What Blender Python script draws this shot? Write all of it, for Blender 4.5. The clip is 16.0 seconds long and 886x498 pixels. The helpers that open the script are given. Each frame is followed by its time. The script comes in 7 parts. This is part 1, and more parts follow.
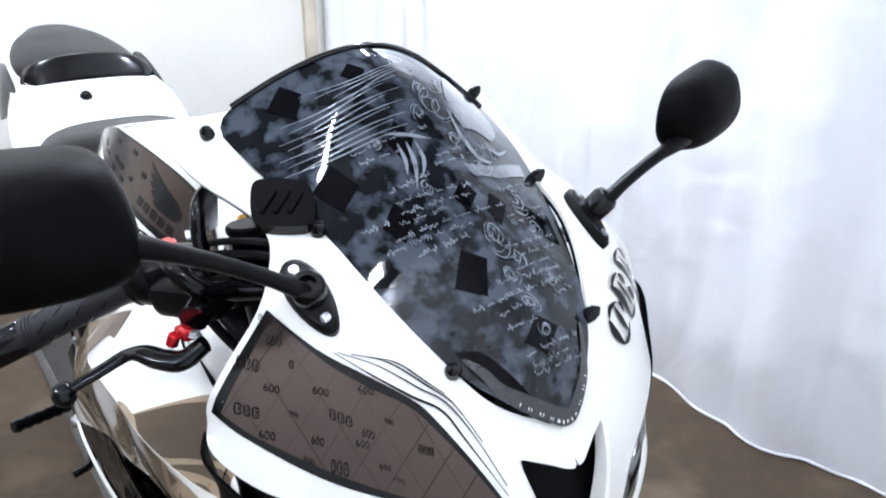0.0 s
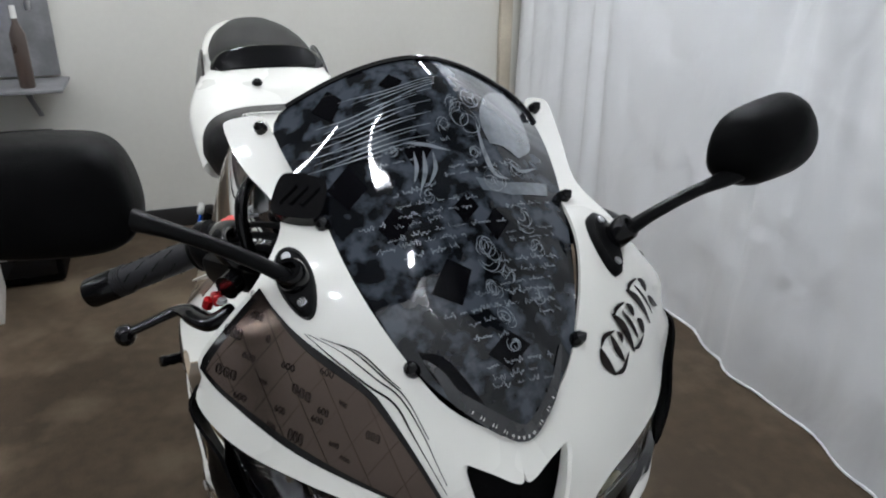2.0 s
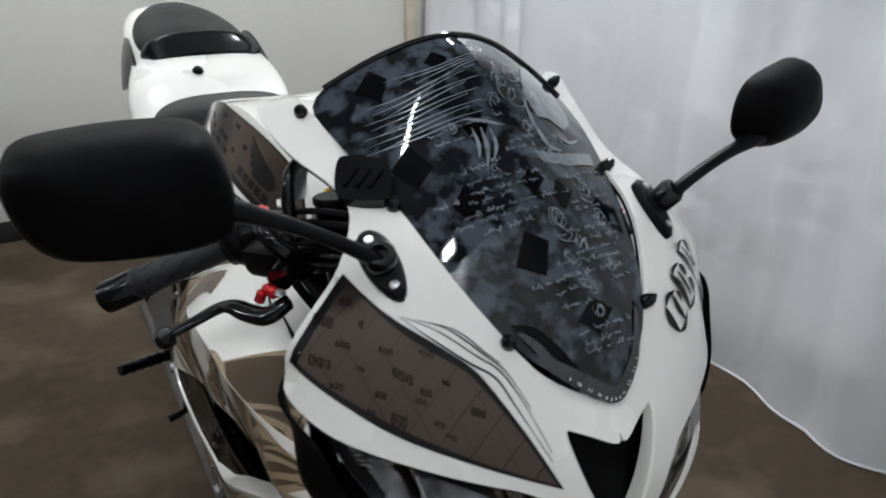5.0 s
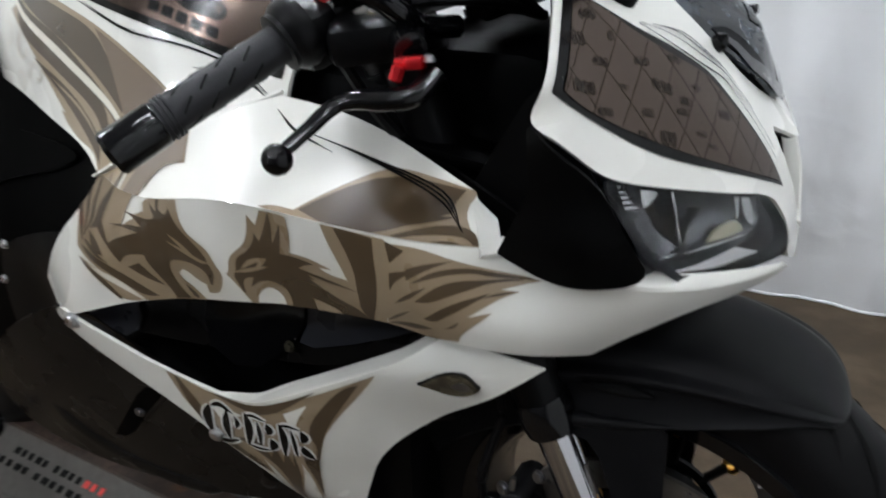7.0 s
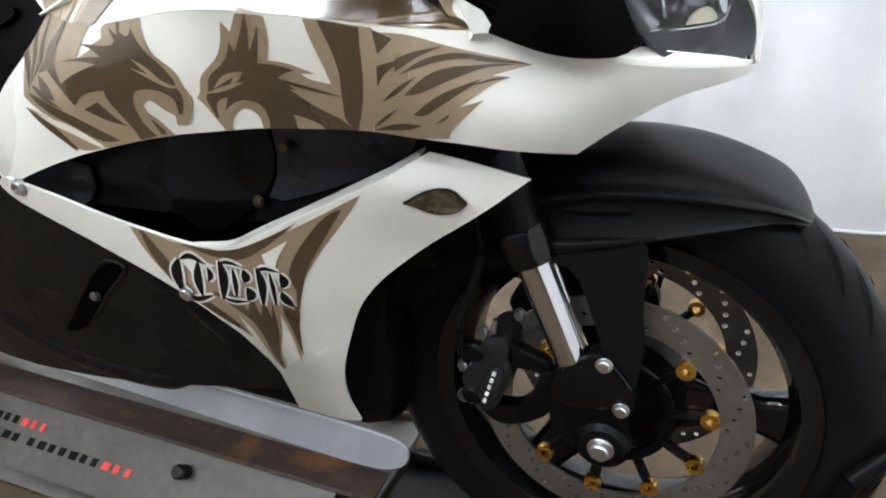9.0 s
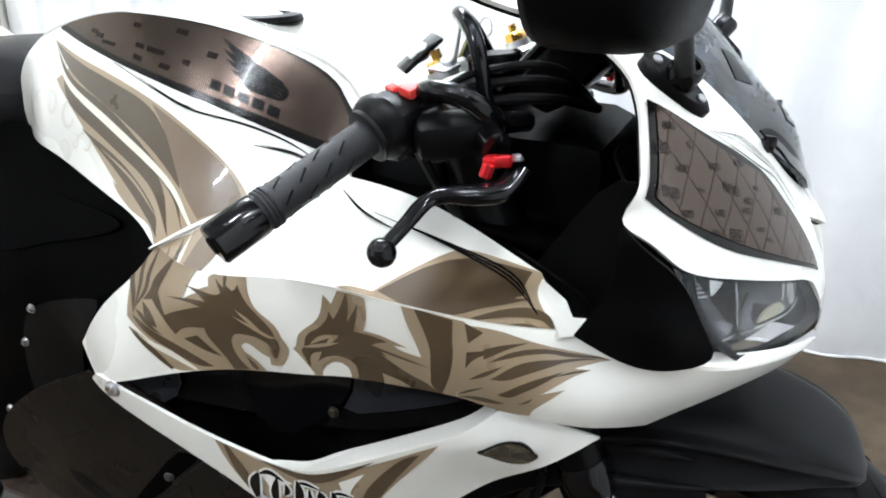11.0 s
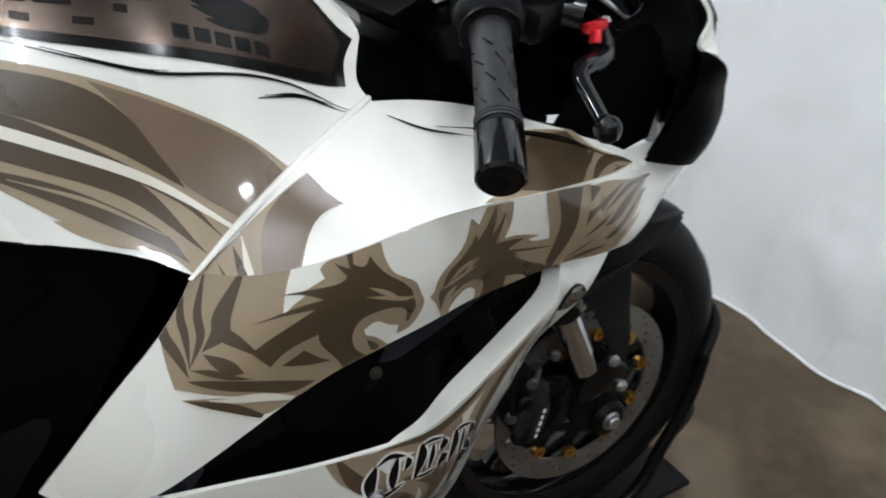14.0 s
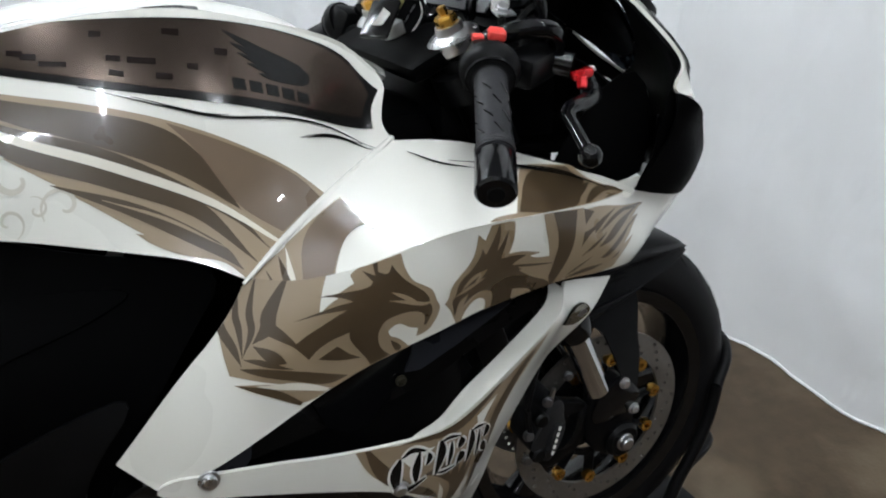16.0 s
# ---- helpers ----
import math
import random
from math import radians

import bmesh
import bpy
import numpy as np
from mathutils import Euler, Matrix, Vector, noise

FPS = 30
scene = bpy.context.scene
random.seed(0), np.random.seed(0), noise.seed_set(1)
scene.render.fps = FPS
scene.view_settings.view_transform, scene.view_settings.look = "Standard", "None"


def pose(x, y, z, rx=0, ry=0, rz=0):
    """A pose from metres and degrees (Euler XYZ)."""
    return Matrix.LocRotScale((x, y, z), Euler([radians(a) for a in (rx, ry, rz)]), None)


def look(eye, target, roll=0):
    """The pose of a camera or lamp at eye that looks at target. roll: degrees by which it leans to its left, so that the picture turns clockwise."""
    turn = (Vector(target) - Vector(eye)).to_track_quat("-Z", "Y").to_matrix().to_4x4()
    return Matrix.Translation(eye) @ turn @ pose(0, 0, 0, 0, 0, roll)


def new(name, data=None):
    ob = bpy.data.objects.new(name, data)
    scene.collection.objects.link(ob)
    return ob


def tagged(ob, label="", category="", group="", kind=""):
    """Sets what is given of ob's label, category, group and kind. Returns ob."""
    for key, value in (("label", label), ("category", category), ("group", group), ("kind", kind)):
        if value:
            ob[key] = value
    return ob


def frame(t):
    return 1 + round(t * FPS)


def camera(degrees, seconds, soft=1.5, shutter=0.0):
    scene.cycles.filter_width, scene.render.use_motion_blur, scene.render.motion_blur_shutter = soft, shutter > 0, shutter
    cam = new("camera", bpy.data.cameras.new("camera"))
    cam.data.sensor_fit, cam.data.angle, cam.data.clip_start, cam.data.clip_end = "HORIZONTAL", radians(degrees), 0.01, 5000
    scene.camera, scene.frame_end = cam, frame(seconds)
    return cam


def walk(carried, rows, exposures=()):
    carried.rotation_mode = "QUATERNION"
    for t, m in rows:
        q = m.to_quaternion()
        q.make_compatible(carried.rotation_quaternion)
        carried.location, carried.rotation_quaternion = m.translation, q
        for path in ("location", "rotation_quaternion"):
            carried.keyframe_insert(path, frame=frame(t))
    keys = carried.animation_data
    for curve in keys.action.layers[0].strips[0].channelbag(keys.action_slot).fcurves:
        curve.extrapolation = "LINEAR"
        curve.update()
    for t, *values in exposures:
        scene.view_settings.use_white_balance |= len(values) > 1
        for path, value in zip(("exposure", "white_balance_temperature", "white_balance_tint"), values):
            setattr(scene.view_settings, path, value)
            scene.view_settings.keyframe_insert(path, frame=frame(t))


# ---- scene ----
cam = camera(61.9, 16.0, 1.9, 0.4)
PATH = [
    (0, (0.392, -0.374, 1.247), (-1.075, 0.741, 0.47), -0.1),
    (0.5, (0.391, -0.367, 1.254), (-1.109, 0.747, 0.542), -0.2),
    (1, (0.443, -0.288, 1.263), (-1.181, 0.582, 0.486), 0.8),
    (1.5, (0.49, -0.241, 1.277), (-1.23, 0.43, 0.507), 1.3),
    (2, (0.504, -0.232, 1.269), (-1.222, 0.406, 0.485), 0.6),
    (2.5, (0.485, -0.261, 1.264), (-1.256, 0.322, 0.47), 0.6),
    (3, (0.484, -0.263, 1.253), (-1.23, 0.334, 0.412), -0.3),
    (3.2, (0.486, -0.252, 1.268), (-1.236, 0.388, 0.479), -0.4),
    (5.3, (0.428, -0.459, 1.256), (-1.107, 0.538, 0.45), -0.3),
    (5.5, (0.42, -0.527, 1.245), (-1.071, 0.551, 0.463), -1.0),
    (6, (0.354, -0.663, 1.229), (-0.996, 0.606, 0.476), 0.2),
    (6.5, (0.2, -0.651, 1.134), (-0.957, 0.713, 0.239), -4.5),
    (7, (0.103, -0.683, 1.056), (-0.762, 0.886, 0.167), -1.0),
    (7.5, (0.081, -0.758, 0.985), (-0.543, 0.939, 0.13), -0.4),
    (8, (0.079, -0.761, 0.914), (-0.575, 0.925, 0.061), -1.4),
    (8.5, (0.082, -0.763, 0.903), (-0.593, 0.899, 0.019), -1.1),
    (9, (0.076, -0.769, 0.909), (-0.589, 0.888, 0.006), -0.8),
    (9.5, (0.063, -0.778, 0.936), (-0.634, 0.878, 0.057), -0.0),
    (10, (0.025, -0.786, 1.029), (-0.676, 0.9, 0.213), 1.8),
    (10.2, (0.018, -0.773, 1.072), (-0.683, 0.924, 0.281), 2.2),
    (12.3, (-0.062, -0.74, 1.124), (-0.833, 0.879, 0.239), -0.7),
    (12.5, (-0.153, -0.787, 1.12), (-0.769, 0.89, 0.221), 1.2),
    (13, (-0.372, -0.881, 1.115), (-0.444, 0.923, 0.255), 2.2),
    (13.5, (-0.501, -0.757, 1.082), (-0.077, 0.91, 0.061), 0.5),
    (14, (-0.608, -0.717, 1.077), (0.249, 0.805, 0.103), 1.1),
    (14.5, (-0.734, -0.743, 1.095), (0.401, 0.672, 0.252), 2.3),
    (15, (-0.687, -0.775, 1.075), (0.33, 0.758, 0.291), 1.3),
    (15.5, (-0.633, -0.831, 1.085), (0.122, 0.853, 0.312), -0.2),
    (16, (-0.642, -0.831, 1.082), (0.161, 0.811, 0.27), -1.1),
]
walk(cam, [(t, look(eye, target, roll)) for t, eye, target, roll in PATH],
     [(0, 0.87, 5950, 17), (0.5, 0.60, 6000, 16), (1.0, 0.22, 6250, 14), (1.5, -0.04, 6350, 14), (2.5, -0.30, 6450, 14), (3.2, -0.32, 6450, 14), (5.3, -0.28, 6450, 14), (6.5, -0.10, 6400, 14),
      (7.5, 0.60, 6450, 12), (9.0, 1.04, 6450, 12), (10.2, 1.15, 6400, 12), (12.5, 0.42, 6250, 11), (13.5, 0.25, 6350, 11), (14.5, 0.37, 6400, 11), (15.3, 0.22, 6400, 11), (16, 0.20, 6400, 11)])

# ---- light ----
FLOOR = 0.0
world = bpy.data.worlds.new("world")
scene.world = world
world.use_nodes = True
world.node_tree.nodes["Background"].inputs[0].default_value = (0.8, 0.87, 1.0, 1)
world.node_tree.nodes["Background"].inputs[1].default_value = 0.10


# ---- materials ----
def material(name, color, rough=0.5, metal=0.0, coat=0.0, vary=0.12, scale=6.0, bump=0.0, bump_scale=200.0, emit=0.0, spec=0.5, fine=0.0, fine_scale=90.0, patches=None):
    """A surface with variation at a broad and a fine scale; patches: a second colour, its scale and its share."""
    m = bpy.data.materials.new(name)
    m.use_nodes = True
    nt = m.node_tree
    b = nt.nodes["Principled BSDF"]
    b.inputs["Metallic"].default_value = metal
    b.inputs["Coat Weight"].default_value = coat
    b.inputs["Coat Roughness"].default_value = 0.04
    b.inputs["Specular IOR Level"].default_value = spec
    tc = nt.nodes.new("ShaderNodeTexCoord")

    def tex(s, detail=4.0):
        n = nt.nodes.new("ShaderNodeTexNoise")
        n.inputs["Scale"].default_value = s
        n.inputs["Detail"].default_value = detail
        nt.links.new(tc.outputs["Object"], n.inputs["Vector"])
        return n

    def ramp(src, lo, hi, a, c):
        r = nt.nodes.new("ShaderNodeMapRange")
        r.inputs[1].default_value, r.inputs[2].default_value = lo, hi
        r.inputs[3].default_value, r.inputs[4].default_value = a, c
        nt.links.new(src, r.inputs[0])
        return r.outputs[0]

    def mixed(fac, a, c, mode="MIX"):
        x = nt.nodes.new("ShaderNodeMix")
        x.data_type, x.blend_type = "RGBA", mode
        for sock, v in ((x.inputs[0], fac), (x.inputs[6], a), (x.inputs[7], c)):
            if isinstance(v, (tuple, float, int)):
                sock.default_value = v if isinstance(v, (float, int)) else (*v[:3], 1)
            else:
                nt.links.new(v, sock)
        return x.outputs[2]

    broad = tex(scale)
    dark = tuple(c * (1 - vary) for c in color)
    lite = tuple(min(1, c * (1 + vary * 0.6)) for c in color)
    col = mixed(ramp(broad.outputs[0], 0.3, 0.7, 0, 1), dark, lite)
    if fine:
        f = tex(fine_scale, 6.0)
        col = mixed(ramp(f.outputs[0], 0.35, 0.65, 0, fine), col, tuple(c * 0.55 for c in color))
    if patches:
        p = tex(patches[1], 8.0)
        col = mixed(ramp(p.outputs[0], 1 - patches[2] - 0.08, 1 - patches[2] + 0.08, 0, 1), col, patches[0])
    nt.links.new(col, b.inputs["Base Color"])
    nt.links.new(ramp(broad.outputs[0], 0.3, 0.7, max(0.02, rough * 0.85), min(1, rough * 1.15)), b.inputs["Roughness"])
    if bump:
        g = tex(bump_scale, 3.0)
        bp = nt.nodes.new("ShaderNodeBump")
        bp.inputs["Strength"].default_value = bump
        bp.inputs["Distance"].default_value = 0.002
        nt.links.new(g.outputs[0], bp.inputs["Height"])
        nt.links.new(bp.outputs[0], b.inputs["Normal"])
    if emit:
        b.inputs["Emission Color"].default_value = (*color, 1)
        b.inputs["Emission Strength"].default_value = emit
    return m


PEARL = material("pearl_white_paint", (0.78, 0.77, 0.71), 0.28, coat=0.9, vary=0.015, scale=2)
BROWN = material("brown_paint", (0.066, 0.043, 0.022), 0.3, coat=0.9, vary=0.12, scale=9)
MID = material("mid_brown_paint", (0.155, 0.106, 0.068), 0.3, coat=0.9, vary=0.2, scale=7)
TAN = material("tan_paint", (0.300, 0.226, 0.146), 0.3, coat=0.9, vary=0.1, scale=8)
CREAM = material("cream_paint", (0.70, 0.66, 0.57), 0.3, coat=0.9, vary=0.05, scale=8)
INK = material("black_ink", (0.006, 0.0056, 0.0056), 0.2, coat=0.05, spec=0.2, vary=0.1)
OUTLINE = material("white_ink", (0.75, 0.74, 0.70), 0.3, coat=0.8, vary=0.05)
BRONZE = material("bronze_film", (0.085, 0.063, 0.051), 0.22, metal=0.85, coat=0.12, spec=0.3, vary=0.18, scale=4, fine=0.08, fine_scale=40)
GHOST = material("pearl_shadow_paint", (0.61, 0.58, 0.50), 0.28, coat=0.9, vary=0.05, scale=5)
BRONZE_LINE = material("bronze_ink_line", (0.074, 0.054, 0.044), 0.23, metal=0.85, coat=0.0, spec=0.2, vary=0.2, scale=30)
BRONZE_INK = material("dark_bronze_ink", (0.011, 0.007, 0.006), 0.22, coat=0.0, spec=0.15, vary=0.2, scale=30)
BLACK_GLOSS = material("black_gloss_plastic", (0.003, 0.003, 0.0035), 0.14, coat=0.08, spec=0.25, vary=0.2)
BLACK_MATT = material("black_matt_plastic", (0.0022, 0.0022, 0.0024), 0.45, spec=0.045, vary=0.25, scale=12, bump=0.25, bump_scale=900, fine=0.2, fine_scale=300)
COVER_BLACK = material("worn_black_frame_cover", (0.0010, 0.0010, 0.0011), 0.42, spec=0.015, vary=0.3, scale=14, fine=0.2)
DARK_STEEL = material("dark_steel", (0.20, 0.20, 0.21), 0.35, metal=1.0, vary=0.2, scale=60)
OXIDE = material("oxidised_bolt", (0.09, 0.08, 0.055), 0.4, metal=0.8, vary=0.5, scale=120)
DUCT = material("grey_black_plastic", (0.0055, 0.005, 0.0048), 0.27, spec=0.24, vary=0.3, scale=9, fine=0.25, fine_scale=60)
FENDER = material("satin_black_mudguard", (0.0062, 0.0062, 0.0068), 0.42, spec=0.07, vary=0.25, scale=8, fine=0.15, fine_scale=120)
RIM = material("gloss_black_wheel_paint", (0.003, 0.003, 0.0034), 0.12, coat=0.25, spec=0.3, vary=0.2)
BLACK_SATIN = material("black_satin_metal", (0.0035, 0.0035, 0.0038), 0.34, spec=0.10, vary=0.25, scale=20, fine=0.15)
RUBBER = material("rubber", (0.0062, 0.006, 0.0064), 0.45, spec=0.09, vary=0.2, scale=15, bump=0.08, bump_scale=500, fine=0.2)
GRIP = material("grip_rubber", (0.014, 0.014, 0.016), 0.55, vary=0.15, scale=15, bump=0.2, bump_scale=500, spec=0.3)
SEAT = material("seat_vinyl", (0.004, 0.004, 0.0048), 0.36, spec=0.18, vary=0.15, scale=10, bump=0.5, bump_scale=700)
CHROME = material("chrome", (0.62, 0.62, 0.64), 0.08, metal=1.0, vary=0.04)
STEEL = material("zinc_steel", (0.55, 0.55, 0.56), 0.3, metal=1.0, vary=0.1, scale=60)
DISC = material("brake_disc_steel", (0.25, 0.235, 0.22), 0.38, metal=0.85, vary=0.12, scale=30, fine=0.2, fine_scale=160)
GOLD = material("gold_anodised", (0.75, 0.43, 0.09), 0.28, metal=1.0, vary=0.1, scale=60)
RED = material("red_anodised", (0.55, 0.015, 0.02), 0.25, metal=0.6, vary=0.1, scale=60)
RED_PLASTIC = material("red_plastic", (0.75, 0.06, 0.05), 0.4, vary=0.1)
BLUE = material("blue_plastic", (0.02, 0.13, 0.62), 0.35, vary=0.1)
SILVER = material("silver_alloy", (0.62, 0.62, 0.62), 0.3, metal=1.0, vary=0.1, scale=40)
ALLOY = material("trolley_steel", (0.125, 0.118, 0.110), 0.5, metal=0.6, vary=0.3, scale=7, fine=0.35, fine_scale=60, bump=0.2, bump_scale=150)
RUST = material("rusty_steel", (0.065, 0.042, 0.032), 0.7, metal=0.2, vary=0.6, scale=22, fine=0.7, fine_scale=70, patches=((0.19, 0.085, 0.03), 13, 0.36))
CONCRETE = material("concrete", (0.086, 0.061, 0.039), 0.68, vary=0.4, scale=1.6, spec=0.2, fine=0.5, fine_scale=22, bump=0.4, bump_scale=120, patches=((0.128, 0.096, 0.063), 4.0, 0.42))
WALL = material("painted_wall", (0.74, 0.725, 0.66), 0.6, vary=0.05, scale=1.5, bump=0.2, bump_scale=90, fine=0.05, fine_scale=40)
# dark tone for walls out of view, set to keep reflections low
DARKWALL = material("unseen_wall_dimmer", (0.20, 0.20, 0.20), 0.7, vary=0.08, scale=1.5, bump=0.2, bump_scale=90)
CEIL = material("ceiling_paint", (0.24, 0.24, 0.24), 0.8, vary=0.05, scale=2)
SKIRT = material("black_skirting", (0.012, 0.011, 0.011), 0.5, vary=0.3, scale=9)
CARD = material("white_carton", (0.68, 0.65, 0.60), 0.75, vary=0.1, scale=6)
TUBE = material("lamp_tube", (0.90, 0.96, 1.0), 0.5, emit=260.0, vary=0.0)
REFLECT = material("lamp_reflector", (0.58, 0.58, 0.57), 0.16, metal=1.0, vary=0.2, scale=30)
FACET = material("smoky_lamp_chrome", (0.15, 0.15, 0.155), 0.12, metal=1.0, vary=0.5, scale=55, bump=0.25, bump_scale=45)
IVORY = material("ivory_lamp_reflection", (0.50, 0.47, 0.33), 0.3, metal=0.5, vary=0.2, scale=40)


def clear(name, tint, rough=0.02):
    m = bpy.data.materials.new(name)
    m.use_nodes = True
    b = m.node_tree.nodes["Principled BSDF"]
    b.inputs["Base Color"].default_value = (*tint, 1)
    b.inputs["Roughness"].default_value = rough
    b.inputs["Transmission Weight"].default_value = 1.0
    b.inputs["IOR"].default_value = 1.2
    return m


LENS = clear("clear_lens", (0.95, 0.96, 0.97))


def sheet_material():
    """Creased white plastic sheeting that lets some light through."""
    m = material("white_plastic_sheet", (0.84, 0.85, 0.86), 0.38, vary=0.05, scale=2.5, spec=0.5)
    nt = m.node_tree
    b = nt.nodes["Principled BSDF"]
    tc = nt.nodes.new("ShaderNodeTexCoord")
    last = None
    for size, stretch, strength, detail, sparse in ((4.0, 0.2, 0.45, 1.0, 0), (5.0, 0.8, 0.24, 2.5, 0), (4.2, 1.3, 0.08, 1.2, 1)):
        mp = nt.nodes.new("ShaderNodeMapping")
        mp.inputs["Scale"].default_value = (1, 1, stretch)
        nt.links.new(tc.outputs["Object"], mp.inputs["Vector"])
        v = nt.nodes.new("ShaderNodeTexNoise")
        v.inputs["Scale"].default_value = size
        v.inputs["Detail"].default_value = detail
        v.inputs["Distortion"].default_value = 0.9
        nt.links.new(mp.outputs[0], v.inputs["Vector"])
        bp = nt.nodes.new("ShaderNodeBump")
        bp.inputs["Strength"].default_value = strength
        bp.inputs["Distance"].default_value = 0.05
        height = v.outputs[0]
        if sparse:
            dent = nt.nodes.new("ShaderNodeMapRange")
            dent.interpolation_type = "SMOOTHSTEP"
            dent.inputs[1].default_value, dent.inputs[2].default_value = 0.45, 0.75
            nt.links.new(height, dent.inputs[0])
            height = dent.outputs[0]
        nt.links.new(height, bp.inputs["Height"])
        if last is not None:
            nt.links.new(last.outputs[0], bp.inputs["Normal"])
        last = bp
    nt.links.new(last.outputs[0], b.inputs["Normal"])
    return m


SHEETING = sheet_material()


def screen_material():
    """Dark film with a cloudy, stained print under a hard gloss."""
    m = material("printed_screen_film", (0.004, 0.005, 0.007), 0.03, coat=0.15, vary=0.3, scale=12, patches=((0.050, 0.060, 0.074), 44, 0.47), fine=0.6, fine_scale=170, spec=0.3)
    return m


SCREEN = screen_material()
LINING = material("white_film_backing", (0.80, 0.81, 0.82), 0.4, vary=0.05, scale=8)
SCRATCH = material("pale_print", (0.15, 0.17, 0.19), 0.3, coat=0.2, vary=0.3, scale=60)
LIPGREY = material("smoked_screen_edge", (0.020, 0.021, 0.023), 0.12, coat=0.4, vary=0.2, scale=30)
DIAMOND = material("dark_print", (0.003, 0.003, 0.004), 0.04, spec=0.08, coat=0.0, vary=0.2, scale=30)
HAZE = material("grey_print", (0.115, 0.135, 0.155), 0.15, coat=1.0, vary=0.35, scale=70, fine=0.4, fine_scale=150)


# ---- shape tools ----
class Geo:
    """Vertices and faces of one mesh."""

    def __init__(self):
        self.v, self.f = [], []

    def add(self, verts, faces):
        n = len(self.v)
        self.v += [tuple(map(float, p)) for p in verts]
        self.f += [tuple(i + n for i in f) for f in faces]
        return self

    def mirrored(self):
        g = Geo()
        g.v = [(x, -y, z) for x, y, z in self.v]
        g.f = [tuple(reversed(f)) for f in self.f]
        return g

    def moved(self, m):
        g = Geo()
        g.v = [tuple(m @ Vector(p)) for p in self.v]
        g.f = list(self.f)
        return g


def mesh_of(name, geo, mat, smooth=True, angle=40):
    me = bpy.data.meshes.new(name)
    me.from_pydata(geo.v, [], geo.f)
    me.validate()
    me.materials.append(mat)
    if smooth:
        me.polygons.foreach_set("use_smooth", [True] * len(me.polygons))
        me.set_sharp_from_angle(angle=radians(angle))
    me.update()
    return me


def part(name, geo, mat, parent=None, label="", smooth=True, angle=40):
    ob = new(name, mesh_of(name, geo, mat, smooth, angle))
    if parent is not None:
        ob.parent = parent
        ob.matrix_parent_inverse = parent.matrix_world.inverted() if parent.data is None else Matrix.Identity(4)
    if label:
        tagged(ob, label)
    return ob


def thing(name, label, category, at=(0, 0, 0), group=""):
    ob = new(name)
    ob.location = at
    ob.matrix_world = Matrix.Translation(at)
    return tagged(ob, label, category, group)


def chaikin(pts, times=2, closed=True):
    p = np.array(pts, float)
    for _ in range(times):
        nx = np.roll(p, -1, 0) if closed else p[1:]
        a = p if closed else p[:-1]
        q = np.stack([a * 0.75 + nx * 0.25, a * 0.25 + nx * 0.75], 1).reshape(-1, p.shape[1])
        p = q if closed else np.vstack([p[:1], q, p[-1:]])
    return p


def curve(pts, n=8):
    """A smooth line through the points (Catmull-Rom)."""
    p = np.array(pts, float)
    e = np.vstack([2 * p[0] - p[1], p, 2 * p[-1] - p[-2]])
    out = []
    for i in range(len(p) - 1):
        a, b, c, d = e[i:i + 4]
        for k in range(n):
            t = k / n
            out.append(0.5 * (2 * b + (c - a) * t + (2 * a - 5 * b + 4 * c - d) * t * t + (3 * b - a - 3 * c + d) * t ** 3))
    out.append(p[-1])
    return np.array(out)


class Surf:
    """A smooth skin: a thin plate bent through a few fitted places, seen along n."""

    def __init__(self, places, n, lam=1e-4):
        P = np.array(places, float)
        self.n = np.array(n, float) / np.linalg.norm(n)
        u = np.cross((0, 0, 1), self.n) if abs(self.n[2]) < 0.99 else np.array((1.0, 0, 0))
        self.u = u / np.linalg.norm(u)
        self.w = np.cross(self.n, self.u)
        self.c = np.stack([P @ self.u, P @ self.w], 1)
        N = len(P)
        A = np.zeros((N + 3, N + 3))
        A[:N, :N] = self.k(self.c) + lam * np.eye(N)
        A[:N, N:N + 2], A[:N, N + 2] = self.c, 1
        A[N:, :N] = A[:N, N:].T
        self.g = np.linalg.solve(A, np.r_[P @ self.n, 0, 0, 0])

    def k(self, q):
        d = ((q[:, None] - self.c[None]) ** 2).sum(-1)
        return np.where(d > 0, d * np.log(d + 1e-12), 0)

    def at(self, q, off=0.0):
        q = np.atleast_2d(np.array(q, float))
        N = len(self.c)

        def h(r):
            return self.k(r) @ self.g[:N] + r @ self.g[N:N + 2] + self.g[N + 2]
        base = q[:, :1] * self.u + q[:, 1:] * self.w + h(q)[:, None] * self.n
        e = 1e-3
        du = (h(q + (e, 0)) - h(q - (e, 0))) / (2 * e)
        dv = (h(q + (0, e)) - h(q - (0, e))) / (2 * e)
        nn = self.n[None] - du[:, None] * self.u - dv[:, None] * self.w
        nn /= np.linalg.norm(nn, axis=1)[:, None]
        return base + off * nn

    def uv(self, p):
        p = np.atleast_2d(np.array(p, float))
        return np.stack([p @ self.u, p @ self.w], 1)


def refine(loop, step):
    out = []
    for a, b in zip(loop, np.roll(loop, -1, 0)):
        n = max(1, int(math.ceil(np.linalg.norm(b - a) / step)))
        out += [a + (b - a) * i / n for i in range(n)]
    return np.array(out)


def inside(q, loop):
    x, y = q[:, 0], q[:, 1]
    r = np.zeros(len(q), bool)
    for (ax, ay), (bx, by) in zip(loop, np.roll(loop, -1, 0)):
        c = (ay > y) != (by > y)
        with np.errstate(divide="ignore", invalid="ignore"):
            r ^= c & (x < (bx - ax) * (y - ay) / (by - ay) + ax)
    return r


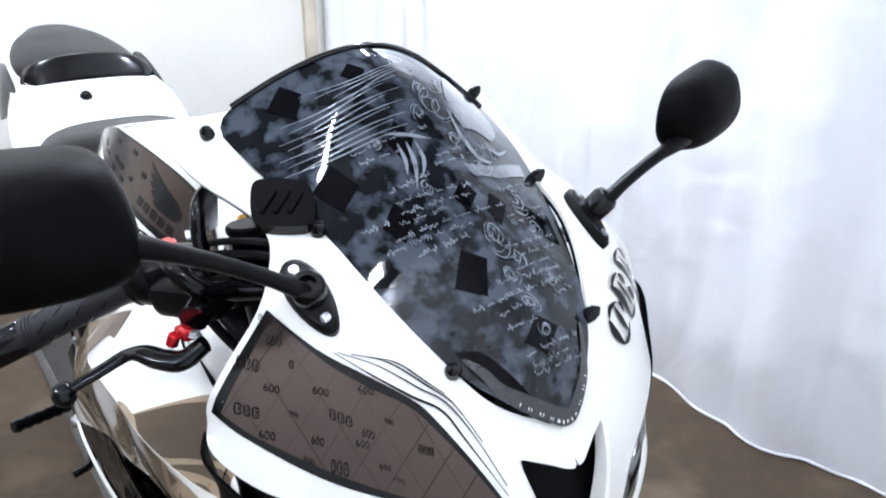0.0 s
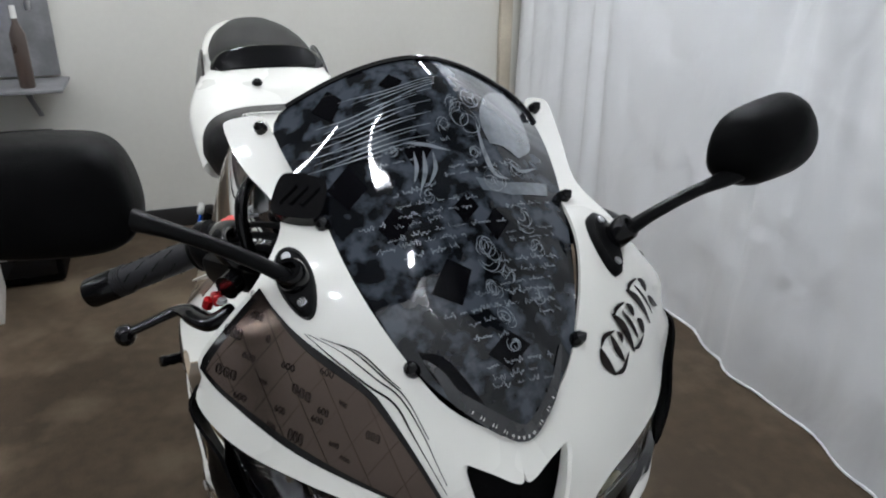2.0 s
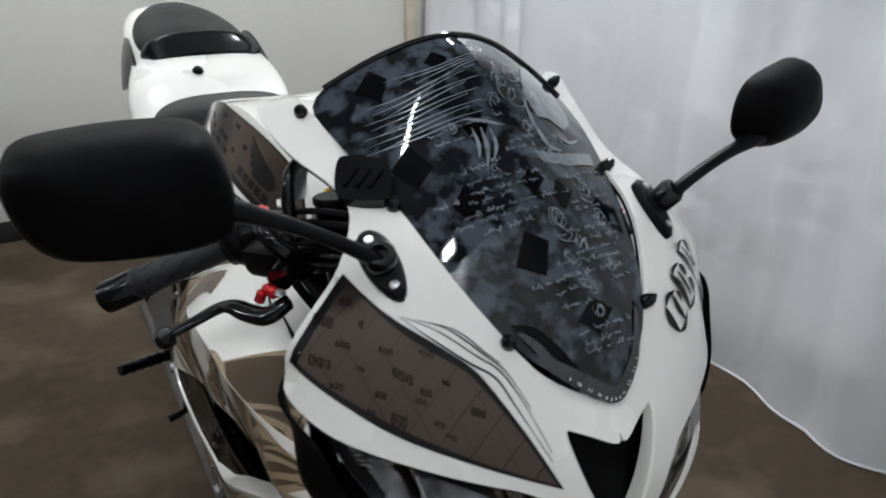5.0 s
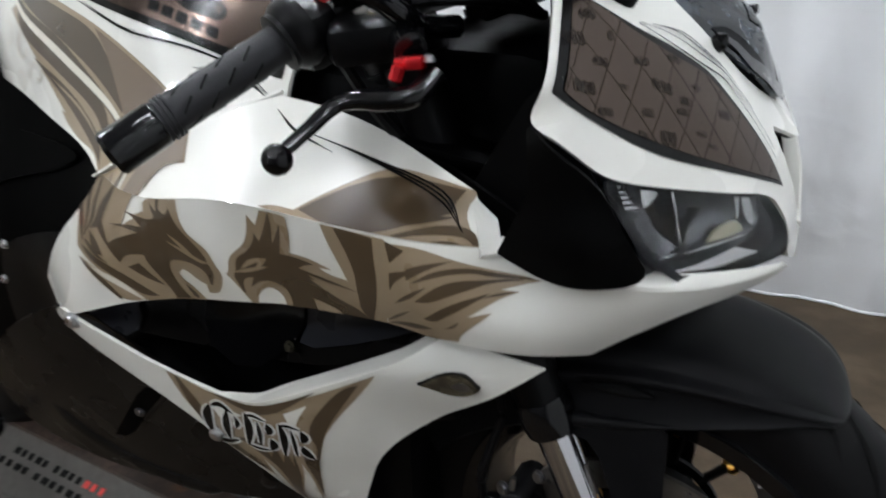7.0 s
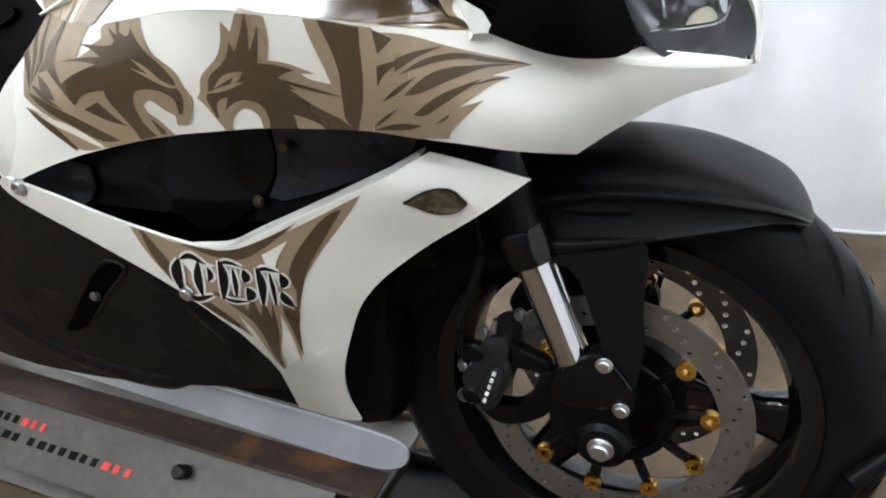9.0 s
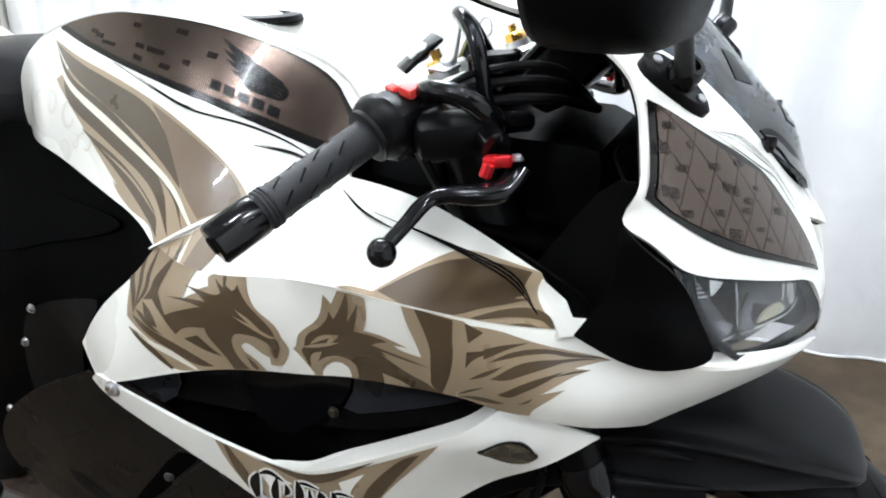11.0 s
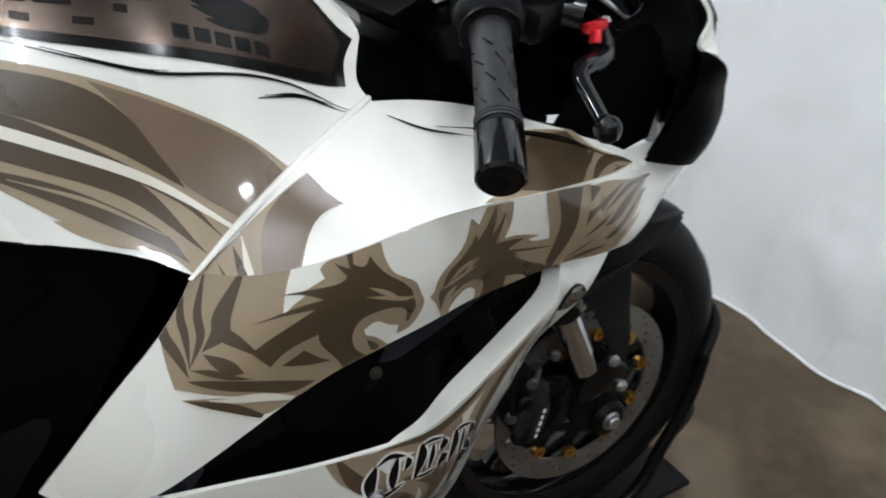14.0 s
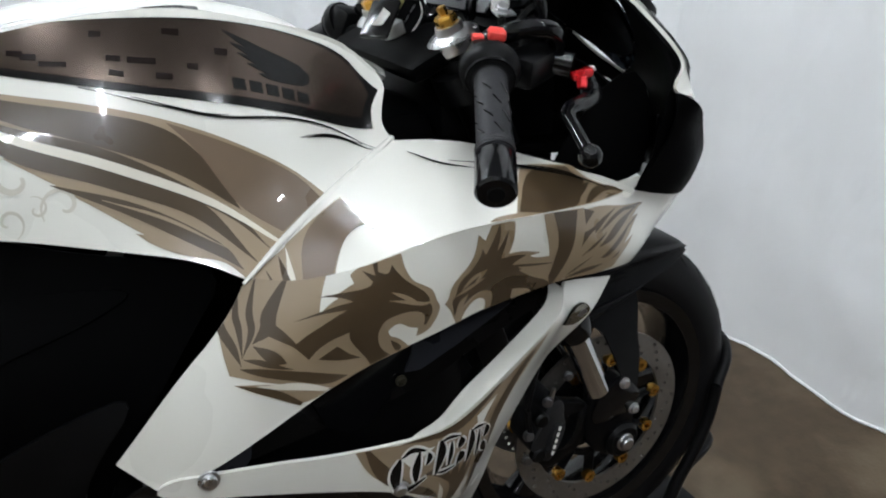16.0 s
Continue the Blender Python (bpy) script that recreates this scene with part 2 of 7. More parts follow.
def fill(loops, step, clip=None):
    """Triangles over a flat outline (further loops are holes), kept within a second outline."""
    from mathutils import geometry
    loops = [np.array(l, float) for l in loops]
    rims = loops + ([np.array(clip, float)] if clip is not None else [])
    fine = [refine(l, step) for l in rims]
    lo, hi = loops[0].min(0), loops[0].max(0)

    def keep(q):
        ok = inside(q, loops[0])
        for l in loops[1:]:
            ok &= ~inside(q, l)
        return ok & inside(q, rims[-1]) if clip is not None else ok
    gx, gy = np.meshgrid(np.arange(lo[0] + step / 2, hi[0], step), np.arange(lo[1] + step / 2, hi[1], step))
    gx = gx + (np.arange(len(gx)) % 2)[:, None] * step / 2
    q = np.stack([gx.ravel(), gy.ravel()], 1)
    q = q[keep(q)] if len(q) else q
    border = np.vstack(fine)
    if len(q):
        d = np.sqrt(((q[:, None] - border[None]) ** 2).sum(-1)).min(1)
        q = q[d > step * 0.45]
    verts, edges, k = [], [], 0
    for l in fine:
        n = len(l)
        edges += [(k + i, k + (i + 1) % n) for i in range(n)]
        verts += [Vector(p) for p in l]
        k += n
    verts += [Vector(p) for p in q]
    v, e, f, *_ = geometry.delaunay_2d_cdt(verts, edges, [], 0, 1e-6)
    v = np.array([tuple(p) for p in v])
    f = np.array([tuple(t) for t in f if len(t) == 3])
    f = f[keep(v[f].mean(1))]
    used, f = np.unique(f, return_inverse=True)
    return v[used], [tuple(int(i) for i in t) for t in f.reshape(-1, 3)]


def panel(surf, loop, thick=0.004, step=0.012, off=0.0, holes=(), round_=2):
    """A moulded sheet of some thickness over a skin."""
    loops = [chaikin(loop, round_)] + [chaikin(h, round_) for h in holes]
    q, f = fill(loops, step)
    n = len(q)
    top, back = surf.at(q, off), surf.at(q, off - thick)
    count = {}
    out = []
    for t in f:
        a, b, c = (q[i] for i in t)
        if (b[0] - a[0]) * (c[1] - a[1]) - (b[1] - a[1]) * (c[0] - a[0]) < 0:
            t = tuple(reversed(t))
        out.append(t)
        for i, j in zip(t, t[1:] + t[:1]):
            count[(i, j)] = 1
    g = Geo()
    faces = list(out) + [tuple(i + n for i in reversed(t)) for t in out]
    for i, j in count:
        if (j, i) not in count:
            faces.append((j, i, i + n, j + n))
    return g.add(np.vstack([top, back]), faces)


def film(surf, loop, off=0.0008, step=0.012, round_=2, geo=None, holes=(), clip=None):
    """A painted or printed shape, laid on a skin."""
    loops = [chaikin(loop, round_) if round_ else np.array(loop, float)] + [chaikin(h, round_) if round_ else np.array(h, float) for h in holes]
    q, f = fill(loops, step, clip)
    out = []
    for t in f:
        a, b, c = (q[i] for i in t)
        out.append(tuple(reversed(t)) if (b[0] - a[0]) * (c[1] - a[1]) - (b[1] - a[1]) * (c[0] - a[0]) < 0 else t)
    return (geo or Geo()).add(surf.at(q, off), out)


def blade(line, w0, w1, w2=0.0, n=8):
    """The outline of a stroke along a line: its widths at the start, the middle and the end."""
    c = curve(line, n)
    t = np.gradient(c, axis=0)
    t /= np.linalg.norm(t, axis=1)[:, None] + 1e-9
    nn = np.stack([-t[:, 1], t[:, 0]], 1)
    s = np.linspace(0, 1, len(c))
    w = np.where(s < 0.5, w0 + (w1 - w0) * np.sin(s * math.pi) , w2 + (w1 - w2) * np.sin(s * math.pi))[:, None] / 2
    w = np.maximum(w, 0.0003)
    return np.vstack([c + nn * w, (c - nn * w)[::-1]])


def sweep(line, radii, seg=12, flat=1.0, up=(0, 0, 1), caps=True, geo=None):
    """A round or flattened bar along a line."""
    p = np.array(line, float)
    r = np.interp(np.linspace(0, 1, len(p)), np.linspace(0, 1, len(radii)), radii) if np.ndim(radii) else np.full(len(p), radii)
    t = np.gradient(p, axis=0)
    t /= np.linalg.norm(t, axis=1)[:, None]
    v, f = [], []
    up = np.array(up, float)
    for i in range(len(p)):
        a = np.cross(t[i], up)
        if np.linalg.norm(a) < 1e-3:
            a = np.cross(t[i], (1, 0.2, 0))
        a /= np.linalg.norm(a)
        b = np.cross(a, t[i])
        for k in range(seg):
            w = 2 * math.pi * k / seg
            v.append(p[i] + r[i] * (math.cos(w) * a + flat * math.sin(w) * b))
    for i in range(len(p) - 1):
        for k in range(seg):
            a, b = i * seg + k, i * seg + (k + 1) % seg
            f.append((a, b, b + seg, a + seg))
    if caps:
        f.append(tuple(range(seg))[::-1])
        f.append(tuple(range((len(p) - 1) * seg, len(p) * seg)))
    return (geo or Geo()).add(v, f)


def spin(profile, centre, axis, seg=48, geo=None, arc=None):
    """A profile of (along, radius) turned about an axis through a centre."""
    ax = np.array(axis, float) / np.linalg.norm(axis)
    a = np.cross(ax, (0, 0, 1) if abs(ax[2]) < 0.9 else (1, 0, 0))
    a /= np.linalg.norm(a)
    b = np.cross(ax, a)
    c = np.array(centre, float)
    n = len(profile)
    v, f = [], []
    steps = seg if arc is None else seg + 1
    for k in range(steps):
        w = 2 * math.pi * k / seg if arc is None else arc[0] + (arc[1] - arc[0]) * k / seg
        d = math.cos(w) * a + math.sin(w) * b
        v += [c + ax * s + d * r for s, r in profile]
    for k in range(seg):
        j = (k + 1) % steps
        for i in range(n - 1):
            f.append((k * n + i, k * n + i + 1, j * n + i + 1, j * n + i))
    return (geo or Geo()).add(v, f)


def disc(centre, axis, radius, thick, seg=20, geo=None):
    """A round plug with a bevelled rim."""
    h, e = thick / 2, min(thick, radius) * 0.2
    return spin([(-h, 0.0001), (-h, radius - e), (-h + e, radius), (h - e, radius), (h, radius - e), (h, 0.0001)], centre, axis, seg, geo)


def block(m, size, bevel=0.004, geo=None):
    """A box with bevelled edges at the pose m."""
    bm = bmesh.new()
    bmesh.ops.create_cube(bm, size=1)
    bmesh.ops.scale(bm, vec=size, verts=bm.verts)
    b = min(bevel, min(size) * 0.45)
    bmesh.ops.bevel(bm, geom=bm.edges[:], offset=b, segments=2, profile=0.5, affect="EDGES")
    bm.verts.index_update()
    v = [m @ w.co for w in bm.verts]
    f = [tuple(w.index for w in face.verts) for face in bm.faces]
    bm.free()
    return (geo or Geo()).add(v, f)


def bar(a, b, w, h, bevel=0.004, geo=None, roll=0.0):
    """A bevelled bar from a to b."""
    a, b = Vector(a), Vector(b)
    m = Matrix.Translation((a + b) / 2) @ (b - a).to_track_quat("X", "Z").to_matrix().to_4x4() @ pose(0, 0, 0, roll)
    return block(m, ((b - a).length, w, h), bevel, geo)


def loft(rings, closed=True, caps=True, geo=None):
    """A skin over rings of equally many places."""
    n = len(rings[0])
    v = [p for r in rings for p in r]
    f = []
    for i in range(len(rings) - 1):
        for k in range(n if closed else n - 1):
            a, b = i * n + k, i * n + (k + 1) % n
            f.append((a, b, b + n, a + n))
    if caps:
        f.append(tuple(range(n))[::-1])
        f.append(tuple(range((len(rings) - 1) * n, len(rings) * n)))
    return (geo or Geo()).add(v, f)


def text_geo(word, size):
    """Built-in lettering as a flat mesh, centred, lines of height size."""
    cu = bpy.data.curves.new("lettering", "FONT")
    cu.body, cu.size, cu.align_x, cu.align_y = word, size, "CENTER", "CENTER"
    cu.resolution_u = 3
    ob = bpy.data.objects.new("lettering", cu)
    scene.collection.objects.link(ob)
    me = bpy.data.meshes.new_from_object(ob.evaluated_get(bpy.context.evaluated_depsgraph_get()))
    v = np.array([tuple(w.co) for w in me.vertices])[:, :2]
    f = [tuple(p.vertices) for p in me.polygons]
    bpy.data.objects.remove(ob)
    bpy.data.meshes.remove(me)
    bpy.data.curves.remove(cu)
    return v, f


def hexbolt(centre, axis, r=0.006, geo=None):
    """A socket-head screw with a washer."""
    g = disc(centre, axis, r, r * 0.9, 16, geo)
    ax = np.array(axis, float) / np.linalg.norm(axis)
    disc(np.array(centre) - ax * r * 0.4, axis, r * 1.35, r * 0.3, 16, g)
    return g

# ---- room ----
def slab(x0, x1, y0, y1, z0, z1):
    return block(pose((x0 + x1) / 2, (y0 + y1) / 2, (z0 + z1) / 2), (x1 - x0, y1 - y0, z1 - z0), 0.003)


tagged(part("floor", slab(-3.05, 1.9, -4.3, 2.1, FLOOR - 0.12, FLOOR), CONCRETE), "brown stained concrete workshop floor", "floor", kind="structure")
tagged(part("ceiling", slab(-3.05, 1.9, -4.3, 2.1, 2.80, 2.90), CEIL), "plain pale ceiling", "ceiling", kind="structure")
tagged(part("wall_back", slab(-3.05, -2.95, -4.3, 2.1, FLOOR, 2.75), WALL), "cream painted plain wall", "wall", kind="structure")
# wall_side and wall_front stay unseen; their grey only darkens what gloss parts reflect
tagged(part("wall_side", slab(-2.95, 1.9, -4.3, -4.2, FLOOR, 2.75), DARKWALL), "unseen wall, toned dark grey to dim reflections", "wall", kind="structure")
tagged(part("wall_behind_sheet", slab(-2.95, 1.9, 2.0, 2.1, FLOOR, 2.75), WALL), "cream painted plain wall", "wall", kind="structure")
tagged(part("wall_front", slab(1.8, 1.9, -4.2, 2.0, FLOOR, 2.75), DARKWALL), "unseen wall, toned dark grey to dim reflections", "wall", kind="structure")
tagged(part("baseboard", block(pose(-2.943, -1.1, FLOOR + 0.045), (0.014, 6.1, 0.09), 0.003), SKIRT), "black rubber skirting along the wall", "baseboard", kind="structure")

tagged(part("trim", block(pose(-2.932, 1.352, 1.36), (.034, .062, 2.72), .005), material("tan_timber", (0.62, 0.55, 0.43), 0.6, vary=0.2, scale=5, fine=0.2, fine_scale=60)), "tan timber upright beside the white sheeting", "trim", kind="structure")


def hanging_sheet(line, seed, top=2.7, fold=0.045, lift=0.0):
    """Sheeting hung along a line on the plan, with vertical folds and a loose hem."""
    p = curve(line, 40)
    s = np.r_[0, np.cumsum(np.linalg.norm(np.diff(p, axis=0), axis=1))]
    n = int(s[-1] / 0.02)
    ss = np.linspace(0, s[-1], n)
    c = np.stack([np.interp(ss, s, p[:, i]) for i in (0, 1)], 1)
    t = np.gradient(c, axis=0)
    t /= np.linalg.norm(t, axis=1)[:, None]
    nn = np.stack([-t[:, 1], t[:, 0]], 1)
    rows = 60
    rings = []
    for j in range(rows + 1):
        h = j / rows
        z = FLOOR + lift + (top - FLOOR - lift) * h
        r = []
        for i in range(n):
            lean = ss[i] + 0.06 * noise.noise((ss[i] * 1.5, h * 1.6, seed + 7))
            a = noise.noise((lean * 2.3 + seed, h * 0.4, seed)) * fold * 1.4 + (0.25 - abs(noise.noise((lean * 4.5 + seed, h * 0.5, seed + 3)))) * fold * 1.6
            a += noise.noise((ss[i] * 4 + seed, h * 7, seed + 9)) * fold * 0.22
            a += (1 - h) ** 6 * noise.noise((ss[i] * 3.1, 0, seed + 5)) * 0.03
            dz = 0.0
            r.append((c[i, 0] + nn[i, 0] * a, c[i, 1] + nn[i, 1] * a, z + dz))
        rings.append(r)
    return loft(rings, closed=False, caps=False)


SIDE_LINE = [(-2.93, 1.40), (-2.0, 1.38), (-1.2, 1.34), (-0.6, 1.29), (0.0, 1.30), (0.45, 1.40), (0.74, 1.30), (0.85, 0.95), (0.85, 0.5), (0.845, 0.0), (0.86, -0.5), (0.9, -1.6)]
sheet = hanging_sheet(SIDE_LINE, 2.0)
curtain = tagged(part("curtain", sheet, SHEETING, angle=180), "creased white plastic sheeting hung down to the concrete floor", "curtain")
part("hem", sweep(np.array([p for p in sheet.v if p[2] == FLOOR][::2]) + (0, 0, .0045), .0045, 6), SHEETING, curtain, "rolled white hem")

# the lamp at (-1.4, 0.9) is added fill for the far floor and sheeting
for x, y, l, w in ((-0.12, -0.52, 0.036, 0.28), (0.68, -0.47, 0.09, 0.08), (-1.0, -1.3, 0.035, 0.2), (-0.62, -2.50, 0.035, 0.66), (0.75, -2.3, 0.22, 0.035), (-1.4, 0.9, 0.9, 0.05), (-1.75, -3.1, 0.62, 0.05), (-2.2, -0.2, 0.04, 0.26)):
    lamp = thing("ceiling_light_and_fill", "white ceiling lamp with a glowing diffuser, some added as fill", "lamp", (x, y, 2.75), "ceiling lamps")
    part("frame", block(pose(x, y, 2.78), (l + 0.06, w + 0.06, 0.04), 0.006), CEIL, lamp)
    part("diffuser", block(pose(x, y, 2.752), (l, w, 0.018), 0.006), TUBE, lamp, "glowing white diffuser")


# ---- motorcycle: skins ----
SIDE = Surf([(-.676, -.235, .649), (-.60, -.262, .640), (-.54, -.229, .80), (-.414, -.258, .80), (-.335, -.257, .812), (-.243, -.254, .811), (-.16, -.238, .80),
             (-.079, -.205, .774), (-.04, -.165, .694), (-.361, -.254, .731), (-.315, -.242, .72), (-.257, -.249, .772), (-.545, -.262, .711), (.0, -.19, .782),
             (.075, -.08, .757), (.103, .0, .745), (-.19, -.230, .718), (-.45, -.251, .70), (-.15, -.243, .757), (-.08, -.220, .742),
             (-.535, -.2625, .724), (-.49, -.262, .752), (-.447, -.2605, .780), (-.405, -.2595, .797), (-.50, -.2585, .715), (-.45, -.2605, .745),
             (-.545, -.2500, .748), (-.507, -.2495, .773), (-.467, -.2490, .795)], (0, -1, 0), lam=2e-5)
CREASE = [(-.541, .798), (-.50, .790), (-.44, .797), (-.372, .811), (-.316, .814), (-.263, .812), (-.217, .809), (-.16, .804), (-.11, .802)]
SHELF = Surf([*map(tuple, SIDE.at(curve(CREASE, 2))), (-.363, -.15, .878), (-.30, -.14, .868), (-.25, -.142, .855), (-.2, -.15, .838), (-.152, -.161, .822), (-.455, -.224, .823), (-.40, -.209, .840)], (0, -.6, .8), lam=1e-5)
LOWER = Surf([(-.604, -.262, .623), (-.404, -.254, .576), (-.303, -.231, .524), (-.416, -.251, .527), (-.136, -.193, .652), (-.18, -.21, .652), (-.187, -.222, .667),
              (-.081, -.166, .667), (-.175, -.195, .687), (-.318, -.205, .438), (-.352, -.185, .40), (-.29, -.14, .31), (-.39, -.12, .285), (-.280, -.184, .43),
              (-.228, -.194, .543), (-.178, -.178, .585), (-.264, -.190, .481), (-.66, -.25, .66)], (0, -1, 0))
COWL_PLACES = [(-.245, -.151, 1.086), (-.108, -.120, 1.029), (.0115, -.0755, .940), (.055, 0, .884), (-.045, -.15, .984), (-.077, -.155, 1.009), (-.08, -.184, .992),
             (-.063, -.241, .935), (-.048, -.217, .935), (-.008, -.162, .926), (.075, -.060, .829), (.061, -.050, .872), (-.078, -.237, .915), (-.061, -.248, .905),
             (-.027, -.224, .871), (.07, -.077, .832), (.091, -.017, .79), (.095, 0, .745), (.0885, -.036, .762), (.085, -.052, .795), (.078, 0, .858)]
COWL = Surf(COWL_PLACES, (.6, -.45, .66))
TANK = Surf([(-.38, -.128, .889), (-.385, -.135, .877), (-.54, -.231, .801), (-.538, -.196, .85), (-.657, -.183, .893), (-.75, -.132, .974), (-.516, -.165, .925),
             (-.447, -.143, .918), (-.363, -.15, .872), (-.70, -.19, .83), (-.47, -.19, .85), (-.848, -.11, .941), (-.860, -.112, .886), (-.838, -.126, .830), (-.78, -.155, .90)], (0, -.8, .6))
GLASS = Surf([(-.218, 0, 1.152), (-.13, 0, 1.083), (-.075, 0, 1.047), (-.019, 0, .992), (.034, 0, .942), (.057, 0, .886),
              (-.25, -.138, 1.092), (-.105, -.105, 1.034), (.013, -.060, .945), (-.25, .138, 1.092), (-.105, .105, 1.034), (.013, .060, .945),
              (-.177, -.056, 1.115), (-.177, .056, 1.115), (-.094, -.05, 1.053), (-.094, .05, 1.053)], (.6, 0, .8))

bike = thing("motorcycle", "white and brown sports motorcycle standing on a steel trolley", "motorcycle", (0, 0, 0.03))


def narrowed(p):
    """The far side of the nose is pushed in a little."""
    x, y, z = p
    k = min(max((y - .155) / .09, 0), 1) * min(max((x + .25) / .12, 0), 1)
    return (x, y - .020 * k * k * (3 - 2 * k), z)


def both(name, geo, mat, label="", **kw):
    a = part(name, geo, mat, bike, label, **kw)
    far = geo.mirrored()
    far.v = [narrowed(p) for p in far.v]
    b = part(name, far, mat, bike, label, **kw)
    return a, b


# side cowl: the outward band and the shelf above it
SIDE_LOOP = [(-.644, .612), (-.644, .612), (-.535, .661), (-.465, .681), (-.4, .698), (-.34, .707), (-.285, .713), (-.234, .716), (-.186, .716), (-.14, .714), (-.117, .712), (-.076, .703),
             (-.041, .693), (-.041, .693), (-.006, .721), (.034, .744), (.075, .744), (.093, .744), (.090, .752), (.075, .762), (.007, .781), (-.048, .793), (-.11, .802), *CREASE[::-1], CREASE[0], (-.565, .765), (-.621, .716), (-.676, .648), (-.676, .648)]
side_cowl, _ = both("side_cowl", panel(SIDE, SIDE_LOOP), PEARL, "pearl white side fairing with brown painted flames")
SHELF_LOOP = SHELF.uv([*map(tuple, SIDE.at([CREASE[0], *CREASE, CREASE[-1]])), (-.152, -.161, .822), (-.152, -.161, .822), (-.2, -.15, .838), (-.25, -.142, .855), (-.30, -.14, .868), (-.363, -.15, .878), (-.363, -.15, .878), (-.45, -.19, .839)])
ledge = SIDE.at(curve([(-.112, .803), (-.08, .797), (-.048, .793), (.007, .781), (.06, .768), (.088, .758)], 6))
inner = ledge + np.stack([np.zeros(len(ledge)), np.linspace(.024, .004, len(ledge)), .008 * np.sin(np.linspace(0, math.pi, len(ledge)))], 1)
both("cowl_lip", loft([[tuple(a), tuple(b), tuple(b - (0, 0, .004)), tuple(a - (0, 0, .004))] for a, b in zip(ledge, inner)]), PEARL)
cowl_shelf, _ = both("cowl_shelf", panel(SHELF, SHELF_LOOP), PEARL)
LOW_LOOP = [(-.645, .625), (-.617, .63), (-.552, .622), (-.487, .605), (-.423, .591), (-.394, .586), (-.357, .589), (-.327, .604), (-.271, .633), (-.212, .665), (-.189, .677), (-.168, .689), (-.168, .689),
            (-.123, .68), (-.08, .665), (-.08, .665), (-.112, .639), (-.152, .608), (-.198, .571), (-.228, .543), (-.251, .508), (-.270, .455), (-.286, .40), (-.294, .35), (-.289, .308), (-.289, .308), (-.331, .292),
            (-.392, .285), (-.392, .285), (-.357, .447), (-.406, .515), (-.472, .549), (-.567, .59), (-.651, .61)]
lower_fairing, _ = both("lower_fairing", panel(LOWER, LOW_LOOP), PEARL)
COWL_LOOP = [(-.312, .895), (-.274, .903), (-.261, .888), (-.228, .856), (-.164, .791), (-.106, .721), (-.05, .667), (-.017, .643), *map(tuple, COWL.uv([(.055, .0005, .884)] * 2 + [(.0785, .0005, .8575)])), (.0392, .5998), (.0247, .6032), (.0075, .6057), (.0006, .6069), (-.0035, .6056), (-.0021, .5997), (.001, .5924), (.0153, .5661), (.0385, .532), *map(tuple, COWL.uv([(.093, -.005, .776)] * 2)),
             *map(tuple, COWL.uv([(.095, .0005, .745)] * 2 + [(.091, -.024, .752), (.0885, -.036, .764), (.086, -.050, .79), (.083, -.061, .808)])), (-.021, .554), (-.075, .558), (-.124, .566), (-.174, .577), (-.203, .589), (-.232, .613), (-.237, .631), (-.231, .645),
             (-.219, .671), (-.195, .718), (-.194, .764), (-.206, .789), (-.226, .807), (-.273, .838), (-.316, .885)]
edge = LOWER.at(curve([(-.394, .586), (-.357, .589), (-.327, .604), (-.271, .633), (-.212, .665), (-.175, .685)], 5), -.001)
reach = .003 + .021 * np.clip(np.linspace(0, 2.2, len(edge)), 0, 1) ** .8
both("fairing_flange", loft([[tuple(p), tuple(p + (-.004, w, .002)), tuple(p + (-.004, w, -.002)), tuple(p + (0, 0, -.004))] for p, w in zip(edge, reach)]), PEARL)
upper_cowl, upper_cowl_left = both("upper_cowl", panel(COWL, COWL_LOOP), PEARL)
PANEL_LOOP = [(-.192, .713), (-.192, .713), (-.172, .696), (-.148, .679), (-.113, .663), (-.08, .647), (-.068, .636), (-.043, .61), (-.022, .586), (-.001, .56), (-.001, .56), (-.049, .567), (-.1, .578), (-.134, .587), (-.163, .599),
              (-.193, .615), (-.212, .626), (-.227, .639), (-.227, .639), (-.221, .653), (-.209, .678)]
GL = GLASS.uv([(-.268, -.143, 1.083), (-.245, -.09, 1.125), (-.228, -.045, 1.147), (-.222, 0, 1.152), (-.228, .045, 1.147), (-.245, .09, 1.125), (-.268, .143, 1.083),
               (-.20, .138, 1.06), (-.105, .119, 1.023), (-.04, .098, .975), (.013, .074, .936), (.042, .036, .900), (.058, 0, .880), (.042, -.036, .900), (.013, -.074, .936), (-.04, -.098, .975), (-.105, -.119, 1.023), (-.20, -.138, 1.06)])
windscreen = part("windscreen", panel(GLASS, GL, 0.004, 0.008), SCREEN, bike, "dark printed windscreen with pale script and diamonds")
part("screen_backing", panel(GLASS, GLASS.uv([(-.20, .130, 1.06), (-.15, .115, 1.04), (-.105, .112, 1.023), (-.04, .092, .975), (.010, .068, .936), (.040, .030, .900), (.040, -.030, .900), (.010, -.068, .936), (-.04, -.092, .975), (-.105, -.112, 1.023), (-.15, -.115, 1.04), (-.20, -.130, 1.06), (-.13, 0, 1.083)]), 0.001, 0.02, -0.0056), BLACK_MATT, windscreen, "black inner side of the screen film")
part("screen_lining", panel(GLASS, GLASS.uv([(-.262, -.138, 1.083), (-.240, -.088, 1.123), (-.222, -.044, 1.145), (-.216, 0, 1.150), (-.222, .044, 1.145), (-.240, .088, 1.123), (-.262, .138, 1.083), (-.20, .130, 1.06), (-.15, .115, 1.04), (-.13, 0, 1.083), (-.15, -.115, 1.04), (-.20, -.130, 1.06)]), 0.001, 0.02, -0.0055), LINING, windscreen, "pale inner side of the screen film")
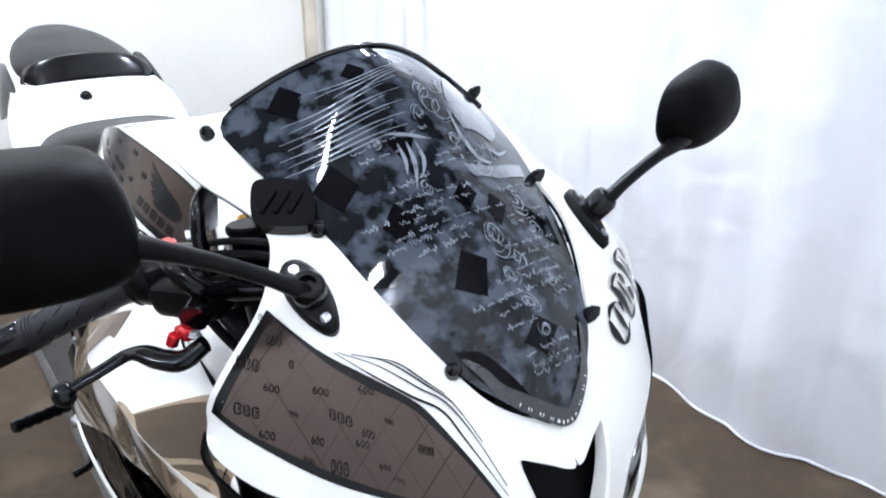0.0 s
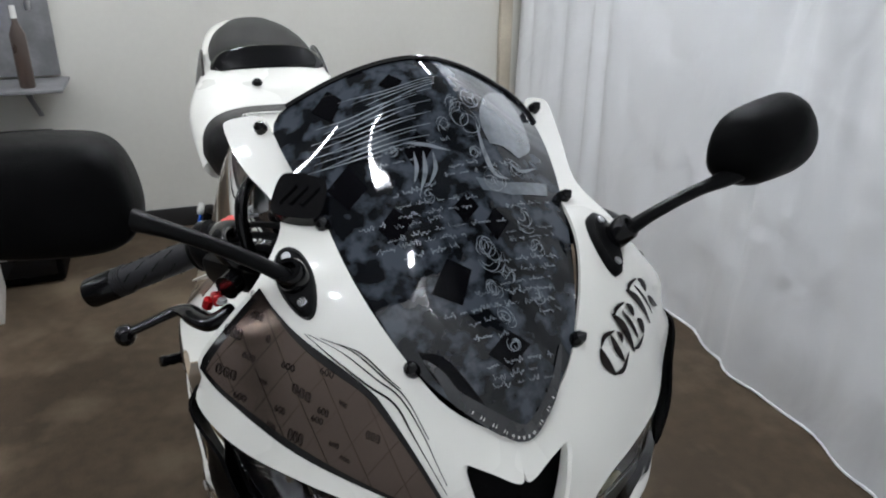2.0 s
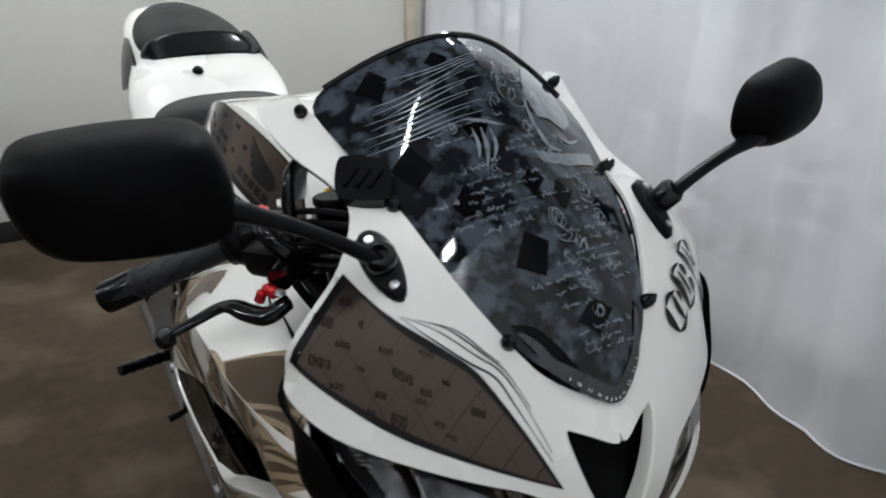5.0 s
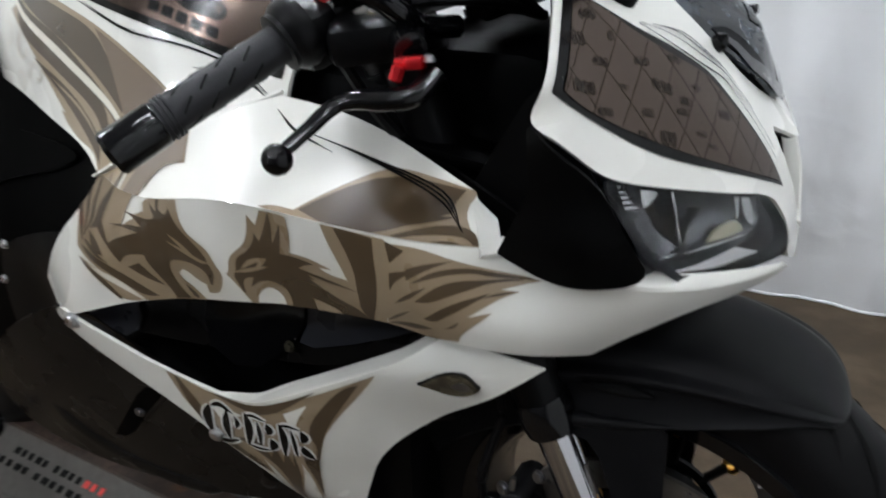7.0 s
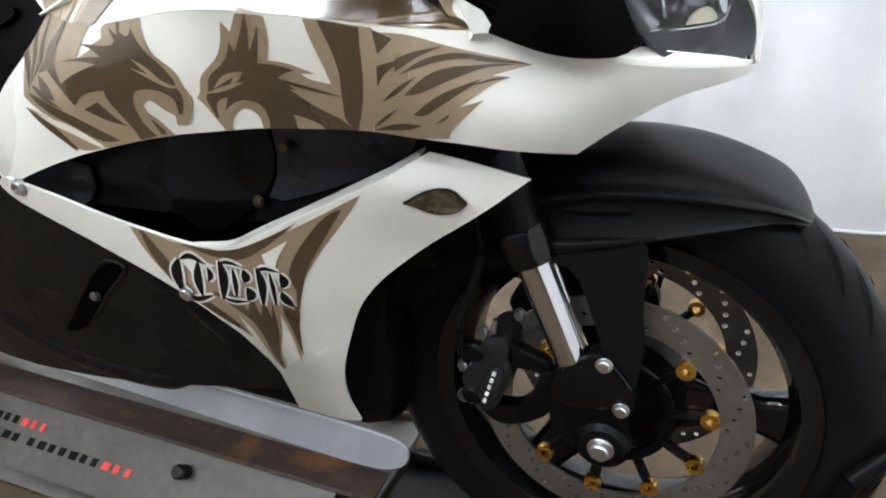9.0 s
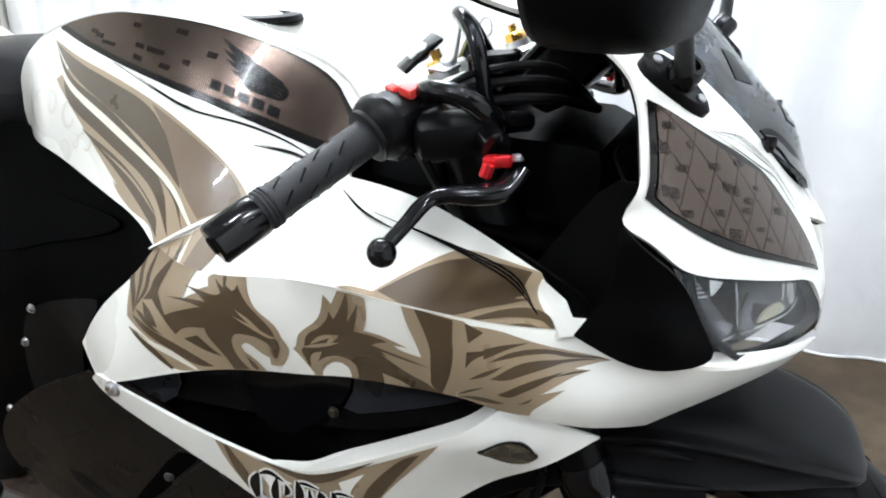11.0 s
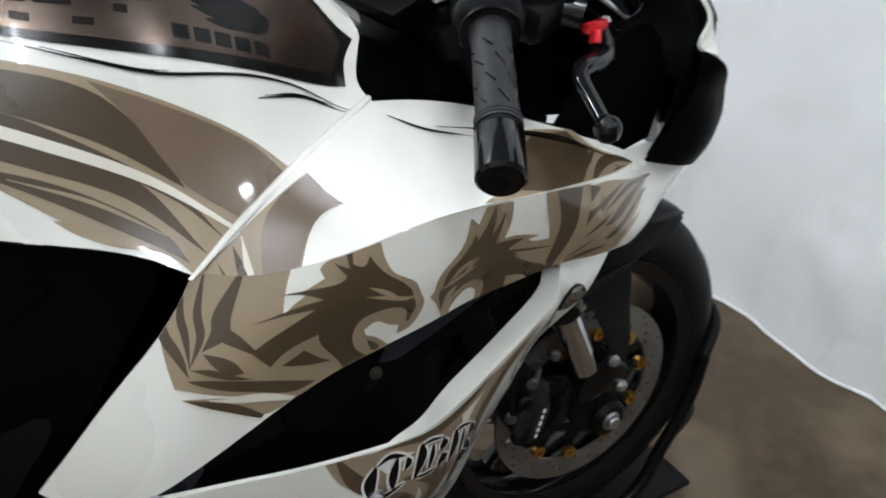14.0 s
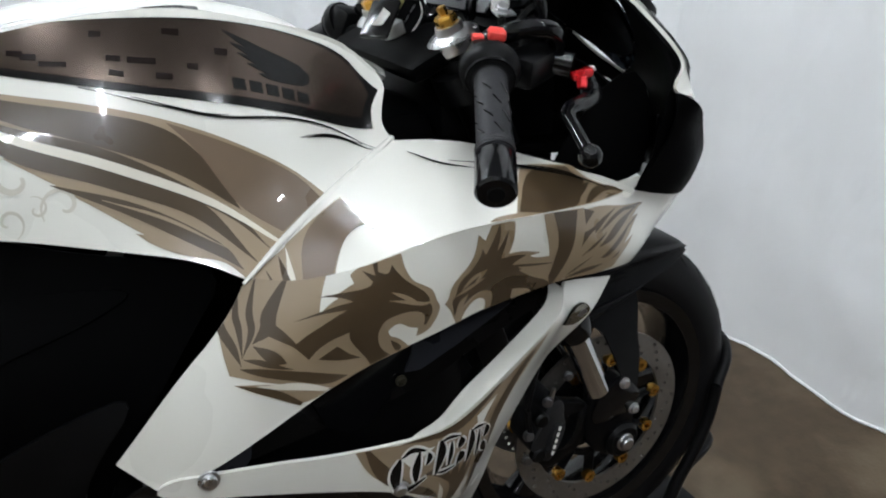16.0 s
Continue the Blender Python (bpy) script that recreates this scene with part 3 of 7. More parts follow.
TANK_LOOP = [(-.354, .603), (-.354, .603), (-.438, .558), (-.504, .52), (-.541, .498), (-.541, .498), (-.577, .524), (-.641, .546), (-.722, .575), (-.795, .592), (-.838, .612), (-.860, .645), (-.850, .674), (-.80, .702), (-.72, .724), (-.62, .736), (-.55, .74), (-.47, .731), (-.39, .715), (-.352, .68), (-.362, .655), (-.368, .632)]
tank_side, _ = both("tank_side", panel(TANK, TANK_LOOP), PEARL)


# ---- paint and print on the skins ----
SKINS = {"SIDE": (SIDE, SIDE_LOOP, side_cowl), "SHELF": (SHELF, SHELF_LOOP, cowl_shelf), "LOWER": (LOWER, LOW_LOOP, lower_fairing), "COWL": (COWL, COWL_LOOP, upper_cowl), "TANK": (TANK, TANK_LOOP, tank_side),
         "COWL_LEFT": (Surf([narrowed((x, -y, z)) for x, y, z in COWL_PLACES], (.6, .45, .66)), None, upper_cowl_left), "GLASS": (GLASS, None, windscreen)}


def soften(loop, times=2):
    """Rounds an outline but keeps its sharp points."""
    p = [np.array(q, float) for q in loop]
    keep = []
    for i in range(len(p)):
        a, b = p[i] - p[i - 1], p[(i + 1) % len(p)] - p[i]
        c = a @ b / (np.linalg.norm(a) * np.linalg.norm(b) + 1e-12)
        keep.append(c < 0.55)
    for _ in range(times):
        q, k = [], []
        for i in range(len(p)):
            j = (i + 1) % len(p)
            q.append(p[i] if keep[i] else p[i] * 0.75 + p[j] * 0.25)
            k.append(keep[i])
            if not keep[j]:
                q.append(p[i] * 0.25 + p[j] * 0.75)
                k.append(False)
        p, keep = q, k
    return p


def paint(mat, skin, loop, layer=1, round_=1, name=""):
    """A shape painted on a skin, a part of it; higher layers lie over lower ones."""
    surf, clip, owner = SKINS[skin]
    g = film(surf, soften(loop) if round_ else loop, 0.0005 * layer + 0.0003, 0.012, 0, clip=chaikin(clip, 2) if clip is not None else None)
    if g.f:
        part(name or PAINTED.get(mat.name, "painted_flame"), g, mat, owner)


PAINTED = {"black_ink": "pinstripe", "white_ink": "lettering_block", "bronze_film": "bronze_panel", "dark_bronze_ink": "printed_mark", "dark_print": "printed_diamond", "grey_print": "printed_patch", "pale_print": "printed_streak", "pearl_white_paint": "painted_gap"}
SCRIPT, MARKS = Geo(), Geo()


def stroke(mat, skin, line, w0, w1, w2, layer=2):
    paint(mat, skin, blade(line, w0, w1, w2, 5), layer, 0)


def ribbon(line, w):
    """A thin even stroke on the windscreen."""
    c = np.array(line, float)
    t = np.gradient(c, axis=0)
    t /= np.linalg.norm(t, axis=1)[:, None] + 1e-9
    nn = np.stack([-t[:, 1], t[:, 0]], 1) * np.array(w)[:, None] / 2
    n = len(c)
    SCRIPT.add(GLASS.at(np.vstack([c + nn, c - nn]), 0.0013), [(i, i + n, i + n + 1, i + 1) for i in range(n - 1)])


def script(a, b):
    """A line of illegible handwriting: words of one wavering stroke."""
    a, b = np.array(a), np.array(b)
    d = b - a
    size = np.linalg.norm(d)
    d = d / size
    up = np.array((-d[1], d[0]))
    rng = random.Random(int(abs(a[0] * 9e4 + a[1] * 7e5)))
    s = 0.0
    while s < size:
        end = s + rng.uniform(0.006, 0.019)
        pts = []
        flip = 1
        while s < min(end, size):
            tall = rng.choice((0.0016, 0.0016, 0.002, 0.0042))
            pts.append(a + d * (s + rng.uniform(-.0004, .0012)) + up * (tall if flip > 0 else -rng.choice((0, 0, 0, .0018))))
            flip = -flip
            s += rng.uniform(0.0009, 0.0017)
        if len(pts) > 2:
            c = curve(pts, 3)
            ribbon(c, np.full(len(c), rng.uniform(0.00045, 0.00075)))
        s += rng.uniform(0.002, 0.005)


def swirl(c, r):
    """A loose tangle of curled strokes."""
    rng = random.Random(int(abs(c[0] * 8e4 + c[1] * 6e5)))
    for m in range(8):
        k = np.linspace(0, 1, 22)
        w = rng.uniform(0, 6.3) + rng.choice((-1, 1)) * rng.uniform(1.5, 4.5) * k
        q = r * rng.uniform(0.35, 1.0) * (1 - rng.uniform(0.1, 0.7) * k)
        o = np.array(c) + (rng.uniform(-.4, .4) * r, rng.uniform(-.4, .4) * r)
        ribbon(np.stack([o[0] + q * np.cos(w), o[1] + q * np.sin(w) * 1.2], 1), rng.uniform(0.0005, 0.0010) * np.sin(k * math.pi) + 0.0001)


def mark(skin, c, e, up, size, kind):
    """A small dark mark on the bronze panel: kind 0 the number, else a plain bar pattern."""
    surf, _, _ = SKINS[skin]
    c, e, up = (np.array(v) for v in (c, e, up))
    ex, ey = (e - c) * 2.3, (up - c) * 2.3
    g = Geo() if kind == 0 else MARKS
    size *= 1.0 if kind == 0 else .62
    if kind == 0:
        v, f = text_geo("600", 1.6)
        g.add(surf.at(c + v[:, :1] * ex * size * 0.62 + v[:, 1:] * ey * size * 0.62, 0.0028), f)
    else:
        for i in range(3 if kind == 1 else 1):
            o = c + ex * (i - 1) * 0.80 * size
            for line, w in (([(-.28, -.5), (-.32, 0), (-.24, .5)], .17), ([(.05, -.52), (.26, -.2), (.12, .05), (.26, .3), (.05, .52)], .12), ([(-.36, .48), (0, .60), (.25, .45)], .10), ([(-.36, -.5), (0, -.6), (.28, -.45)], .10), ([(-.02, -.5), (.0, 0), (-.02, .5)], .07)):
                b = blade(line, w * .5, w, w * .5, 3) * size
                film(surf, o + b[:, :1] * ex + b[:, 1:] * ey, 0.0028, 0.012, 0, g)
    if kind == 0:
        part("printed_number", g, BRONZE_INK, SKINS[skin][2])


BLOCKS = (
    (([(-.34, .40), (-.40, .05), (-.30, -.44)], .06, .26, .06), ([(.12, .42), (.10, .0), (.16, -.40)], .05, .20, .05), ([(-.30, .40), (-.06, .52), (.30, .40)], .03, .14, .02), ([(-.30, -.42), (.02, -.52), (.42, -.34)], .03, .14, .02), ([(.34, .34), (.40, .16), (.34, .0)], .02, .14, .02)),
    (([(-.32, .52), (-.26, .1), (-.36, -.52)], .06, .24, .05), ([(.0, .36), (.02, .0), (.0, -.36)], .05, .13, .05), ([(.26, .40), (.30, .22), (.24, .06)], .04, .22, .04), ([(.30, -.06), (.36, -.24), (.26, -.44)], .04, .24, .04), ([(-.34, .44), (-.1, .52), (.24, .46)], .02, .10, .02), ([(-.36, -.46), (-.1, -.52), (.26, -.46)], .02, .10, .02)),
    (([(-.32, .52), (-.26, .1), (-.36, -.52)], .06, .24, .05), ([(.0, .40), (.02, .0), (.0, -.46)], .05, .12, .05), ([(.28, .42), (.34, .22), (.24, .04)], .04, .24, .04), ([(.22, -.08), (.28, -.28), (.46, -.52)], .05, .24, .03), ([(-.34, .44), (-.1, .52), (.26, .46)], .02, .10, .02)))


def ornament(skin, c, ex, ey, kind, mat, layer, grow=0.0):
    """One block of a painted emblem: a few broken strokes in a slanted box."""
    surf, _, owner = SKINS[skin]
    g = Geo()
    for n, (line, w0, w1, w2) in enumerate(BLOCKS[kind]):
        b = blade(line, w0 + grow, w1 + grow, w2 + grow, 5)
        film(surf, np.array(c) + b[:, :1] * np.array(ex) + b[:, 1:] * np.array(ey), .0005 * layer + .0003 + .00003 * n, .012, 0, g)
    part("lettering_block", g, mat, owner)


paint(INK, "COWL", PANEL_LOOP, 1, 2, "panel_border")
pl = np.array(PANEL_LOOP)
BRONZE_LOOP = pl + (pl.mean(0) - pl) / np.linalg.norm(pl.mean(0) - pl, axis=1)[:, None] * 0.0075
paint(BRONZE, "COWL", BRONZE_LOOP, 3, 2)
for i in range(-4, 12):
    for s in (-1, 1):
        a = np.array((-.24 + .03 * i, .56)) if s > 0 else np.array((-.24 + .03 * i, .74))
        line = [a, a + (.06, .09 * s), a + (.12, .18 * s)]
        surf, _, _ = SKINS["COWL"]
        g = film(surf, blade(line, .00022, .00022, .00022, 3), 0.0024, 0.012, 0, clip=chaikin(BRONZE_LOOP, 2))
        if g.f:
            part("printed_line", g, BRONZE_LINE, upper_cowl)
paint(TAN, "SIDE", [(-0.449, 0.796), (-0.427, 0.802), (-0.425, 0.801), (-0.405, 0.804), (-0.403, 0.789), (-0.396, 0.775), (-0.385, 0.768), (-0.374, 0.76), (-0.37, 0.747), (-0.365, 0.738), (-0.367, 0.728), (-0.373, 0.716), (-0.38, 0.71), (-0.39, 0.709), (-0.389, 0.719), (-0.399, 0.723), (-0.408, 0.731), (-0.415, 0.731), (-0.421, 0.725), (-0.419, 0.718), (-0.409, 0.713), (-0.397, 0.698), (-0.443, 0.685), (-0.484, 0.675), (-0.495, 0.685), (-0.523, 0.701), (-0.555, 0.714), (-0.571, 0.72), (-0.573, 0.736), (-0.573, 0.762), (-0.564, 0.789), (-0.538, 0.815), (-0.458, 0.819), (-0.472, 0.797), (-0.482, 0.778), (-0.487, 0.762), (-0.478, 0.768), (-0.468, 0.773), (-0.473, 0.775), (-0.464, 0.778), (-0.452, 0.784), (-0.454, 0.791)], 1, 1)
paint(TAN, "SIDE", [(-0.569, 0.711), (-0.546, 0.708), (-0.516, 0.699), (-0.501, 0.691), (-0.483, 0.677), (-0.508, 0.671), (-0.535, 0.69), (-0.556, 0.704)], 1, 1)
stroke(CREAM, "SIDE", [(-0.55, 0.707), (-0.517, 0.696), (-0.484, 0.678)], 0.0000, 0.0076, 0.0035, 2)
stroke(BROWN, "SIDE", [(-0.566, 0.71), (-0.537, 0.696), (-0.512, 0.674)], 0.0000, 0.0081, 0.0035, 2)
paint(BROWN, "SIDE", [(-0.428, 0.801), (-0.429, 0.791), (-0.422, 0.787), (-0.418, 0.789), (-0.415, 0.795), (-0.412, 0.789), (-0.404, 0.778), (-0.393, 0.769), (-0.384, 0.761), (-0.378, 0.752), (-0.378, 0.747), (-0.375, 0.741), (-0.374, 0.734), (-0.38, 0.721), (-0.383, 0.721), (-0.382, 0.731), (-0.386, 0.738), (-0.396, 0.742), (-0.407, 0.743), (-0.422, 0.741), (-0.428, 0.736), (-0.432, 0.726), (-0.431, 0.714), (-0.427, 0.704), (-0.418, 0.695), (-0.439, 0.689), (-0.443, 0.699), (-0.454, 0.716), (-0.461, 0.729), (-0.461, 0.737), (-0.477, 0.735), (-0.491, 0.729), (-0.501, 0.719), (-0.511, 0.733), (-0.514, 0.737), (-0.533, 0.749), (-0.525, 0.757), (-0.518, 0.75), (-0.511, 0.739), (-0.494, 0.749), (-0.462, 0.761), (-0.485, 0.762), (-0.511, 0.758), (-0.482, 0.765), (-0.455, 0.768), (-0.467, 0.774), (-0.486, 0.776), (-0.439, 0.778), (-0.435, 0.783), (-0.439, 0.788), (-0.443, 0.794), (-0.436, 0.79), (-0.432, 0.788), (-0.433, 0.799)], 2, 1)
stroke(TAN, "SIDE", [(-0.418, 0.769), (-0.404, 0.76), (-0.389, 0.749)], 0.0000, 0.0045, 0.0000, 3)
stroke(TAN, "SIDE", [(-0.421, 0.761), (-0.404, 0.755), (-0.386, 0.748), (-0.377, 0.747)], 0.0000, 0.0043, 0.0016, 3)
paint(TAN, "SIDE", [(-0.399, 0.741), (-0.388, 0.739), (-0.383, 0.731), (-0.384, 0.72), (-0.387, 0.723), (-0.39, 0.731), (-0.394, 0.734)], 3, 1)
paint(BROWN, "SIDE", [(-0.492, 0.716), (-0.473, 0.725), (-0.46, 0.71), (-0.449, 0.702), (-0.466, 0.705), (-0.479, 0.71)], 2, 1)
paint(BROWN, "SIDE", [(-0.562, 0.725), (-0.535, 0.722), (-0.499, 0.704), (-0.463, 0.686), (-0.484, 0.682), (-0.523, 0.706), (-0.555, 0.72)], 2, 1)
stroke(BROWN, "SIDE", [(-0.562, 0.784), (-0.57, 0.762), (-0.564, 0.743), (-0.56, 0.727)], 0.0000, 0.0080, 0.0000, 2)
stroke(BROWN, "SIDE", [(-0.548, 0.797), (-0.556, 0.771), (-0.556, 0.756), (-0.558, 0.733)], 0.0000, 0.0061, 0.0000, 2)
stroke(BROWN, "SIDE", [(-0.532, 0.802), (-0.544, 0.772), (-0.546, 0.754), (-0.557, 0.735)], 0.0000, 0.0064, 0.0000, 2)
stroke(BROWN, "SIDE", [(-0.547, 0.742), (-0.533, 0.731), (-0.522, 0.723)], 0.0000, 0.0109, 0.0000, 2)
stroke(BROWN, "SIDE", [(-0.503, 0.802), (-0.527, 0.769), (-0.533, 0.755), (-0.547, 0.744)], 0.0000, 0.0130, 0.0000, 2)
stroke(BROWN, "SIDE", [(-0.557, 0.732), (-0.541, 0.727), (-0.517, 0.715)], 0.0000, 0.0053, 0.0000, 2)
stroke(BROWN, "SIDE", [(-0.418, 0.713), (-0.41, 0.701), (-0.409, 0.697)], 0.0000, 0.0070, 0.0000, 2)
paint(TAN, "SIDE", [(-0.323, 0.805), (-0.315, 0.797), (-0.308, 0.812), (-0.285, 0.812), (-0.281, 0.81), (-0.28, 0.795), (-0.282, 0.784), (-0.285, 0.775), (-0.268, 0.774), (-0.244, 0.766), (-0.257, 0.765), (-0.249, 0.76), (-0.231, 0.758), (-0.222, 0.738), (-0.217, 0.713), (-0.307, 0.709), (-0.306, 0.714), (-0.307, 0.724), (-0.315, 0.73), (-0.324, 0.728), (-0.334, 0.717), (-0.336, 0.707), (-0.343, 0.707), (-0.347, 0.716), (-0.353, 0.729), (-0.36, 0.738), (-0.356, 0.742), (-0.353, 0.756), (-0.344, 0.765), (-0.332, 0.775), (-0.326, 0.787)], 1, 1)
paint(BROWN, "SIDE", [(-0.318, 0.789), (-0.314, 0.781), (-0.306, 0.795), (-0.299, 0.813), (-0.297, 0.801), (-0.3, 0.782), (-0.293, 0.794), (-0.288, 0.804), (-0.29, 0.789), (-0.295, 0.772), (-0.278, 0.772), (-0.262, 0.768), (-0.274, 0.764), (-0.279, 0.76), (-0.265, 0.757), (-0.247, 0.753), (-0.221, 0.747), (-0.248, 0.75), (-0.271, 0.755), (-0.266, 0.751), (-0.253, 0.742), (-0.227, 0.725), (-0.217, 0.714), (-0.245, 0.713), (-0.255, 0.721), (-0.273, 0.727), (-0.273, 0.71), (-0.3, 0.709), (-0.298, 0.722), (-0.3, 0.733), (-0.31, 0.738), (-0.319, 0.738), (-0.329, 0.734), (-0.337, 0.727), (-0.331, 0.74), (-0.339, 0.738), (-0.344, 0.732), (-0.345, 0.72), (-0.347, 0.719), (-0.349, 0.729), (-0.352, 0.738), (-0.347, 0.745), (-0.346, 0.753), (-0.341, 0.761), (-0.33, 0.768), (-0.321, 0.779)], 2, 1)
stroke(TAN, "SIDE", [(-0.341, 0.748), (-0.328, 0.758), (-0.311, 0.764)], 0.0006, 0.0049, 0.0006, 3)
stroke(TAN, "SIDE", [(-0.349, 0.743), (-0.332, 0.748), (-0.312, 0.755)], 0.0006, 0.0041, 0.0006, 3)
stroke(TAN, "SIDE", [(-0.311, 0.764), (-0.318, 0.758), (-0.325, 0.751)], 0.0006, 0.0044, 0.0006, 3)
paint(TAN, "SIDE", [(-0.27, 0.751), (-0.252, 0.75), (-0.237, 0.739), (-0.227, 0.726), (-0.248, 0.735)], 3, 1)
paint(TAN, "SIDE", [(-0.273, 0.727), (-0.265, 0.726), (-0.249, 0.72), (-0.244, 0.712), (-0.272, 0.71)], 3, 1)
paint(TAN, "SIDE", [(-0.247, 0.812), (-0.242, 0.793), (-0.235, 0.774), (-0.231, 0.758), (-0.227, 0.742), (-0.228, 0.713), (-0.203, 0.714), (-0.196, 0.74), (-0.188, 0.771), (-0.189, 0.793), (-0.191, 0.805)], 1, 1)
paint(BROWN, "SIDE", [(-0.235, 0.811), (-0.226, 0.79), (-0.221, 0.769), (-0.223, 0.753), (-0.224, 0.738), (-0.226, 0.726), (-0.217, 0.713), (-0.205, 0.743), (-0.2, 0.767), (-0.201, 0.787), (-0.201, 0.805)], 2, 1)
paint(TAN, "SIDE", [(-0.194, 0.802), (-0.164, 0.801), (-0.131, 0.791), (-0.073, 0.776), (-0.101, 0.769), (-0.088, 0.767), (-0.102, 0.762), (-0.123, 0.746), (-0.105, 0.751), (-0.116, 0.741), (-0.13, 0.727), (-0.133, 0.718), (-0.202, 0.71), (-0.199, 0.734)], 1, 1)
paint(BROWN, "SIDE", [(-0.173, 0.782), (-0.159, 0.788), (-0.137, 0.792), (-0.154, 0.785), (-0.173, 0.772)], 2, 1)
paint(BROWN, "SIDE", [(-0.169, 0.77), (-0.152, 0.783), (-0.127, 0.788), (-0.103, 0.782), (-0.074, 0.776), (-0.109, 0.779), (-0.12, 0.783), (-0.142, 0.781)], 2, 1)
paint(BROWN, "SIDE", [(-0.166, 0.754), (-0.147, 0.772), (-0.13, 0.777), (-0.113, 0.777), (-0.098, 0.778), (-0.085, 0.776), (-0.109, 0.775), (-0.119, 0.771), (-0.135, 0.765), (-0.153, 0.756)], 2, 1)
paint(BROWN, "SIDE", [(-0.16, 0.738), (-0.138, 0.757), (-0.108, 0.767), (-0.122, 0.757), (-0.14, 0.745), (-0.15, 0.737)], 2, 1)
paint(BROWN, "SIDE", [(-0.187, 0.746), (-0.174, 0.759), (-0.155, 0.77), (-0.164, 0.761), (-0.174, 0.753)], 2, 1)
paint(BROWN, "SIDE", [(-0.116, 0.762), (-0.103, 0.767), (-0.088, 0.767), (-0.105, 0.764)], 2, 1)
paint(BROWN, "SIDE", [(-0.143, 0.731), (-0.13, 0.741), (-0.133, 0.735)], 2, 1)
paint(BROWN, "SIDE", [(-0.202, 0.718), (-0.175, 0.729), (-0.153, 0.729), (-0.168, 0.722)], 2, 1)
paint(BROWN, "SIDE", [(-0.191, 0.804), (-0.175, 0.797), (-0.187, 0.785)], 2, 1)
paint(BROWN, "SIDE", [(-0.188, 0.776), (-0.168, 0.782), (-0.157, 0.785), (-0.181, 0.772), (-0.189, 0.759)], 2, 1)
paint(BROWN, "SIDE", [(-0.202, 0.72), (-0.188, 0.733), (-0.171, 0.743), (-0.19, 0.727)], 2, 1)
paint(TAN, "SHELF", [(-0.31, 0.284), (-0.299, 0.289), (-0.276, 0.289), (-0.233, 0.356), (-0.215, 0.366), (-0.148, 0.364), (-0.149, 0.335), (-0.114, 0.298), (-0.13, 0.281), (-0.224, 0.275)], 1, 1)
paint(BROWN, "SHELF", [(-0.225, 0.356), (-0.159, 0.361), (-0.16, 0.343), (-0.156, 0.331), (-0.2, 0.284), (-0.232, 0.28), (-0.272, 0.29)], 2, 1)
stroke(BROWN, "SHELF", [(-0.196, 0.281), (-0.159, 0.307), (-0.134, 0.313), (-0.117, 0.299)], 0.0000, 0.0114, 0.0000, 3)
stroke(BROWN, "SHELF", [(-0.172, 0.282), (-0.143, 0.297), (-0.12, 0.296)], 0.0000, 0.0068, 0.0000, 3)
stroke(BROWN, "SHELF", [(-0.22, 0.281), (-0.182, 0.309), (-0.151, 0.327)], 0.0000, 0.0100, 0.0000, 3)
paint(TAN, "SHELF", [(-0.545, 0.288), (-0.503, 0.316), (-0.44, 0.349), (-0.421, 0.314), (-0.443, 0.312), (-0.461, 0.289), (-0.481, 0.239), (-0.495, 0.235), (-0.518, 0.227), (-0.55, 0.2), (-0.561, 0.229), (-0.57, 0.253)], 1, 1)
paint(MID, "SHELF", [(-0.485, 0.324), (-0.44, 0.347), (-0.423, 0.315), (-0.445, 0.31), (-0.464, 0.285), (-0.484, 0.24), (-0.499, 0.201), (-0.5, 0.233), (-0.497, 0.268)], 2, 1)
stroke(CREAM, "SHELF", [(-0.501, 0.313), (-0.504, 0.27), (-0.502, 0.228)], 0.0000, 0.0072, 0.0000, 2)
stroke(BROWN, "SHELF", [(-0.509, 0.307), (-0.508, 0.282), (-0.509, 0.257)], 0.0000, 0.0066, 0.0000, 2)
stroke(BROWN, "SHELF", [(-0.523, 0.297), (-0.514, 0.258), (-0.505, 0.221)], 0.0000, 0.0058, 0.0000, 2)
stroke(BROWN, "SHELF", [(-0.534, 0.287), (-0.526, 0.252), (-0.512, 0.208)], 0.0000, 0.0063, 0.0000, 2)
stroke(BROWN, "SHELF", [(-0.544, 0.274), (-0.535, 0.238), (-0.513, 0.203)], 0.0000, 0.0061, 0.0000, 2)
stroke(BROWN, "SHELF", [(-0.555, 0.26), (-0.543, 0.226), (-0.517, 0.2)], 0.0000, 0.0049, 0.0000, 2)
paint(INK, "TANK", [(-0.738, 0.728), (-0.684, 0.733), (-0.624, 0.732), (-0.558, 0.731), (-0.509, 0.729), (-0.445, 0.722), (-0.398, 0.709), (-0.378, 0.684), (-0.363, 0.67), (-0.375, 0.654), (-0.377, 0.632), (-0.44, 0.64), (-0.526, 0.652), (-0.615, 0.671), (-0.693, 0.693), (-0.748, 0.714)], 1, 1)
paint(BRONZE, "TANK", [(-0.728, 0.728), (-0.685, 0.732), (-0.624, 0.731), (-0.558, 0.729), (-0.51, 0.728), (-0.446, 0.72), (-0.401, 0.706), (-0.383, 0.684), (-0.374, 0.667), (-0.384, 0.654), (-0.386, 0.645), (-0.438, 0.649), (-0.525, 0.66), (-0.614, 0.677), (-0.691, 0.699), (-0.736, 0.717)], 2, 1)
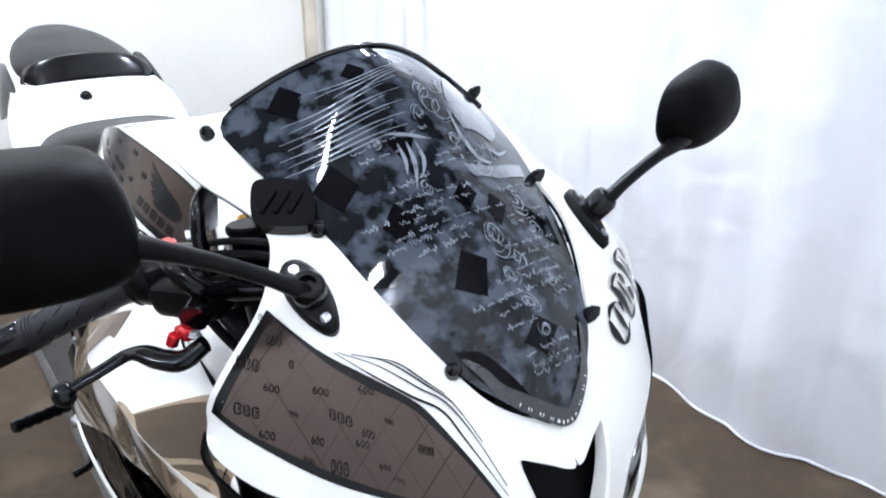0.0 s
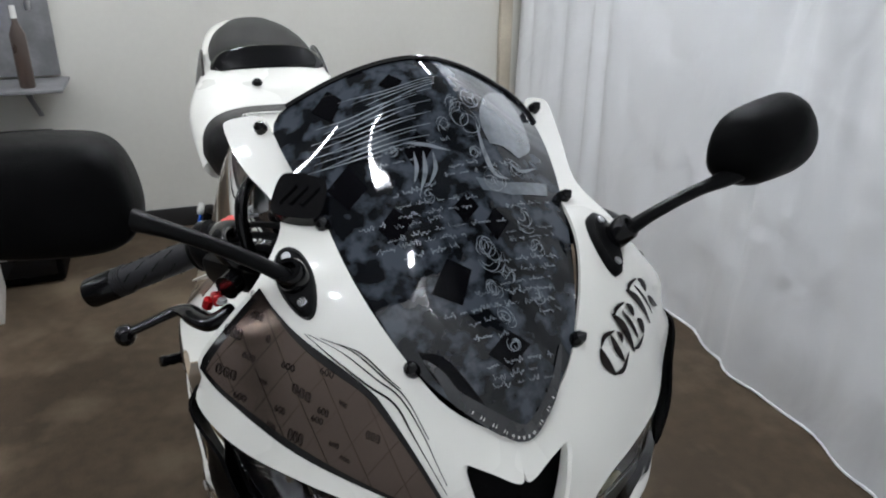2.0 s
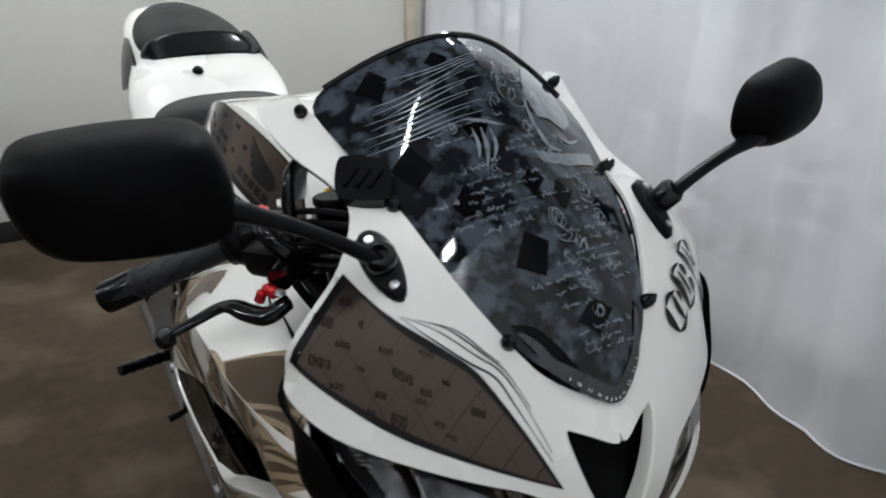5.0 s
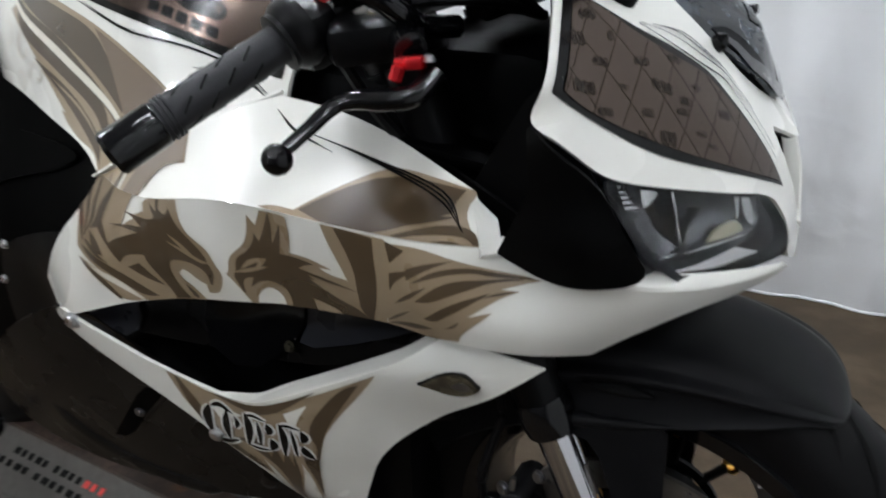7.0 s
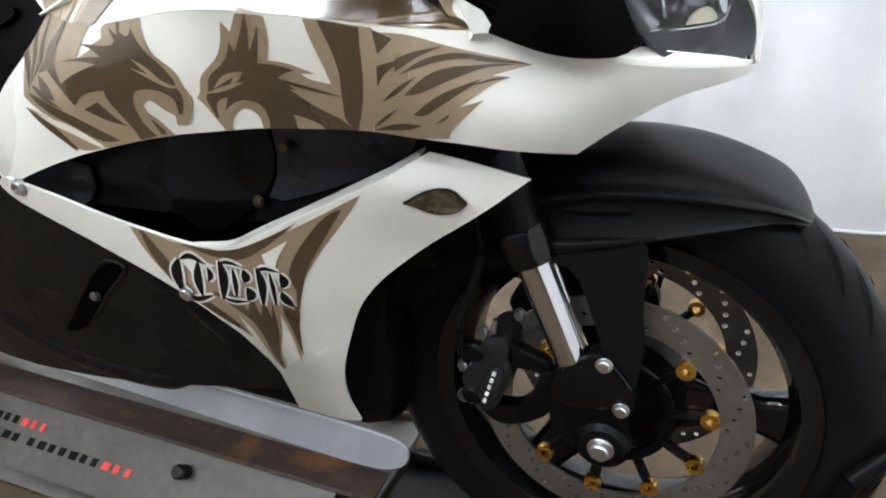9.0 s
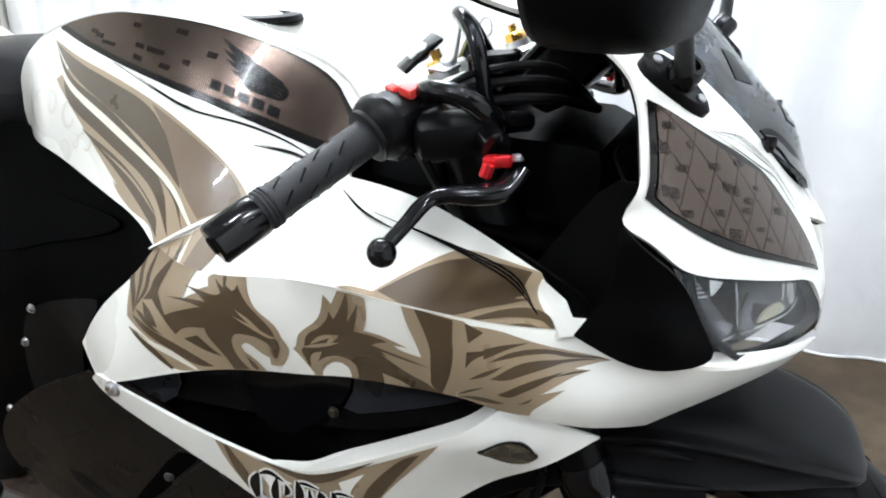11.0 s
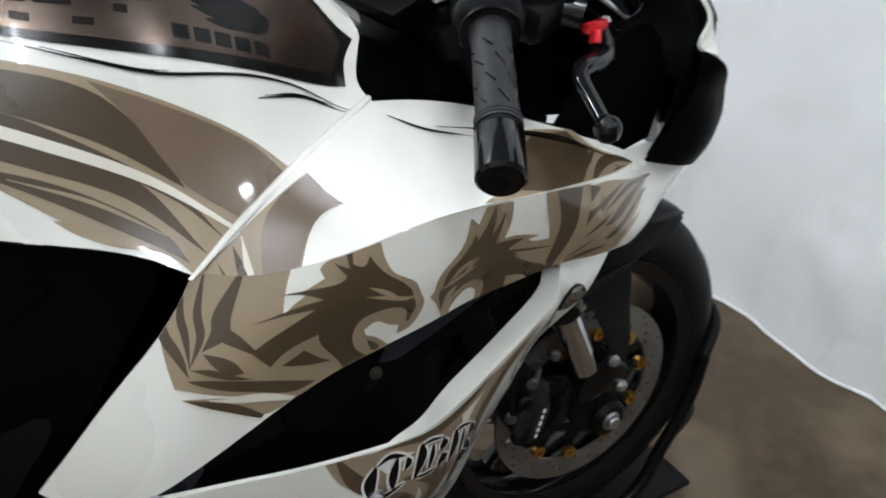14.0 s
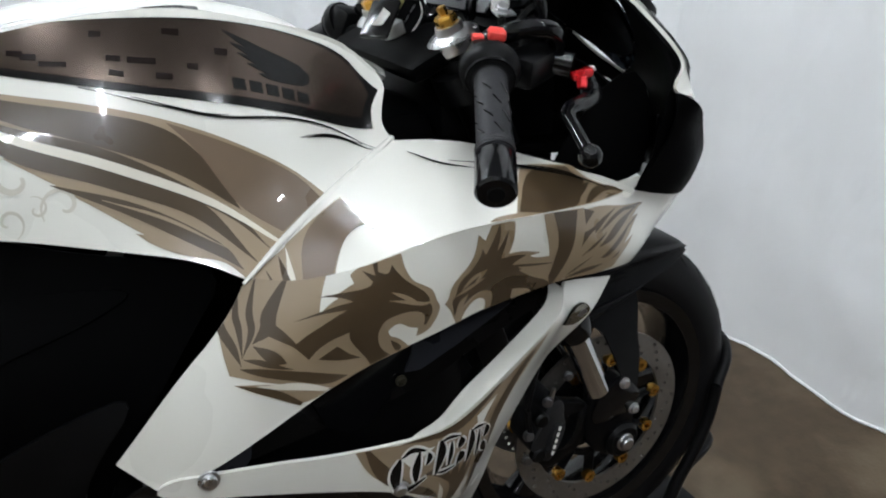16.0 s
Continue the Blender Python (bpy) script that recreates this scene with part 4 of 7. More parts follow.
paint(TAN, "TANK", [(-0.755, 0.702), (-0.755, 0.702), (-0.696, 0.679), (-0.638, 0.663), (-0.576, 0.643), (-0.523, 0.619), (-0.475, 0.592), (-0.447, 0.562), (-0.499, 0.529), (-0.541, 0.499), (-0.555, 0.519), (-0.586, 0.529), (-0.61, 0.544), (-0.621, 0.556), (-0.615, 0.554), (-0.654, 0.588), (-0.676, 0.605), (-0.672, 0.604), (-0.707, 0.632), (-0.733, 0.655), (-0.733, 0.655), (-0.712, 0.668)], 1, 1)
paint(BROWN, "TANK", [(-0.75, 0.698), (-0.697, 0.674), (-0.639, 0.657), (-0.584, 0.64), (-0.558, 0.615), (-0.54, 0.584), (-0.532, 0.562), (-0.572, 0.596), (-0.625, 0.624), (-0.701, 0.657)], 2, 1)
paint(MID, "TANK", [(-0.58, 0.641), (-0.524, 0.616), (-0.476, 0.589), (-0.457, 0.563), (-0.5, 0.535), (-0.53, 0.561), (-0.543, 0.584), (-0.558, 0.615)], 3, 1)
stroke(BROWN, "TANK", [(-0.745, 0.692), (-0.702, 0.653), (-0.626, 0.618), (-0.545, 0.562), (-0.515, 0.522)], 0.0000, 0.0090, 0.0000, 2)
stroke(CREAM, "TANK", [(-0.74, 0.684), (-0.703, 0.648), (-0.628, 0.611), (-0.553, 0.57), (-0.503, 0.524)], 0.0010, 0.0080, 0.0030, 3)
stroke(BROWN, "TANK", [(-0.72, 0.664), (-0.698, 0.636), (-0.629, 0.604), (-0.568, 0.567), (-0.529, 0.512)], 0.0000, 0.0210, 0.0000, 2)
stroke(BROWN, "TANK", [(-0.676, 0.605), (-0.614, 0.572), (-0.561, 0.532), (-0.542, 0.508)], 0.0000, 0.0134, 0.0000, 2)
stroke(TAN, "TANK", [(-0.641, 0.587), (-0.593, 0.562), (-0.552, 0.53)], 0.0000, 0.0031, 0.0000, 3)
stroke(INK, "TANK", [(-0.641, 0.677), (-0.574, 0.653), (-0.528, 0.641), (-0.464, 0.639), (-0.416, 0.63), (-0.371, 0.604)], 0.0000, 0.0025, 0.0000, 2)
stroke(INK, "TANK", [(-0.603, 0.665), (-0.552, 0.647), (-0.526, 0.643)], 0.0000, 0.0018, 0.0000, 2)
stroke(INK, "TANK", [(-0.462, 0.622), (-0.418, 0.624), (-0.384, 0.609)], 0.0000, 0.0030, 0.0000, 2)
stroke(INK, "TANK", [(-0.456, 0.624), (-0.424, 0.626), (-0.393, 0.617)], 0.0000, 0.0019, 0.0000, 2)
stroke(INK, "SHELF", [(-0.355, 0.389), (-0.324, 0.37), (-0.281, 0.358)], 0.0000, 0.0030, 0.0000, 2)
stroke(INK, "SHELF", [(-0.315, 0.372), (-0.251, 0.362), (-0.177, 0.343), (-0.138, 0.313)], 0.0000, 0.0023, 0.0000, 4)
stroke(INK, "SHELF", [(-0.311, 0.371), (-0.247, 0.362), (-0.176, 0.347), (-0.138, 0.313)], 0.0000, 0.0023, 0.0000, 4)
stroke(INK, "SHELF", [(-0.308, 0.371), (-0.243, 0.363), (-0.175, 0.351), (-0.138, 0.313)], 0.0000, 0.0023, 0.0000, 4)
for a, b, c, w in (((-.5155, .7197), (-.488, .7035), (-.446, .6885), .0075), ((-.5105, .7082), (-.487, .6965), (-.4445, .6840), .0068), ((-.5056, .6990), (-.484, .6895), (-.4440, .6798), .0062), ((-.4990, .6895), (-.480, .6830), (-.4450, .6760), .0056), ((-.4900, .6800), (-.474, .6765), (-.4475, .6725), .0062)):
    stroke(INK, "TANK", [a, b, c], .0006, w, .0030, 3)
stroke(INK, "TANK", [(-.456, .6900), (-.4425, .6835), (-.4435, .6755), (-.449, .6715)], .001, .0050, .001, 3)
for k in range(5):
    c = np.array((-.5105, .6702)) + np.array((.0152, -.0027)) * k
    paint(INK, "TANK", [c + (-.0056, .0062), c + (.0056, .0042), c + (.0052, -.0060), c + (-.0060, -.0040)], 3, 0)
paint(BRONZE_INK, "TANK", [(-0.624, 0.722), (-0.615, 0.721), (-0.616, 0.716), (-0.625, 0.717)], 3, 0)
paint(BRONZE_INK, "TANK", [(-0.567, 0.721), (-0.553, 0.72), (-0.554, 0.714), (-0.568, 0.716)], 3, 0)
paint(BRONZE_INK, "TANK", [(-0.678, 0.709), (-0.666, 0.707), (-0.667, 0.702), (-0.678, 0.704)], 3, 0)
paint(BRONZE_INK, "TANK", [(-0.615, 0.701), (-0.604, 0.699), (-0.605, 0.694), (-0.616, 0.696)], 3, 0)
paint(BRONZE_INK, "TANK", [(-0.579, 0.683), (-0.566, 0.681), (-0.567, 0.676), (-0.58, 0.678)], 3, 0)
paint(BRONZE_INK, "TANK", [(-0.615, 0.689), (-0.604, 0.686), (-0.605, 0.681), (-0.616, 0.684)], 3, 0)
paint(BRONZE_INK, "TANK", [(-0.665, 0.701), (-0.645, 0.698), (-0.646, 0.694), (-0.666, 0.697)], 3, 0)
paint(BRONZE_INK, "TANK", [(-0.599, 0.698), (-0.577, 0.695), (-0.578, 0.69), (-0.6, 0.693)], 3, 0)
paint(BRONZE_INK, "TANK", [(-0.552, 0.69), (-0.543, 0.689), (-0.544, 0.683), (-0.553, 0.685)], 3, 0)
paint(BRONZE_INK, "TANK", [(-0.686, 0.713), (-0.675, 0.711), (-0.676, 0.706), (-0.687, 0.709)], 3, 0)
paint(BRONZE_INK, "TANK", [(-0.526, 0.703), (-0.515, 0.702), (-0.516, 0.696), (-0.527, 0.697)], 3, 0)
paint(TAN, "LOWER", [(-0.468, 0.608), (-0.451, 0.561), (-0.419, 0.53), (-0.387, 0.508), (-0.361, 0.47), (-0.364, 0.505), (-0.352, 0.478), (-0.358, 0.398), (-0.325, 0.48), (-0.319, 0.51), (-0.317, 0.481), (-0.32, 0.431), (-0.307, 0.489), (-0.301, 0.519), (-0.283, 0.568), (-0.226, 0.643), (-0.218, 0.657), (-0.282, 0.619), (-0.311, 0.606), (-0.346, 0.589), (-0.387, 0.582), (-0.429, 0.59)], 1, 1)
paint(PEARL, "LOWER", [(-0.414, 0.567), (-0.389, 0.571), (-0.373, 0.568), (-0.403, 0.552)], 2, 1)
paint(PEARL, "LOWER", [(-0.32, 0.587), (-0.292, 0.605), (-0.312, 0.574), (-0.307, 0.551), (-0.317, 0.568)], 2, 1)
paint(BROWN, "LOWER", [(-0.457, 0.609), (-0.434, 0.571), (-0.407, 0.531), (-0.373, 0.502), (-0.361, 0.475), (-0.392, 0.503), (-0.426, 0.532), (-0.447, 0.561)], 2, 1)
paint(BROWN, "LOWER", [(-0.395, 0.531), (-0.38, 0.531), (-0.363, 0.515), (-0.344, 0.49), (-0.353, 0.411), (-0.327, 0.481), (-0.322, 0.531), (-0.329, 0.504), (-0.329, 0.538), (-0.339, 0.508), (-0.341, 0.537), (-0.351, 0.514), (-0.359, 0.54)], 2, 1)
paint(BROWN, "LOWER", [(-0.31, 0.536), (-0.3, 0.526), (-0.295, 0.544), (-0.301, 0.562), (-0.288, 0.591), (-0.254, 0.634), (-0.236, 0.642), (-0.28, 0.575), (-0.291, 0.543), (-0.301, 0.511), (-0.307, 0.489), (-0.315, 0.442), (-0.314, 0.484), (-0.315, 0.517)], 2, 1)
paint(BROWN, "LOWER", [(-0.416, 0.588), (-0.358, 0.585), (-0.318, 0.603), (-0.28, 0.625), (-0.336, 0.578), (-0.371, 0.577)], 2, 1)
for c, w, h, lean, kind in (((-.402, .549), .050, .050, .16, 0), ((-.355, .551), .044, .046, .10, 1), ((-.317, .548), .036, .046, .06, 2)):
    ornament("LOWER", c, (w, -.002), (w * lean, h), kind, OUTLINE, 4, .11)
    ornament("LOWER", c, (w, -.002), (w * lean, h), kind, INK, 5)
paint(PEARL, "LOWER", [(-0.185, 0.652), (-0.17, 0.661), (-0.15, 0.66), (-0.132, 0.649), (-0.147, 0.631), (-0.169, 0.632)], 1, 1)
stroke(INK, "COWL", [(-0.142, 0.681), (-0.115, 0.666), (-0.085, 0.651), (-0.062, 0.641), (-0.044, 0.62), (-0.012, 0.581)], 0.0000, 0.0019, 0.0000, 2)
stroke(INK, "COWL", [(-0.139, 0.681), (-0.109, 0.672), (-0.079, 0.657), (-0.059, 0.647), (-0.038, 0.624), (-0.013, 0.588)], 0.0000, 0.0013, 0.0000, 2)
stroke(INK, "COWL", [(-0.129, 0.68), (-0.102, 0.675), (-0.073, 0.659), (-0.054, 0.647), (-0.032, 0.62)], 0.0000, 0.0013, 0.0000, 2)
stroke(INK, "COWL", [(-0.122, 0.679), (-0.096, 0.675), (-0.071, 0.66), (-0.06, 0.654)], 0.0000, 0.0011, 0.0000, 2)
mark("COWL", (-0.192, 0.705), (-0.187, 0.703), (-0.192, 0.71), 0.60, 1)
mark("COWL", (-0.185, 0.688), (-0.18, 0.687), (-0.185, 0.694), 0.70, 0)
mark("COWL", (-0.202, 0.672), (-0.197, 0.671), (-0.202, 0.677), 1.00, 1)
mark("COWL", (-0.167, 0.671), (-0.162, 0.67), (-0.167, 0.676), 0.70, 2)
mark("COWL", (-0.185, 0.655), (-0.18, 0.654), (-0.185, 0.66), 0.70, 0)
mark("COWL", (-0.15, 0.653), (-0.145, 0.652), (-0.15, 0.658), 0.70, 0)
mark("COWL", (-0.202, 0.64), (-0.197, 0.639), (-0.202, 0.644), 1.10, 1)
mark("COWL", (-0.169, 0.638), (-0.164, 0.636), (-0.169, 0.642), 0.40, 1)
mark("COWL", (-0.135, 0.635), (-0.13, 0.633), (-0.135, 0.639), 1.00, 1)
mark("COWL", (-0.188, 0.623), (-0.183, 0.622), (-0.188, 0.628), 0.70, 0)
mark("COWL", (-0.118, 0.654), (-0.113, 0.653), (-0.118, 0.659), 0.70, 0)
mark("COWL", (-0.116, 0.624), (-0.112, 0.623), (-0.116, 0.629), 0.70, 0)
mark("COWL", (-0.152, 0.619), (-0.148, 0.618), (-0.152, 0.624), 0.70, 0)
mark("COWL", (-0.101, 0.633), (-0.096, 0.631), (-0.101, 0.638), 0.40, 1)
mark("COWL", (-0.136, 0.601), (-0.132, 0.6), (-0.136, 0.606), 1.00, 1)
mark("COWL", (-0.12, 0.617), (-0.115, 0.616), (-0.12, 0.622), 0.60, 0)
mark("COWL", (-0.104, 0.601), (-0.099, 0.6), (-0.104, 0.606), 0.50, 0)
mark("COWL", (-0.074, 0.613), (-0.069, 0.612), (-0.074, 0.618), 0.70, 1)
mark("COWL", (-0.094, 0.592), (-0.089, 0.59), (-0.094, 0.596), 0.50, 0)
mark("COWL", (-0.158, 0.606), (-0.154, 0.604), (-0.158, 0.61), 0.60, 0)
for c, ex, ey, kind in (((.0835, .639), (.036, .006), (-.002, .034), 0), ((.1160, .649), (.037, .006), (-.008, .040), 1), ((.1550, .658), (.040, .007), (-.019, .040), 2)):
    ornament("COWL_LEFT", c, ex, ey, kind, BRONZE_INK, 1)
paint(DIAMOND, "GLASS", [(-0.085, 0.859), (-0.076, 0.837), (-0.09, 0.814), (-0.104, 0.84)], 1, 0)
paint(DIAMOND, "GLASS", [(-0.088, 0.756), (-0.076, 0.726), (-0.096, 0.71), (-0.11, 0.738)], 1, 0)
paint(DIAMOND, "GLASS", [(-0.027, 0.64), (-0.008, 0.626), (-0.024, 0.596), (-0.047, 0.612)], 1, 0)
paint(DIAMOND, "GLASS", [(-0.06, 0.698), (-0.047, 0.681), (-0.066, 0.662), (-0.077, 0.682)], 1, 0)
paint(DIAMOND, "GLASS", [(0.008, 0.568), (0.026, 0.554), (0.002, 0.536), (-0.014, 0.551)], 1, 0)
paint(DIAMOND, "GLASS", [(0.008, 0.701), (0.015, 0.684), (-0.003, 0.669), (-0.01, 0.686)], 1, 0)
paint(DIAMOND, "GLASS", [(-0.029, 0.849), (-0.019, 0.836), (-0.031, 0.821), (-0.042, 0.837)], 1, 0)
paint(DIAMOND, "GLASS", [(-0.02, 0.776), (-0.008, 0.757), (-0.03, 0.728), (-0.037, 0.755)], 1, 0)
paint(DIAMOND, "GLASS", [(0.03, 0.683), (0.041, 0.668), (0.023, 0.65), (0.015, 0.667)], 1, 0)
paint(DIAMOND, "GLASS", [(-0.068, 0.568), (-0.049, 0.561), (-0.033, 0.532), (-0.022, 0.511), (-0.051, 0.53), (-0.063, 0.549)], 1, 1)
paint(HAZE, "GLASS", [(0.054, 0.806), (0.079, 0.837), (0.11, 0.855), (0.118, 0.83), (0.11, 0.785), (0.103, 0.758), (0.08, 0.744), (0.067, 0.757), (0.051, 0.758), (0.047, 0.781)], 1, 1)
paint(HAZE, "GLASS", [(0.022, 0.717), (0.053, 0.711), (0.105, 0.718), (0.099, 0.702), (0.054, 0.697), (0.025, 0.702)], 1, 0)
stroke(SCRATCH, "GLASS", [(-0.105, 0.813), (-0.066, 0.808), (0.006, 0.822)], 0.0000, 0.0016, 0.0000, 2)
stroke(SCRATCH, "GLASS", [(-0.101, 0.803), (-0.067, 0.802), (-0.01, 0.816)], 0.0000, 0.0016, 0.0000, 2)
stroke(SCRATCH, "GLASS", [(-0.097, 0.793), (-0.068, 0.797), (0.002, 0.808)], 0.0000, 0.0016, 0.0000, 2)
stroke(SCRATCH, "GLASS", [(-0.112, 0.796), (-0.069, 0.791), (-0.014, 0.803)], 0.0000, 0.0016, 0.0000, 2)
stroke(SCRATCH, "GLASS", [(-0.108, 0.787), (-0.07, 0.786), (-0.001, 0.795)], 0.0000, 0.0016, 0.0000, 2)
stroke(SCRATCH, "GLASS", [(-0.103, 0.778), (-0.072, 0.78), (-0.017, 0.79)], 0.0000, 0.0016, 0.0000, 2)
stroke(SCRATCH, "GLASS", [(-0.118, 0.78), (-0.073, 0.775), (-0.005, 0.782)], 0.0000, 0.0016, 0.0000, 2)
stroke(SCRATCH, "GLASS", [(-0.114, 0.771), (-0.074, 0.769), (-0.02, 0.777)], 0.0000, 0.0016, 0.0000, 2)
stroke(SCRATCH, "GLASS", [(-0.109, 0.762), (-0.075, 0.764), (-0.008, 0.77)], 0.0000, 0.0016, 0.0000, 2)
stroke(SCRATCH, "GLASS", [(-0.124, 0.764), (-0.076, 0.759), (-0.023, 0.765)], 0.0000, 0.0016, 0.0000, 2)
stroke(SCRATCH, "GLASS", [(-0.08, 0.834), (-0.04, 0.827), (0.014, 0.838)], 0.0000, 0.0013, 0.0000, 2)
stroke(SCRATCH, "GLASS", [(-0.07, 0.824), (-0.033, 0.824), (0.013, 0.835)], 0.0000, 0.0014, 0.0000, 2)
stroke(SCRATCH, "GLASS", [(-0.059, 0.815), (-0.025, 0.822), (0.012, 0.832)], 0.0000, 0.0014, 0.0000, 2)
stroke(SCRATCH, "GLASS", [(-0.048, 0.808), (-0.017, 0.82), (0.011, 0.829)], 0.0000, 0.0015, 0.0000, 2)
script((-0.07, 0.753), (-0.022, 0.759))
script((-0.067, 0.743), (-0.028, 0.744))
script((-0.058, 0.707), (-0.01, 0.714))
script((-0.058, 0.696), (0.016, 0.693))
script((-0.058, 0.686), (0.008, 0.684))
script((-0.072, 0.666), (0.038, 0.668))
script((-0.083, 0.659), (-0.005, 0.658))
script((-0.062, 0.647), (-0.007, 0.649))
script((-0.043, 0.588), (0.021, 0.59))
script((-0.024, 0.577), (0.009, 0.579))
script((-0.017, 0.54), (0.047, 0.544))
script((-0.014, 0.531), (0.029, 0.534))
script((-0.015, 0.525), (0.042, 0.526))
script((0.014, 0.629), (0.083, 0.634))
script((0.016, 0.619), (0.079, 0.624))
script((0.013, 0.608), (0.068, 0.613))
script((0.034, 0.656), (0.089, 0.665))
script((0.034, 0.727), (0.062, 0.734))
script((-0.022, 0.759), (0.011, 0.763))
script((0.044, 0.58), (0.069, 0.584))
script((0.0, 0.73), (0.031, 0.735))
stroke(SCRATCH, "GLASS", [(-0.028, 0.753), (-0.03, 0.734), (-0.036, 0.719)], 0.0006, 0.0038, 0.0006, 2)
stroke(SCRATCH, "GLASS", [(-0.019, 0.753), (-0.023, 0.73), (-0.033, 0.708)], 0.0006, 0.0045, 0.0006, 2)
stroke(SCRATCH, "GLASS", [(-0.01, 0.751), (-0.013, 0.731), (-0.024, 0.713)], 0.0007, 0.0040, 0.0007, 2)
stroke(SCRATCH, "GLASS", [(-0.034, 0.764), (-0.013, 0.759), (0.007, 0.751)], 0.0005, 0.0042, 0.0005, 2)
stroke(SCRATCH, "GLASS", [(0.043, 0.783), (0.041, 0.747), (0.044, 0.72), (0.058, 0.715)], 0.0006, 0.0052, 0.0006, 2)
stroke(SCRATCH, "GLASS", [(0.066, 0.736), (0.076, 0.727), (0.098, 0.735)], 0.0007, 0.0042, 0.0007, 2)
swirl((0.022, 0.805), 0.0108)
swirl((0.032, 0.787), 0.0147)
swirl((0.009, 0.78), 0.0084)
swirl((0.048, 0.812), 0.0126)
swirl((0.069, 0.726), 0.0112)
swirl((0.009, 0.645), 0.0091)
swirl((0.013, 0.636), 0.0167)
swirl((0.022, 0.618), 0.0077)
swirl((0.011, 0.578), 0.0088)
swirl((0.01, 0.556), 0.0067)
swirl((0.007, 0.607), 0.0092)
swirl((0.046, 0.595), 0.0076)
swirl((-0.029, 0.702), 0.0059)
swirl((0.057, 0.672), 0.0118)
swirl((0.06, 0.643), 0.0092)
swirl((-0.046, 0.757), 0.0067)
swirl((0.041, 0.714), 0.0108)
swirl((0.032, 0.747), 0.0084)
script((-0.063, 0.677), (-0.021, 0.677))
script((-0.01, 0.602), (0.068, 0.603))
script((-0.023, 0.565), (0.007, 0.564))
script((0.034, 0.649), (0.088, 0.656))
script((-0.009, 0.589), (0.067, 0.592))
script((-0.092, 0.685), (-0.069, 0.683))
script((-0.008, 0.721), (0.027, 0.724))
script((0.042, 0.683), (0.098, 0.693))
script((0.019, 0.6), (0.068, 0.603))
LIP = np.array([(-.066, .560), (-.0575, .5432), (-.0505, .5239), (-.033, .5065), (-.0105, .4900), (.0035, .4835), (.0180, .4862), (.0385, .5070), (.0500, .5283), (.0585, .552)])
lip = curve(LIP, 5)
way = np.gradient(lip, axis=0)
way = np.stack([-way[:, 1], way[:, 0]], 1) / np.linalg.norm(way, axis=1)[:, None]
wide = .013 * np.sin(np.linspace(.05, math.pi - .05, len(lip))) ** .6
paint(LIPGREY, "GLASS", np.vstack([lip, (lip + way * wide[:, None])[::-1]]), 2, 0, "screen_lip")
ticks = Geo()
for k in range(14, 36):
    a, w = (lip[k] + lip[min(k + 1, len(lip) - 1)]) / 2 if k % 2 else lip[k], way[k]
    film(GLASS, blade([a + w * .0020, a + w * .0032, a + w * .0045], .0004, .0009, .0004, 2), .0020, .012, 0, ticks)
part("lip_ticks", ticks, OUTLINE, windscreen, "row of pale moulded ticks")
PAD = [(-0.214, 0.790), (-0.219, 0.822), (-0.213, 0.830), (-0.178, 0.828), (-0.168, 0.820), (-0.162, 0.788), (-0.168, 0.778), (-0.205, 0.779)]
SIGNAL = [(-.186, .6465), (-.186, .6465), (-.171, .656), (-.158, .6596), (-.143, .658), (-.132, .646), (-.132, .644), (-.140, .6355), (-.155, .632), (-.170, .636)]
tagged(part("pale_script", SCRIPT, SCRATCH, windscreen, "illegible pale handwriting"), kind="stuff")

tagged(part("printed_pattern", MARKS, BRONZE_INK, upper_cowl, "small dark printed marks"), kind="stuff")


def scroll(skin, c, r, turn, flip):
    """A pale curled scroll under the clear coat."""
    k = np.linspace(0, 1, 14)
    w = turn + flip * 5.6 * k
    q = r * (1.0 - 0.86 * k)
    stroke(GHOST, skin, np.stack([c[0] + q * np.cos(w), c[1] + q * np.sin(w)], 1), r * .05, r * .20, r * .10, 1)


for c, r, turn, flip in (((-.699, .615), .024, .6, 1), ((-.670, .588), .018, 3.6, -1), ((-.712, .584), .013, 5.0, 1), ((-.740, .627), .018, 2.4, -1), ((-.768, .631), .012, .8, 1), ((-.690, .590), .010, 1.8, -1)):
    scroll("TANK", c, r, turn, flip)

# ---- front end ----
both("cowl_liner", panel(COWL, COWL_LOOP, 0.003, 0.014, -0.0046), BLACK_MATT)
both("shelf_liner", panel(SHELF, SHELF_LOOP, 0.003, 0.014, -0.0046), BLACK_MATT)
both("tank_liner", panel(TANK, TANK_LOOP, 0.003, 0.016, -0.0046), BLACK_MATT)

# black trim between headlight and shelf
TRIM = Surf([(-.06, -.252, .903), (-.088, -.232, .85), (-.11, -.222, .806), (-.035, -.234, .806), (.008, -.188, .786), (-.03, -.234, .862), (-.052, -.247, .886), (-.045, -.243, .838), (-.08, -.238, .912)], (.35, -.93, 0))
both("trim_backing", panel(TRIM, TRIM.uv([(-.085, -.238, .92), (-.05, -.24, .91), (.0, -.2, .80), (-.05, -.21, .775), (-.098, -.215, .792), (-.098, -.215, .81), (-.082, -.23, .85)]), 0.003, 0.014, -0.014), BLACK_MATT)
both("headlight_trim", panel(TRIM, TRIM.uv([(-.078, -.238, .914), (-.06, -.252, .905), (-.03, -.222, .875), (-.012, -.21, .835), (.010, -.188, .785), (-.05, -.21, .787), (-.105, -.221, .802), (-.105, -.221, .802), (-.089, -.229, .835), (-.073, -.237, .864), (-.076, -.238, .89)]), 0.003, 0.012), BLACK_MATT)
